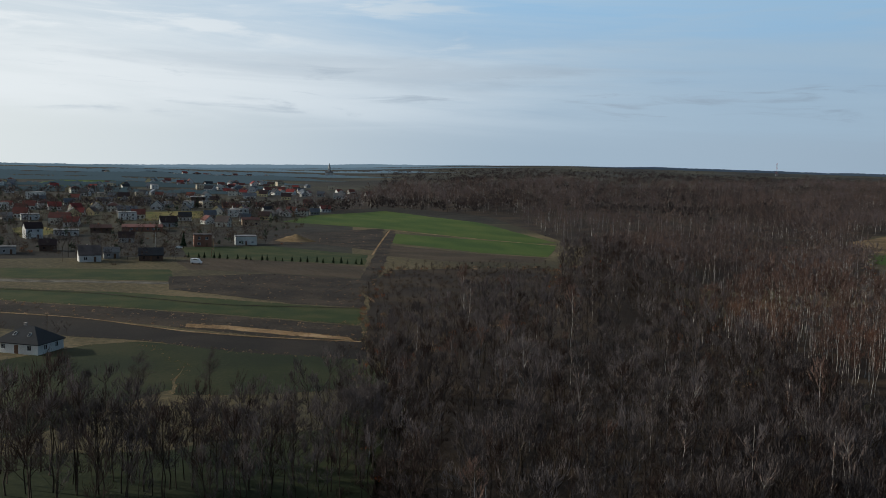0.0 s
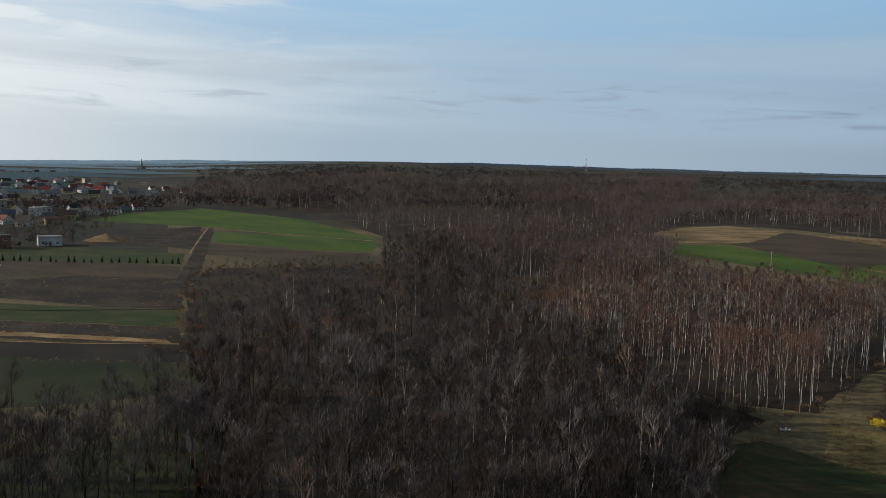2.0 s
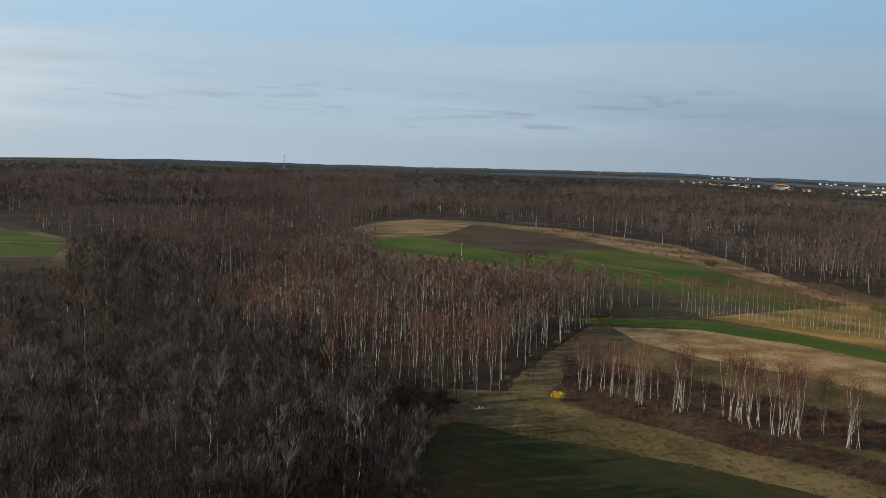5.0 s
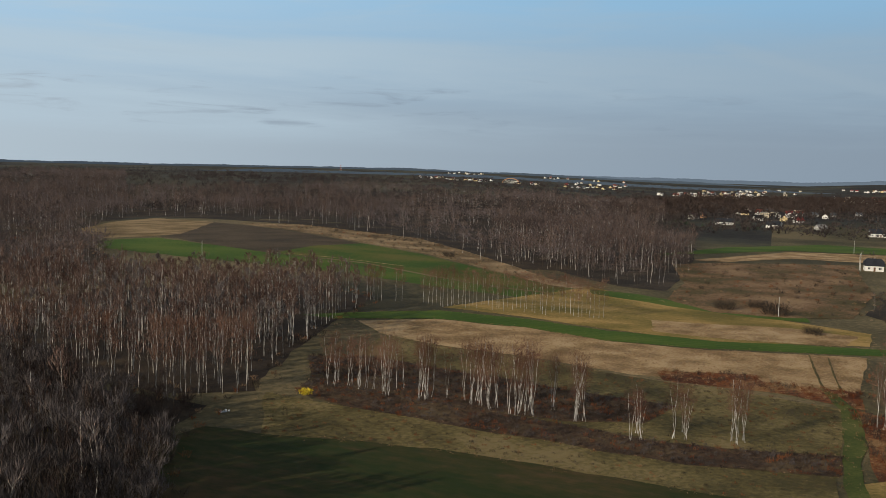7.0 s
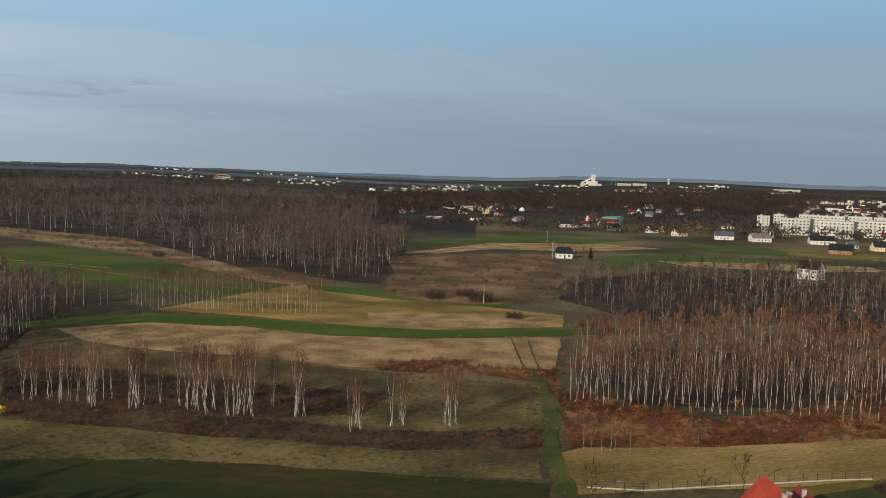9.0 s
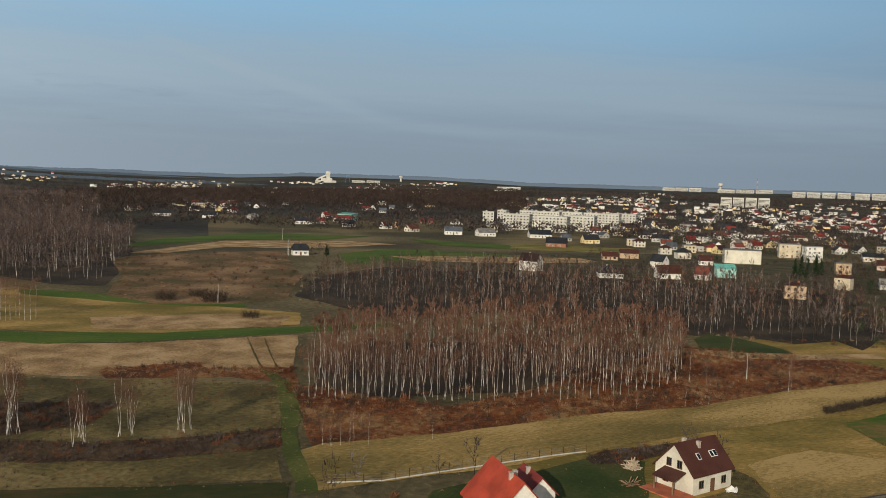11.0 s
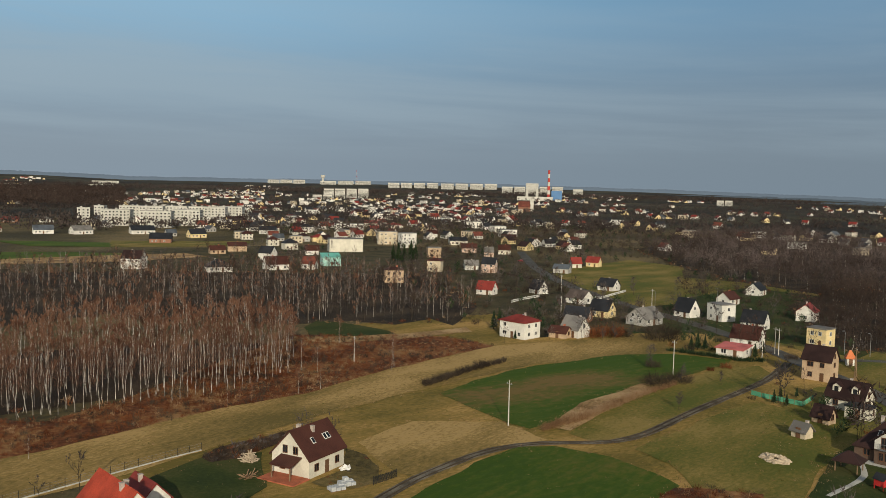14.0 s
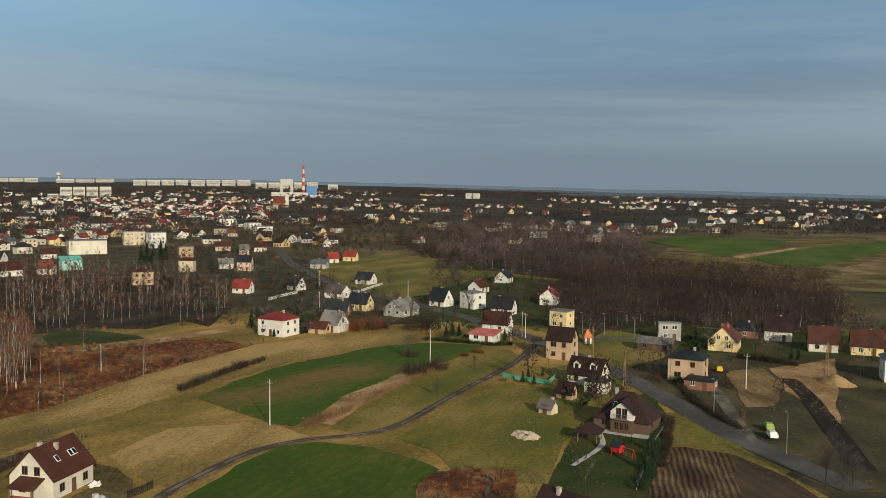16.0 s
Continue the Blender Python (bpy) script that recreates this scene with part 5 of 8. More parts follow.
house(649.9, -81.7, -72, 11.4, 6.9, 10.5, 0.4, 'flat', 'white', 'grey', 'white three-storey school block with a flat roof')
house(683.7, -70.5, -86, 14.4, 7.2, 9.5, 0.4, 'flat', 'beige', 'grey', 'beige three-storey block with a flat roof')
house(873.3, -52.9, -88, 27.2, 10.9, 6.0, 0.4, 'flat', 'white', 'grey', 'low white flat-roofed hall')
house(498.3, 222.9, -58, 9.3, 7.4, 3.2, 3.4, 'half', 'white', 'black', 'white-walled house with a black half-hipped roof')
house(904.1, 615.7, 4, 10.3, 8.2, 3.2, 3.4, 'gable', 'cream', 'brown', 'cream-walled house with a brown gabled roof')
house(944.2, 628.9, 4, 6.1, 4.9, 3.2, 3.2, 'gable', 'orange', 'brown', 'orange-walled house with a brown gabled roof')
house(840.5, 534.2, -58, 19.1, 15.3, 3.0, 3.4, 'gable', 'white', 'black', 'white-walled house with a black gabled roof')
house(973.4, 573.7, -39, 10.0, 8.0, 3.2, 3.2, 'gable', 'white', 'black', 'white-walled house with a black gabled roof')
house(845.1, 479.6, -80, 13.7, 10.9, 3.2, 3.6, 'gable', 'white', 'black', 'white-walled house with a black gabled roof')
house(977.5, 525.5, -22, 10.2, 8.2, 3.0, 3.2, 'gable', 'white', 'red', 'white-walled house with a red gabled roof')
house(844.2, 430.5, -23, 9.9, 7.9, 3.2, 3.0, 'gable', 'grey', 'grey', 'grey-walled house with a grey gabled roof')
house(815.8, 361.1, -61, 17.9, 14.3, 3.2, 3.6, 'gable', 'white', 'black', 'white-walled house with a black gabled roof')
house(837.2, 352.7, -62, 8.7, 6.9, 3.0, 2.6, 'gable', 'white', 'red', 'white-walled house with a red gabled roof')
house(956.8, 395.8, -38, 10.1, 8.0, 3.2, 3.4, 'gable', 'white', 'red', 'white-walled house with a red gabled roof')
house(801.1, 308.7, -34, 10.0, 8.0, 3.2, 3.4, 'gable', 'white', 'black', 'white-walled house with a black gabled roof')
house(800.5, 271.8, -31, 9.5, 7.6, 3.2, 3.6, 'gable', 'white', 'brown', 'white-walled house with a brown gabled roof')
house(816.9, 265.8, -12, 5.4, 4.3, 3.2, 3.6, 'gable', 'orange', 'brown', 'orange-walled house with a brown gabled roof')
house(775.2, 238.6, -33, 10.8, 8.7, 3.0, 3.0, 'gable', 'cream', 'red_brown', 'cream-walled house with a red brown gabled roof')
house(928.2, 269.6, -74, 15.5, 12.4, 3.2, 2.4, 'gable', 'brick', 'red', 'red-brick-walled house with a red gabled roof')
house(763.9, 197.3, -71, 15.0, 12.0, 3.2, 3.4, 'gable', 'white', 'slate', 'white-walled house with a slate gabled roof')
house(763.1, 168.3, -58, 15.1, 12.1, 3.2, 3.4, 'gable', 'white', 'grey', 'white-walled house with a grey gabled roof')
house(938.8, 239.3, -71, 12.2, 9.7, 3.2, 2.0, 'hip', 'white', 'grey', 'white-walled house with a grey hipped roof')
house(912.4, 353.5, -99, 17.7, 14.2, 7.0, 1.2, 'pent', 'turq', 'turq', 'turquoise-clad hall with a shallow roof')
house(883.4, 347.5, -69, 20.3, 16.2, 4.0, 3.0, 'gable', 'white', 'red', 'white house with a long red roof')
house(-269.7, 458.6, 45, 8.7, 7.0, 5.6, 3.0, 'gable', 'white', 'dark_brown', 'white-walled house with a dark brown gabled roof')
house(-156.7, 473.2, 23, 11.2, 9.0, 4.4, 0.4, 'flat', 'white', 'grey', 'white-walled house with a grey flat roof')
house(-173.7, 454.4, 26, 8.8, 7.0, 6.0, 0.4, 'flat', 'brick', 'dark_brown', 'red-brick-walled house with a dark brown flat roof')
house(-317.0, 816.9, 26, 13.2, 10.5, 7.5, 0.5, 'flat', 'umber', 'grey', 'umber-walled house with a grey flat roof')
house(-193.3, 372.6, 35, 8.9, 7.1, 3.2, 3.6, 'gable', 'white', 'grey_brown', 'white-walled house with a grey brown gabled roof')
house(-190.5, 387.3, 31, 6.5, 5.2, 2.8, 2.0, 'gable', 'grey', 'grey', 'grey-walled house with a grey gabled roof')
house(-305.9, 552.4, 19, 12.6, 10.1, 4.5, 3.0, 'gable', 'cream', 'red_brown', 'cream-walled house with a red brown gabled roof')
house(-399.4, 696.8, 35, 10.5, 8.4, 4.6, 2.0, 'hip', 'white', 'brown', 'white-walled house with a brown hipped roof')
house(-360.4, 673.3, 58, 8.7, 7.0, 3.2, 3.4, 'gable', 'cream', 'red', 'cream-walled house with a red gabled roof')
house(-320.4, 678.1, 30, 15.0, 12.0, 2.8, 2.8, 'gable', 'grey', 'slate', 'grey-walled house with a slate gabled roof')
house(-240.2, 567.9, 33, 10.5, 8.4, 3.2, 3.6, 'gable', 'grey', 'dark_brown', 'grey-walled house with a dark brown gabled roof')
house(-209.0, 585.2, -5, 8.5, 6.8, 3.4, 3.6, 'gable', 'cream', 'grey_brown', 'cream-walled house with a grey brown gabled roof')
house(-196.8, 604.5, 23, 11.8, 9.4, 4.0, 1.4, 'gable', 'tan', 'brown', 'tan-walled house with a brown gabled roof')
house(-268.8, 766.8, 24, 11.4, 9.1, 3.2, 3.0, 'gable', 'brick', 'brown', 'red-brick-walled house with a brown gabled roof')
house(-341.3, 577.2, 36, 11.4, 9.1, 3.6, 0.4, 'flat', 'white', 'grey', 'white-walled house with a grey flat roof')
house(-346.6, 558.9, 37, 6.6, 5.3, 3.6, 2.0, 'gable', 'grey', 'grey', 'grey-walled house with a grey gabled roof')
house(-256.7, 509.1, 27, 11.6, 9.2, 2.8, 1.6, 'gable', 'umber', 'brown', 'umber-walled house with a brown gabled roof')
house(-241.5, 532.1, 24, 23.2, 18.6, 2.6, 1.0, 'gable', 'brick', 'red_brown', 'red-brick-walled house with a red brown gabled roof')
house(-263.2, 481.5, 29, 13.2, 10.5, 3.0, 0.4, 'flat', 'white', 'grey', 'white-walled house with a grey flat roof')
house(-171.4, 386.3, 24, 10.1, 8.1, 2.6, 2.8, 'gable', 'umber', 'black', 'umber-walled house with a black gabled roof')
house(-216.3, 457.1, 25, 7.6, 6.1, 3.0, 2.6, 'gable', 'grey', 'dark_brown', 'grey-walled house with a dark brown gabled roof')
house(-239.3, 386.3, 32, 6.8, 5.4, 3.0, 0.5, 'flat', 'grey', 'grey', 'grey-walled house with a grey flat roof')
house(-230.4, 404.7, 30, 7.5, 6.0, 3.0, 2.5, 'gable', 'umber', 'dark_brown', 'umber-walled house with a dark brown gabled roof')
house(-360.3, 801.8, 24, 8.5, 6.8, 3.2, 3.0, 'gable', 'white', 'grey', 'white-walled house with a grey gabled roof')
house(-389.4, 779.1, 27, 14.0, 11.2, 3.2, 3.0, 'gable', 'white', 'slate', 'white-walled house with a slate gabled roof')
house(-320.3, 981.0, 18, 13.8, 11.0, 3.2, 3.0, 'gable', 'white', 'slate', 'white-walled house with a slate gabled roof')
house(-226.8, 875.6, 15, 9.7, 7.7, 3.2, 3.0, 'gable', 'brick', 'brown', 'red-brick-walled house with a brown gabled roof')
house(-209.6, 695.3, 17, 11.6, 9.3, 3.0, 2.5, 'gable', 'grey', 'grey', 'grey-walled house with a grey gabled roof')
house(-235.6, 1054.0, 13, 13.9, 11.1, 3.2, 3.0, 'gable', 'white', 'grey', 'white-walled house with a grey gabled roof')
# ---- housing estate: five-storey blocks ----
block(932, 203, -78, 11.8)
block(1001, 201, -94, 10.2)
block(897, 165, -95, 27.2)
block(1018, 175, -95, 18.0)
block(1009, 153, -96, 31.7)
block(873, 125, -97, 28.5)
block(1027, 129, -98, 30.2)
block(915, 102, -99, 26.3)
block(1019, 99, -99, 25.4)
block(1010, 83, -100, 22.7)
block(1038, 68, -101, 25.9)


# ---- the far town: small houses in loose rows, then a joined fringe ----
SMALL = []
for k, (wl, rf, kind, w, d, e, rh) in enumerate((("white", "black", "gable", 10, 8.5, 3.4, 3.6), ("white", "red_brown", "gable", 9, 8, 3.2, 3.4), ("cream", "brown", "hip", 10, 9, 5.2, 2.2), ("white", "red", "gable", 10, 9, 3.4, 3.4),
                                        ("grey", "slate", "gable", 9, 8, 3.0, 3.2), ("beige", "grey", "flat", 10, 9, 6.0, 0.4), ("yellow", "dark_brown", "gable", 10, 9, 3.4, 3.6), ("white", "grey", "flat", 14, 10, 6.2, 0.4))):
    wv, wf = wall_shell(kind, w, d, e, rh)
    n0 = len(wf)
    idx = [0] * n0
    for s in range(1 if e < 5 else 2):
        for px in (-w * 0.3, 0, w * 0.3):
            for side in (-1, 1):
                yy = side * d / 2
                box(px - 0.6, px + 0.6, yy - 0.04, yy + 0.04, 0.9 + s * 2.8, 2.2 + s * 2.8, wv, wf)
        for py in (-d * 0.22, d * 0.22):
            for side in (-1, 1):
                xx = side * w / 2
                box(xx - 0.04, xx + 0.04, py - 0.5, py + 0.5, 0.9 + s * 2.8, 2.2 + s * 2.8, wv, wf)
    idx += [1] * (len(wf) - n0)
    SMALL.append((mesh_of("wall", wv, wf, ["wall_" + wl, "glass"], idx), mesh_of("roof", *roof_shell(kind, w, d, e, rh), ["roof_" + rf]),
                  "distant %s-walled house with a %s roof" % (wl, rf.replace("_", " "))))


def polar(az, r):
    return r * math.sin(radians(az)), r * math.cos(radians(az))


def on_field(x, y):
    return any(inside(p, x, y) for p in KEEP_CLEAR)


trng = random.Random(5)
far_tris = {}
made = 0
# heading range, distance range, number of houses
for az0, az1, r0, r1, count, single in ((-36, -13, 460, 800, 30, True), (-36, -13, 700, 1080, 50, False), (-36, -12, 1080, 1520, 110, False), (-36, -12, 1700, 2100, 40, False), (84, 106, 680, 900, 40, True), (79, 106, 850, 1320, 125, False), (80, 106, 1320, 2500, 300, False), (72, 112, 2500, 3700, 220, False),
                                        (106, 142, 670, 1000, 15, True), (106, 142, 900, 1400, 50, False), (104, 142, 1400, 3300, 200, False), (36, 76, 2300, 4000, 280, False), (60, 76, 1080, 1800, 30, False)):
    tries = 0
    done = 0
    cl = [(trng.uniform(az0, az1), math.exp(trng.uniform(math.log(r0), math.log(r1)))) for _ in range(max(4, count // 9))]
    while done < count and tries < count * 12:
        tries += 1
        a, r = trng.choice(cl)
        az, rr = a + trng.gauss(0, 45) / r * 57.3, r + trng.gauss(0, 60)
        if not (az0 - 2 < az < az1 + 2 and rr > r0 * 0.95):
            continue
        x, y = polar(az, rr)
        if any((x - px) ** 2 + (y - py) ** 2 < (q + 7) ** 2 for px, py, q in PLOTS) or on_field(x, y):
            continue
        done += 1
        PLOTS.append((x, y, 6))
        k = trng.choice((0, 0, 1, 1, 2, 3, 4, 4, 5, 6, 6, 7))
        wm, rm, lb = SMALL[k]
        m = pose(x, y, float(terrain(x, y)), 0, 0, trng.choice((20, 110, 200, 290)) + trng.uniform(-25, 25))
        if single:
            th = new("house")
            th.matrix_basis = m @ Matrix.Scale(0.88, 4)
            tagged(th, lb, "house", group="houses of the far town")
            shared("wall", wm, th, Matrix.Identity(4))
            shared("roof", rm, th, Matrix.Identity(4))
        else:
            big = trng.uniform(0.85, 1.1)
            for me in (wm, rm):
                me.calc_loop_triangles()
                tv = np.array([[me.vertices[i].co[:] for i in t.vertices] for t in me.loop_triangles]) * big
                mi = np.array([t.material_index for t in me.loop_triangles])
                R = np.array(m.to_3x3())
                tv = tv @ R.T + np.array(m.translation)
                for j in (0,) if rr > 1500 else set(mi.tolist()):
                    far_tris.setdefault(me.materials[j].name, []).append(tv[mi == j])
stuff("distant_town", "distant scattered houses with pale walls and red or dark roofs", "houses", [(np.concatenate(v), k) for k, v in far_tris.items()])


# ---- woods ----
mat("birch_limb", [(0.12, 0.075, 0.055), (0.20, 0.14, 0.11), (0.30, 0.23, 0.19)], scales=(0.5, 2), bump=0)


def wood_tree(seed, h, radius, start, limbs, twigs, width, rise, girth, fork=0.0):
    """A tree of a wood: trunk, rising limbs, branchlets on them and a haze of twigs at their ends."""
    rng = np.random.default_rng(seed)
    u = np.linspace(0, 1, 5)
    a = rng.uniform(0, 6.28)
    lean = 0.05 * h * rng.uniform(0.2, 1.2)
    path = np.stack([np.cos(a) * lean * u ** 1.4, np.sin(a) * lean * u ** 1.4, h * 0.97 * u], -1)
    path[1:, :2] += rng.normal(size=(4, 2)) * 0.012 * h
    path[0, 2] = -0.4
    trunk = tube(path, girth * (1 - 0.9 * u) + 0.012, 3)
    q = rng.uniform(0, 1, limbs) ** 0.85
    az = rng.uniform(0, 6.28, limbs)
    root = np.stack([np.interp(start + (0.95 - start) * q, u, path[:, k]) for k in range(3)], -1)
    span = radius * np.sin(np.pi * np.clip(0.24 + 0.74 * q, 0, 1)) ** 0.75 * rng.uniform(0.6, 1.15, limbs)
    arm = np.stack([np.cos(az) * span, np.sin(az) * span, rise * span * rng.uniform(0.7, 1.3, limbs)], -1)
    arm[:, 2] = np.minimum(arm[:, 2], 1.04 * h - root[:, 2])
    size = np.linalg.norm(arm, axis=1)
    bough = slivers(rng, root, unit(arm), size * 1.05, np.maximum(girth * (0.75 + fork) * (1.2 - q), width * 0.9))
    k = rng.integers(0, limbs, limbs * 3)
    f = rng.uniform(0.25, 1.0, (len(k), 1))
    joint = root[k] + arm[k] * f
    way = unit(unit(arm[k]) * 0.8 + rng.normal(size=joint.shape) * 0.4 + np.array([0, 0, 0.55]))
    reach = radius * rng.uniform(0.3, 0.6, len(k))
    branch = slivers(rng, joint, way, reach, np.full(len(k), width * 0.9))
    j = rng.integers(0, len(k), twigs)
    base = joint[j] + way[j] * reach[j][:, None] * rng.uniform(0.1, 1.05, (twigs, 1)) + rng.normal(size=(twigs, 3)) * radius * 0.07
    out = unit(way[j] * 0.8 + rng.normal(size=base.shape) * 0.36 + np.array([0, 0, 0.65]))
    fine = slivers(rng, base, out, radius * rng.uniform(0.18, 0.5, twigs), width * rng.uniform(0.6, 1.3, twigs))
    return trunk, np.concatenate([bough, branch]), fine


def birch_kind(seed, h, twigs, width, limbs=12, girth=0.0048, radius=0.135, start=0.36, twig="birch_twig"):
    w, a, f = wood_tree(seed, h, h * radius, start, limbs, twigs, width, 1.8, h * girth)
    return [(w, "birch_bark"), (a, "birch_limb"), (f, twig)]


def pale_kind(seed, h, twigs, width, limbs=14):
    """An older birch: white into its forking limbs, with greyish twigs."""
    w, a, f = wood_tree(seed, h, h * 0.17, 0.3, limbs, twigs, width, 1.6, h * 0.0046)
    return [(w, "pale_bark"), (a[:limbs], "pale_bark"), (a[limbs:], "birch_limb"), (f, "mauve_twig")]


def grey_kind(seed, h, twigs, width, limbs=14, girth=0.0085, radius=0.21, twig="grey_twig"):
    w, a, f = wood_tree(seed, h, h * radius, 0.26, limbs, twigs, width, 1.55, h * girth)
    return [(w, "dark_bark"), (a[:limbs], "dark_bark"), (a[limbs:], twig), (f, twig)]


MID_BIRCH = [birch_kind(100 + i, 14.6, 300, 0.105) for i in range(7)]
MID_GREY = [grey_kind(200 + i, 12.8, 310, 0.10, twig=("grey_twig", "dark_twig", "grey_twig", "mauve_twig")[i % 4]) for i in range(9)]
DULL_BIRCH = [birch_kind(120 + i, 14.6, 300, 0.105, twig=("dull_twig", "dull_twig", "mauve_twig")[i % 3]) for i in range(7)]
MID_PALE = [pale_kind(220 + i, 14.5, 280, 0.085) for i in range(1)]


def clump(seed, h, radius, n, width, twig, bark, stems, thick=0.12):
    """A cheap far tree: a crown of long twigs over thin straight stems."""
    rng = np.random.default_rng(seed)
    base = np.concatenate([rng.normal(0, 0.16 * radius, (stems, 2)), np.full((stems, 1), -0.3)], 1)
    way = unit(np.concatenate([rng.normal(0, 0.05, (stems, 2)), np.ones((stems, 1))], 1))
    rod = slivers(rng, base, way, np.full(stems, 0.85 * h), np.full(stems, 0.014 * h))
    crown = crown_tris(seed + 1, h, radius, n, width * 7, thick)
    return [(crown, twig), (rod, bark)]


FAR_BIRCH = [clump(300 + 2 * i, 15, 2.6, 40, 0.26, "far_russet", "birch_bark", 1) for i in range(6)]
FAR_GREY = [clump(400 + 2 * i, 14, 3.6, 42, 0.32, "far_twig", "dark_bark", 1) for i in range(6)]
DARK = [clump(460 + 2 * i, 12.5, 3.4, 58, 0.25, "dark_twig", "dark_bark", 2) for i in range(5)] + [clump(480, 12, 3, 50, 0.25, "dark_twig", "birch_bark", 1)]
GREY_BUSHES = [[(bush_tris(520 + i, 3.5, 2.5, 80, 0.11), "grey_bush")] for i in range(5)]
BELT = [grey_kind(440 + i, 14, 110, 0.19, limbs=8, twig=("grey_twig", "dark_twig", "birch_twig")[i % 3]) for i in range(6)] + [birch_kind(450 + i, 14, 75, 0.17, limbs=6, twig=("mauve_twig", "birch_twig")[i % 2]) for i in range(4)]
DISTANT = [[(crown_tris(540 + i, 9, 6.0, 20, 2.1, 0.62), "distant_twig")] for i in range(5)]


def clear_of(x, y, gap=0.5):
    ok = np.ones(len(x), bool)
    for px, py, q in PLOTS:
        ok &= (x - px) ** 2 + (y - py) ** 2 > (q + gap) ** 2
    return ok


def off_fields(x, y):
    ok = np.ones(len(x), bool)
    for p in KEEP_CLEAR:
        ok &= ~inside(p, x, y)
    return ok


def wood(name, label, poly, spacing, seed, kinds, size, keep=1.0, category="woodland", shade_gaps=(), uneven=0.24, patchy=0.0):
    """Each (x, y, radius) is an added gap with few trees, whose dark floor stands in for shade."""
    x, y = scatter(poly, spacing * 1.18, seed, keep)
    ok = clear_of(x, y)
    if patchy:
        ok &= np.array([noise.noise(Vector((a * 0.011, b * 0.011, seed))) + 0.45 * noise.noise(Vector((a * 0.04, b * 0.04, seed))) for a, b in zip(x, y)]) > -patchy
    for gx0, gy0, gr in shade_gaps:
        ok &= (np.hypot(x - gx0, y - gy0) > gr) | (np.arange(len(x)) % 5 == 0)
    return stuff(name, label, category, spread(kinds, x[ok], y[ok], size, seed, uneven=uneven))


for nm, poly in (("near", NEAR_WOOD), ("young", YOUNG_WOOD), ("far_c", FAR_WOOD_C), ("slope", SLOPE_WOOD), ("row", LEFT_ROW), ("birch", BIRCH_WOOD), ("stand", BIRCH_STAND), ("belt", ALDER_BELT), ("far_a", FAR_WOOD_A), ("far_b", FAR_WOOD_B), ("mid", MID_WOOD), ("east", EAST_WOOD), ("east_belt", EAST_BELT), ("corner", SCRUB_CORNER)):
    r = sum(math.hypot(*c) for c in poly) / len(poly)
    tagged(new("wood_floor", sheet("wood_floor", rough_outline(poly, 2, max(4, r / 40)), 0.03, {"row": "shaded_grass", "east_belt": "fallow", "slope": "fallow", "belt": "fallow"}.get(nm, "litter"), max(6, r / 25))), "brown leaf litter under bare trees", "forest floor", kind="structure")

# gaps opened so that dark floor stands in for a shaded hollow
wood("alder_wood", "dense leafless grey-brown alder and birch wood", NEAR_WOOD, 4.3, 1, MID_GREY * 2 + MID_PALE + DULL_BIRCH[1:3], 1.0, shade_gaps=[(8, 262, 20), (26, 260, 20), (36, 282, 12)])
# extra dark-twigged strip of trees, added to shade the wood's edge and field corner
wood("alder_wood", "added strip of darker alders that shades the edge of a wood", [(14, 98), (45, 104), (51, 130), (56, 172), (47, 184), (36, 150), (22, 120)], 3.0, 7, [k for k in MID_GREY if k[-1][1] != "mauve_twig"], 0.92)
wood("young_wood", "thicket of young leafless grey-brown trees", YOUNG_WOOD, 3.6, 6, GREY_BUSHES + [grey_kind(240 + i, 7, 120, 0.09, limbs=7, twig=("grey_twig", "dark_twig")[i % 2]) for i in range(6)], 0.55)
wood("alder_row", "row of tall leafless dark alders", LEFT_ROW, 4.4, 2, MID_GREY[:6], 1.0)
wood("birch_wood", "dense stand of white-stemmed leafless birches with russet twigs", BIRCH_WOOD, 4.1, 3, DULL_BIRCH, 0.97, uneven=0.15)
wood("birch_stand", "stand of white-stemmed leafless birches with russet twigs", BIRCH_STAND, 3.9, 4, MID_BIRCH, 0.83, uneven=0.2)
wood("alder_belt", "belt of leafless grey-brown trees in a dip", ALDER_BELT, 4.9, 5, BELT * 2 + BELT[6:] + DARK, 0.68, uneven=0.3)
for k, (poly, sp) in enumerate(((FAR_WOOD_A, 8.0), (FAR_WOOD_B, 7.6), (MID_WOOD, 4.2), (SLOPE_WOOD, 5.4))):
    wood("far_wood", "leafless brown wood on a distant rise", poly, sp, 10 + k, FAR_GREY + FAR_BIRCH, 1.05, uneven=0.32, patchy=0.22)
# the dark twig colour here stands in for a cloud's shadow
wood("far_wood", "leafless wood beyond the houses, twigs darkened for cloud shade", FAR_WOOD_C, 12.5, 16, [[(crown_tris(560 + i, 12, 5.0, 26, 2.6, 0.4), "dark_twig")] for i in range(4)], 1.0)
wood("east_wood", "dark leafless wood behind the village", EAST_WOOD, 3.6, 20, DARK, 0.72)
wood("tree_belt", "belt of leafless trees between meadows and houses", EAST_BELT, 5.4, 21, DARK + FAR_GREY, 0.8, 0.95)
# twigs kept mostly dark, in place of shade from the wood to the west
wood("thicket", "grey-brown leafless thicket at a field corner", SCRUB_CORNER, 3.2, 22, [[(bush_tris(530 + i, 4.5 + 0.6 * i, 2.4, 130, 0.09), ("dark_twig", "dark_twig", "grey_twig")[i % 3])] for i in range(5)] + [grey_kind(250 + i, 9, 200, 0.085, twig=("grey_twig", "dark_twig")[i % 2]) for i in range(3)], 0.85, category="shrubs")

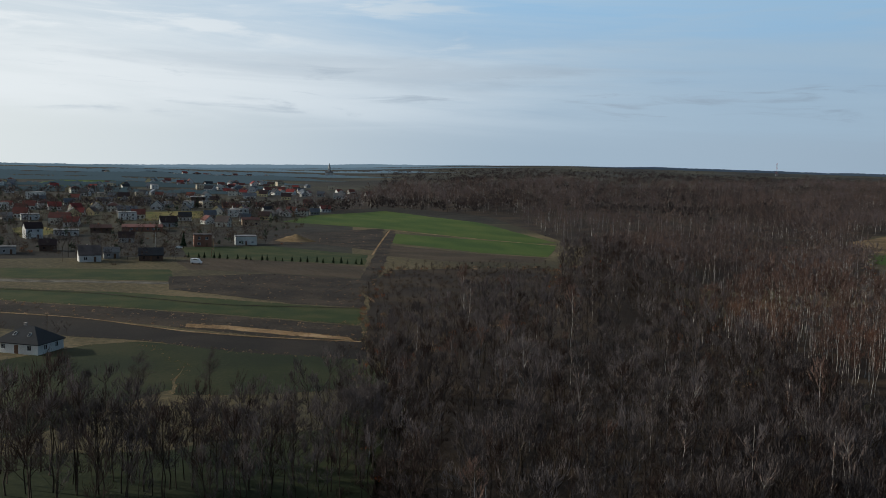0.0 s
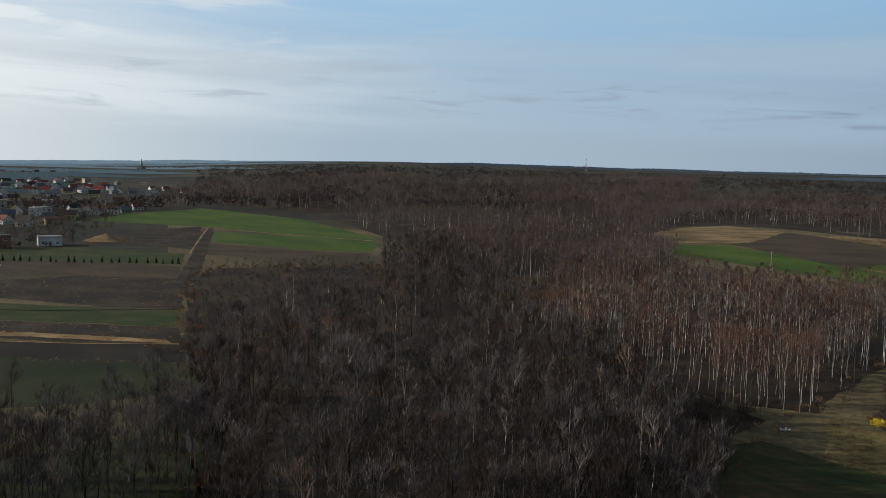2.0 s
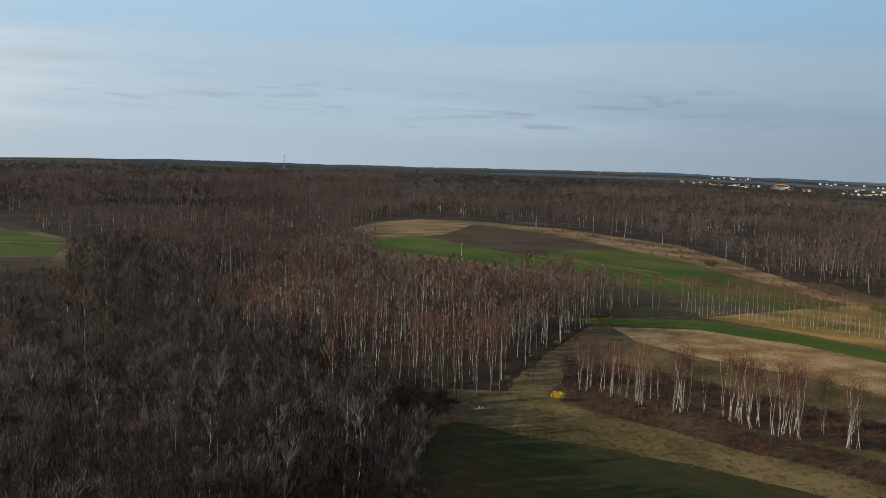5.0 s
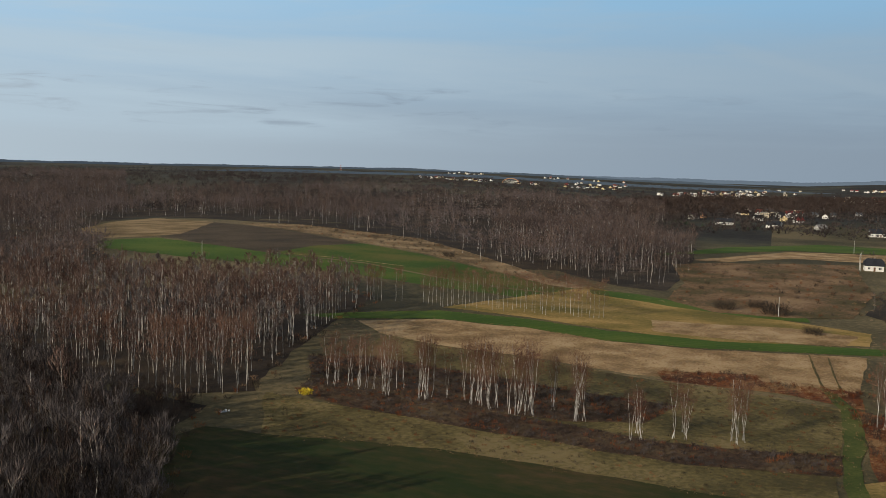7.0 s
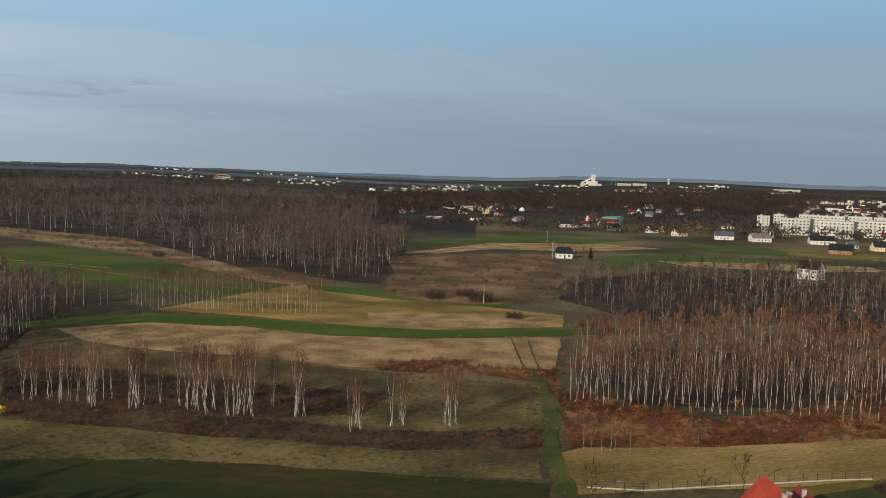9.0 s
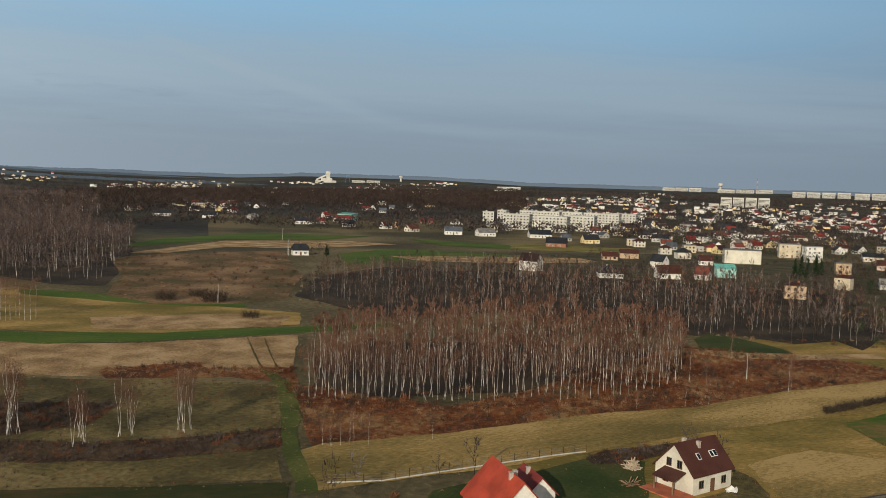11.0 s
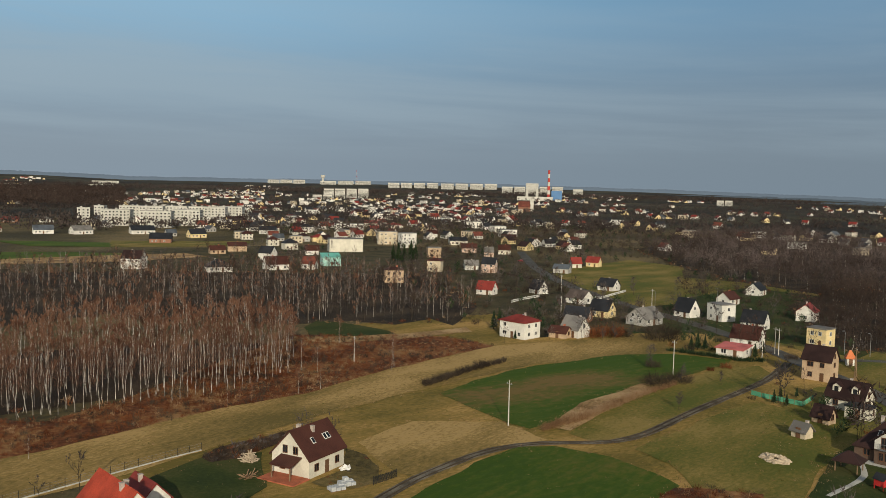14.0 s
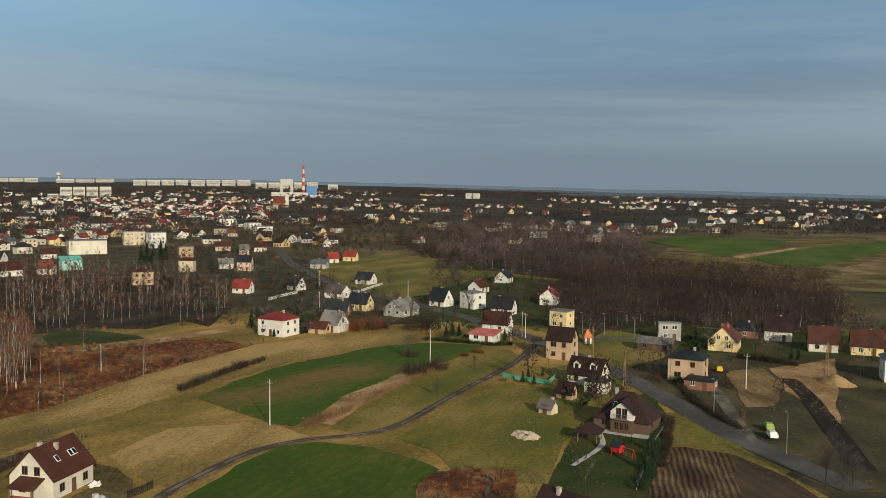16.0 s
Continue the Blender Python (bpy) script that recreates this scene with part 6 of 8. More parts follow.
# undergrowth along the edges of the woods
EDGE_BUSH = [[(bush_tris(580 + i, 2.0, 1.7, 30, 0.12), "grey_bush")] for i in range(3)] + [[(bush_tris(584, 1.3, 1.4, 26, 0.11), "straw_blade")], [(bush_tris(585, 1.6, 1.5, 28, 0.11), "rust_twig")]]
ex, ey = [], []
erng = np.random.default_rng(31)
for poly in (NEAR_WOOD, YOUNG_WOOD, BIRCH_WOOD, BIRCH_STAND, ALDER_BELT, EAST_WOOD, SCRUB_CORNER, EAST_BELT, MID_WOOD):
    for (x0, y0), (x1, y1) in zip(poly, poly[1:] + poly[:1]):
        n = int(math.hypot(x1 - x0, y1 - y0) / 2.2)
        u = erng.uniform(0, 1, n)
        ex.append(x0 + (x1 - x0) * u + erng.normal(0, 3.2, n))
        ey.append(y0 + (y1 - y0) * u + erng.normal(0, 3.2, n))
ex, ey = np.concatenate(ex), np.concatenate(ey)
ok = clear_of(ex, ey) & (np.hypot(ex, ey) < 700)
stuff("undergrowth", "low leafless bushes and dry grass along wood edges", "shrubs", spread(EDGE_BUSH, ex[ok], ey[ok], 1.0, 32, 0.4))

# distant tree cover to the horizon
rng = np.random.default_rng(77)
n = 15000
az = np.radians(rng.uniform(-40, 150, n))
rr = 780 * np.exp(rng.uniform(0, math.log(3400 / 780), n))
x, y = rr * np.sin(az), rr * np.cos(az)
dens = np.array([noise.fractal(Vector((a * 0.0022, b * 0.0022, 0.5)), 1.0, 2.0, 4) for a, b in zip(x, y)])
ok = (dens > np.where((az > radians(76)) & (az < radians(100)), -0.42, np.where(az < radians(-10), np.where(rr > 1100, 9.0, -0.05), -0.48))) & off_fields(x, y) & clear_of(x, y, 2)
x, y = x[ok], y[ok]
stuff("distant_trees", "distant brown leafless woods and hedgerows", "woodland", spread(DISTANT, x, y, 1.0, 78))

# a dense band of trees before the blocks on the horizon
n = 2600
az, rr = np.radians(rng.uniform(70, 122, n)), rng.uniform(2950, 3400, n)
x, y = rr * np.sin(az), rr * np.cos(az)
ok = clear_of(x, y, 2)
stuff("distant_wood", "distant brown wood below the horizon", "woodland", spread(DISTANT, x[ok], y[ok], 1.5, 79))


# ---- single trees and shrubs ----
mat("lime_twig", [(0.07, 0.06, 0.014), (0.14, 0.12, 0.022), (0.22, 0.19, 0.04)], scales=(0.3, 1.5), bump=0, island=0.4)

def proto(name, label, category, parts):
    th = new(name)
    tagged(th, label, category)
    for n, groups in parts:
        c = new(n, soup(n, groups))
        c.parent = th
    return th


def tree_proto(kind, seed, stems):
    if kind == "birch":
        w, a, f = bare_tree(seed, 10, 1.6, 0.36, 18 // stems + 5, 560, 0.034, 2.1, 0.036 if stems == 1 else 0.027, stems=stems, sides=5, blur=1.5)
        return proto("birch_tree", "leafless birch with white %s and fine russet twigs" % ("trunk" if stems == 1 else "trunks"), "tree", (("trunk", [(w, "birch_bark")]), ("crown", [(a, "birch_limb"), (f, "birch_twig")])))
    w, a, f = bare_tree(seed, 10, 2.3, 0.2, 22, 900, 0.06, 1.0, 0.10, stems=stems, sides=6)
    return proto("bare_tree", "leafless dark-barked tree with a spreading grey-brown crown", "tree", (("trunk", [(w, "dark_bark")]), ("crown", [(a, "dark_bark"), (f, "grey_twig")])))


PROTO = {("birch", s): [tree_proto("birch", 900 + 10 * s + k, s) for k in range(3)] for s in (1, 2, 3)}
PROTO["bare"] = [tree_proto("bare", 960 + k, 1) for k in range(4)]
USED = set()
veg = random.Random(11)


def plant(th, x, y, s, wide=1.0):
    m = pose(x, y, float(terrain(x, y)), 0, 0, veg.uniform(0, 360)) @ Matrix.Diagonal((s * wide, s * wide, s, 1))
    if th.name in USED:
        return copy_thing(th, m @ Matrix.Diagonal((1 / th.scale[0], 1 / th.scale[1], 1 / th.scale[2], 1)))
    USED.add(th.name)
    th.matrix_basis = m
    return th


def birch(x, y, h, stems):
    return plant(veg.choice(PROTO[("birch", stems)]), x, y, min(h, 15.5) / 10, veg.uniform(0.9, 1.2))


def bare(x, y, h):
    return plant(veg.choice(PROTO["bare"]), x, y, h / 10, veg.uniform(0.85, 1.1))


def conifer_tris(seed):
    rng = np.random.default_rng(seed)
    n = 420
    u = rng.uniform(0.04, 1, n) ** 0.8
    a = rng.uniform(0, 6.28, n)
    q = (1 - u) * 0.20 + 0.012
    z0 = 0.06 + 0.90 * u
    base = np.stack([np.cos(a) * q * 0.15, np.sin(a) * q * 0.15, z0], -1)
    way = unit(np.stack([np.cos(a), np.sin(a), rng.uniform(-0.45, 0.15, n)], -1))
    return slivers(rng, base, way, q * rng.uniform(0.75, 1.2, n), np.full(n, 0.055))


CONIFERS = []
for k in range(3):
    trunk = tube(np.array([(0, 0, -0.03), (0, 0, 0.5), (0, 0, 0.97)]), np.array([0.02, 0.013, 0.003]), 5)
    CONIFERS.append(proto("conifer", "dark green spruce with drooping boughs", "tree", (("trunk", [(trunk, "dark_bark")]), ("crown", [(conifer_tris(40 + k), "needles")]))))
SHRUBS = {}
for key, m, n in (("rust", "rust_twig", 420), ("grey", "grey_bush", 440), ("yellow", "blossom", 420), ("lime", "lime_twig", 420)):
    lb = {"rust": "rust-red leafless shrub in grass", "grey": "grey-brown leafless shrub in grass", "yellow": "forsythia bush in full yellow blossom", "lime": "yellow-green budding willow shrub in a thicket"}[key]
    SHRUBS[key] = []
    for k in range(2):
        s = tagged(new("shrub", soup("shrub", [(bush_tris(60 + k, 1.0, 1.0, n, 0.017) if key != "yellow" else crown_tris(60 + k, 1.0, 0.62, n, 0.16, 0.5), m)])), lb, "shrub")
        SHRUBS[key].append(s)


def conifer(x, y, h):
    return plant(veg.choice(CONIFERS), x, y, h, 1.15)


def shrub(x, y, h, kind):
    return plant(veg.choice(SHRUBS[kind]), x, y, h, veg.uniform(1.0, 1.3))


def yellow_bush(x, y, h):
    return plant(veg.choice(SHRUBS["yellow"]), x, y, h, 1.1)


# ---- poles, lamps, fences, vehicles, yard things ----
mat("pole", tones((0.50, 0.48, 0.44), 0.12), scales=(0.6, 4), bump=0.1)
mat("car_white", tones((0.72, 0.72, 0.70), 0.04), bump=0, rough=0.3, spec=0.5)
mat("car_lime", tones((0.26, 0.36, 0.08), 0.05), bump=0, rough=0.3, spec=0.5)
mat("car_yellow", tones((0.62, 0.38, 0.03), 0.05), bump=0, rough=0.35, spec=0.5)
mat("car_red", tones((0.22, 0.03, 0.04), 0.05), bump=0, rough=0.3, spec=0.5)
mat("car_grey", tones((0.20, 0.21, 0.22), 0.05), bump=0, rough=0.3, spec=0.5)
mat("rubber", tones((0.02, 0.02, 0.02), 0.1), bump=0)
mat("block_grey", tones((0.42, 0.44, 0.46), 0.15), scales=(1, 5), bump=0.3)
mat("rubble", tones((0.38, 0.31, 0.23), 0.3), scales=(0.8, 3), bump=0.4, island=0.4)
mat("blue_clad", tones((0.10, 0.20, 0.38), 0.15), scales=(0.02, 0.2), bump=0)
mat("chimney_red", tones((0.42, 0.06, 0.05), 0.1), bump=0)


def at(x, y, turn=0):
    return pose(x, y, float(terrain(x, y)), 0, 0, turn)


def tube_mesh(name, path, radii, sides, material):
    return soup(name, [(tube(np.array(path, float), np.array(radii, float), sides), material)])


def power_pole(x, y, h):
    th = tagged(new("power_pole"), "pale concrete power pole with a short crossarm", "power pole")
    th.matrix_basis = at(x, y, 30)
    k = h / 9.2
    shared("shaft", tube_mesh("shaft", [(0, 0, -0.5), (0, 0, h)], [0.14, 0.08], 8, "pole"), th, Matrix.Identity(4))
    arm = part("crossarm", *box(-0.75, 0.75, -0.05, 0.05, h - 0.75 * k, h - 0.63 * k), "metal", th, "steel crossarm")
    for px in (-0.65, 0, 0.65):
        shared("insulator", tube_mesh("insulator", [(px, 0, h - 0.63 * k), (px, 0, h - 0.38 * k)], [0.05, 0.03], 6, "pole"), arm, Matrix.Identity(4))
    return th


def twin_pole(x, y, h):
    th = tagged(new("power_pole"), "weathered A-shaped twin wooden power pole", "power pole")
    th.matrix_basis = at(x, y, -20)
    for s in (-1, 1):
        shared("leg", tube_mesh("leg", [(s * 0.95, 0, -0.4), (s * 0.12, 0, h)], [0.14, 0.09], 7, "wood"), th, Matrix.Identity(4))
    part("brace", *box(-0.6, 0.6, -0.05, 0.05, h * 0.42, h * 0.42 + 0.14), "wood", th)
    part("crossarm", *box(-0.9, 0.9, -0.06, 0.06, h - 0.6, h - 0.48), "metal", th)
    return th


def street_lamp(x, y, h):
    th = tagged(new("street_lamp"), "grey street lamp with a curved arm", "street lamp")
    th.matrix_basis = at(x, y, 120)
    shared("pole", tube_mesh("pole", [(0, 0, -0.3), (0, 0, h * 0.9), (0.3, 0, h), (1.2, 0, h + 0.15)], [0.09, 0.055, 0.04, 0.035], 7, "metal"), th, Matrix.Identity(4))
    part("lamp_head", *box(1.0, 1.7, -0.14, 0.14, h + 0.08, h + 0.22), "metal", th, "flat grey lamp head")
    return th


def vehicle(x, y, heading, colour, label, kind):
    """A car or van of bevelled body, glasshouse, windows and four wheels."""
    th = tagged(new("car" if kind == "car" else "van"), label, kind)
    th.matrix_basis = at(x, y, heading) @ Matrix.Translation((0, 0, 0.2))
    l, w = (3.4, 1.5) if kind == "car" else (4.8, 1.95)
    top = 1.36 if kind == "car" else 2.3
    if kind == "car":
        side = [(-l / 2, 0.35), (-l / 2 + 0.05, 0.85), (-l / 2 + 0.35, 0.95), (-l * 0.28, top), (l * 0.14, top), (l * 0.30, 0.98), (l / 2 - 0.1, 0.82), (l / 2, 0.5), (l / 2 - 0.05, 0.3)]
    else:
        side = [(-l / 2, 0.35), (-l / 2, top - 0.1), (-l / 2 + 0.15, top), (l * 0.2, top), (l * 0.36, 1.25), (l / 2 - 0.1, 1.05), (l / 2, 0.7), (l / 2 - 0.05, 0.3)]
    n = len(side)
    v, f = [], []
    for sgn, inset in ((-1, 0.0), (1, 0.0)):
        v += [(px, sgn * (w / 2 - (0.14 if pz > 1.0 else 0.0)), pz) for px, pz in side]
    f = [tuple(range(n)), tuple(range(2 * n - 1, n - 1, -1))] + [(i, i + n, (i + 1) % n + n, (i + 1) % n) for i in range(n)]
    body = part("body", v, f, colour, th)
    mod = body.modifiers.new("bevel", "BEVEL")
    mod.width, mod.segments = 0.06, 2
    for sgn in (-1, 1):
        yy = sgn * (w / 2 - 0.12)
        part("side_window", *box(-l * 0.24, l * 0.10, min(yy, yy + sgn * 0.05), max(yy, yy + sgn * 0.05), top - 0.42, top - 0.1), "glass", th)
    part("windscreen", [(l * 0.15, -w * 0.36, top - 0.02), (l * 0.15, w * 0.36, top - 0.02), (l * 0.31, w * 0.4, 1.02), (l * 0.31, -w * 0.4, 1.02), (l * 0.16, -w * 0.36, top + 0.02), (l * 0.16, w * 0.36, top + 0.02), (l * 0.32, w * 0.4, 1.06), (l * 0.32, -w * 0.4, 1.06)],
         [(0, 1, 2, 3), (7, 6, 5, 4), (0, 4, 5, 1), (1, 5, 6, 2), (2, 6, 7, 3), (3, 7, 4, 0)], "glass", th)
    for px in (-l * 0.31, l * 0.31):
        for sgn in (-1, 1):
            yy = sgn * (w / 2 - 0.1)
            shared("wheel", tube_mesh("wheel", [(px, yy - 0.11, 0.32), (px, yy - 0.10, 0.32), (px, yy + 0.10, 0.32), (px, yy + 0.11, 0.32)], [0.02, 0.32, 0.32, 0.02], 14, "rubber"), th, Matrix.Identity(4))
    return th


BLOCK = mesh_of("block", *box(-0.58, 0.58, -0.26, 0.26, 0, 0.235), ["block_grey"])


def pallet_stack(x, y):
    th = tagged(new("pallet_stack"), "stack of grey building blocks wrapped on pallets", "building blocks")
    th.matrix_basis = at(x, y, 25) @ Matrix.Translation((0, 0, 0.05)) @ Matrix.Scale(0.66, 4)
    rng = random.Random(int(x * 10))
    for i in range(2):
        for j in range(3):
            h = rng.choice((0.9, 1.1, 1.8))
            ox, oy = i * 1.35 - 0.7, j * 1.3 - 1.3
            v, f = box(ox - 0.6, ox + 0.6, oy - 0.55, oy + 0.55, 0, 0.14)
            part("pallet", v, f, "wood", th)
            nz = int(h / 0.25)
            for k in range(nz):
                for q in (-0.3, 0.3):
                    shared("block", BLOCK, th, pose(ox, oy + q, 0.15 + k * 0.25))
    return th


def pile(name, label, category, x, y, n, size, spread_r, height, material):
    """A heap of tumbled pieces."""
    rng = random.Random(int(x * 3 + y))
    th = tagged(new(name), label, category)
    th.matrix_basis = at(x, y)
    v, f = [], []
    for k in range(n):
        a, q = rng.uniform(0, 6.28), math.sqrt(rng.random())
        m = Matrix.Translation((math.cos(a) * q * spread_r, math.sin(a) * q * spread_r * 0.7, max(0.1, (1 - q) * height * rng.uniform(0.5, 1)))) @ Euler((rng.uniform(-0.7, 0.7), rng.uniform(-0.7, 0.7), rng.uniform(0, 3.1))).to_matrix().to_4x4()
        s = [q * rng.uniform(0.5, 1.3) for q in size]
        bv, bf = box(-s[0], s[0], -s[1], s[1], -s[2], s[2])
        part("piece", bv, bf, material, th, "", m)
    return th


def plank_pile(x, y):
    return pile("plank_pile", "low pile of grey weathered planks on grass", "timber", x, y, 22, (1.6, 0.1, 0.04), 0.8, 0.5, "wood")


def rubbish_heap(x, y):
    return pile("timber_heap", "tangled heap of pale boards and poles on grass", "timber", x, y, 60, (1.2, 0.09, 0.06), 1.6, 1.5, "rubble")


def rubble(x, y):
    return pile("rubble_heap", "heap of pale broken stones on a meadow", "rubble", x, y, 160, (0.32, 0.24, 0.18), 3.2, 0.9, "rubble")


def sheet_pile(x, y):
    return pile("board_pile", "small stack of white insulation boards", "boards", x, y, 14, (0.7, 0.45, 0.06), 0.7, 0.5, "car_white")


def dump(x, y):
    return pile("debris", "scattered white debris at a field edge", "debris", x, y, 12, (0.22, 0.16, 0.06), 1.2, 0.2, "block_grey")


def heap(x, y, r, h, label, material):
    u = np.linspace(0, 1, 9)
    v, f, nseg = [(0, 0, h)], [], 22
    for k in range(1, 9):
        for j in range(nseg):
            a = j * 2 * math.pi / nseg
            q = u[k] * r * (1 + 0.18 * noise.noise(Vector((math.cos(a) * 2, math.sin(a) * 2, x))))
            z = h * (1 - u[k]) ** 1.1 * (1 + 0.25 * noise.noise(Vector((math.cos(a) * q, math.sin(a) * q, y)))) - 0.15 * (k == 8)
            v.append((math.cos(a) * q * 1.5, math.sin(a) * q, z))
    for j in range(nseg):
        f.append((0, 1 + j, 1 + (j + 1) % nseg))
        for k in range(7):
            a, b = 1 + k * nseg, 1 + (k + 1) * nseg
            f.append((a + j, b + j, b + (j + 1) % nseg, a + (j + 1) % nseg))
    ob = tagged(new("soil_mound", mesh_of("soil_mound", v, f, [material], smooth=True)), label, "soil heap")
    ob.matrix_basis = at(x, y, 10)
    return ob


def mound(x, y):
    return heap(x, y, 8, 4.0, "brown heap of dug soil beside a new house", "stubble")


def mound2(x, y):
    return heap(x, y, 3.6, 2.4, "sandy heap on a building plot", "straw")


def garden_path(way):
    return road("garden_path", "concrete", "pale winding garden path of concrete slabs", 1.0, way)


def playhouse(x, y):
    th = tagged(new("playhouse"), "red wooden playhouse with a dark roof and swing frame", "playhouse")
    th.matrix_basis = at(x, y, 200) @ Matrix.Scale(0.8, 4)
    v, f = box(-1.1, 1.1, -1.0, 1.0, 0.9, 2.4)
    part("cabin", v, f, "red_paint", th, "red boarded cabin")
    v, f = roof_shell("gable", 2.2, 2.0, 2.4, 0.9, 0.25, 0.1)
    part("roof", v, f, "roof_black", th)
    for px in (-1.0, 1.0):
        for py in (-0.9, 0.9):
            part("leg", *box(px - 0.06, px + 0.06, py - 0.06, py + 0.06, -0.1, 0.95), "red_paint", th)
    part("beam", *box(1.0, 4.2, -0.06, 0.06, 2.1, 2.22), "red_paint", th)
    for s in (-1, 1):
        shared("strut", tube_mesh("strut", [(4.3, s * 0.9, -0.1), (4.1, 0, 2.2)], [0.05, 0.05], 6, "red_paint"), th, Matrix.Identity(4))
    for px in (2.2, 3.2):
        part("swing_seat", *box(px - 0.25, px + 0.25, -0.12, 0.12, 0.5, 0.55), "wood", th)
        for q in (-0.22, 0.22):
            part("rope", *box(px + q - 0.012, px + q + 0.012, -0.012, 0.012, 0.55, 2.1), "wood", th)
    shared("slide", soup("slide", [(np.array([[(-1.1, -0.3, 1.0), (-1.1, 0.3, 1.0), (-3.0, 0.3, 0.1)], [(-1.1, -0.3, 1.0), (-3.0, 0.3, 0.1), (-3.0, -0.3, 0.1)], [(-1.1, -0.3, 0.94), (-3.0, 0.3, 0.04), (-1.1, 0.3, 0.94)], [(-1.1, -0.3, 0.94), (-3.0, -0.3, 0.04), (-3.0, 0.3, 0.04)]], float), "wood")]), th, Matrix.Identity(4))
    return th


def chair(x, y):
    th = tagged(new("garden_chair"), "white plastic garden chair on a terrace", "chair")
    th.matrix_basis = at(x, y, 60) @ Matrix.Translation((0, 0, 0.22))
    part("seat", *box(-0.25, 0.25, -0.25, 0.25, 0.4, 0.44), "car_white", th)
    part("backrest", *box(-0.25, 0.25, 0.22, 0.26, 0.44, 0.9), "car_white", th)
    for px in (-0.22, 0.22):
        for py in (-0.22, 0.22):
            part("leg", *box(px - 0.02, px + 0.02, py - 0.02, py + 0.02, 0, 0.4), "car_white", th)
    return th


def pavilion(x, y):
    th = tagged(new("garden_pavilion"), "open wooden garden pavilion with a dark hipped roof", "pavilion")
    th.matrix_basis = at(x, y, 40)
    part("roof", *roof_shell("hip", 4.0, 3.6, 2.2, 1.3, 0.4, 0.12), "roof_dark_brown", th)
    for px in (-1.8, 1.8):
        for py in (-1.6, 1.6):
            part("post", *box(px - 0.08, px + 0.08, py - 0.08, py + 0.08, -0.2, 2.2), "wood", th)
    part("floor", *box(-2.1, 2.1, -1.9, 1.9, -0.2, 0.1), "concrete", th)
    return th


def along(way, step):
    out = []
    for (x0, y0), (x1, y1) in zip(way, way[1:]):
        n = max(1, round(math.hypot(x1 - x0, y1 - y0) / step))
        out += [(x0 + (x1 - x0) * k / n, y0 + (y1 - y0) * k / n) for k in range(n)]
    return out + [way[-1]]


def fence(way, step, h, label, post_m, rail_m, rails, base=0.0, gap=None):
    th = tagged(new("fence"), label, "fence")
    pts = along(way, step)
    post = mesh_of("post", *box(-0.035, 0.035, -0.035, 0.035, -0.3, h), [post_m])
    for x, y in pts:
        shared("post", post, th, at(x, y))
    for (x0, y0), (x1, y1) in zip(pts, pts[1:]):
        l, a = math.hypot(x1 - x0, y1 - y0), math.degrees(math.atan2(y1 - y0, x1 - x0))
        for z0, z1 in rails:
            part("rail", *box(0.05, l - 0.05, -0.015, 0.015, z0, z1), rail_m, th, "", at(x0, y0, a))
        if base:
            part("footing", *box(0.05, l - 0.05, -0.1, 0.1, -0.3, base), "concrete", th, "pale concrete footing", at(x0, y0, a))
    return th


def wire_fence(way):
    return fence(way, 2.6, 1.5, "thin wire fence on grey posts with a concrete footing", "rubber", "metal", [(0.5, 0.52), (0.9, 0.92), (1.35, 1.37)], 0.28)


def net_fence(way):
    return fence(way, 2.2, 1.2, "fence hung with bright green netting", "wood", "green_net", [(0.08, 1.15)])


def gate_fence(way):
    return fence(way, 1.6, 1.5, "black metal gate between short posts", "rubber", "rubber", [(0.15 + 0.14 * k, 0.22 + 0.14 * k) for k in range(9)])


def white_fence(way):
    return fence(way, 2.4, 1.3, "white concrete garden fence", "frame_white", "frame_white", [(0.0, 0.5), (0.7, 1.1)])


def hedge(way, h, material):
    pts = along(way, 0.9)
    xs, ys = np.array([p[0] for p in pts]), np.array([p[1] for p in pts])
    rng = np.random.default_rng(int(abs(xs[0]) * 10))
    xs, ys = np.repeat(xs, 2) + rng.normal(0, 0.35, 2 * len(xs)), np.repeat(ys, 2) + rng.normal(0, 0.35, 2 * len(ys))
    kinds = [[(bush_tris(700 + k, h, 0.9, 60, 0.075), material)] for k in range(3)]
    lb = {"needles": "clipped dark green conifer hedge", "rust_twig": "hedge of red-brown leafless shrubs", "grey_bush": "hedge of grey-brown leafless shrubs", "straw_blade": "bank of tall dry straw-coloured grass"}[material]
    return tagged(new("hedge", soup("hedge", spread(kinds, xs, ys, 1.0, 5))), lb, "hedge")


# ---- landmarks ----
def landmark(name, label, category, x, y, turn=None):
    th = tagged(new(name), label, category)
    th.matrix_basis = at(x, y, math.degrees(math.atan2(-x, y)) if turn is None else turn)
    return th


def striped_chimney(x, y, h, w):
    th = landmark("factory_chimney", "tall red and white banded factory chimney", "chimney", x, y)
    n = 7
    for k in range(n):
        z0, z1 = h * k / n, h * (k + 1) / n
        r0, r1 = w / 2 * (1.15 - 0.5 * k / n), w / 2 * (1.15 - 0.5 * (k + 1) / n)
        shared("band", tube_mesh("band", [(0, 0, z0), (0, 0, z1)], [r0, r1], 12, "chimney_red" if k % 2 == 0 else "panel_white"), th, Matrix.Identity(4))
    return th


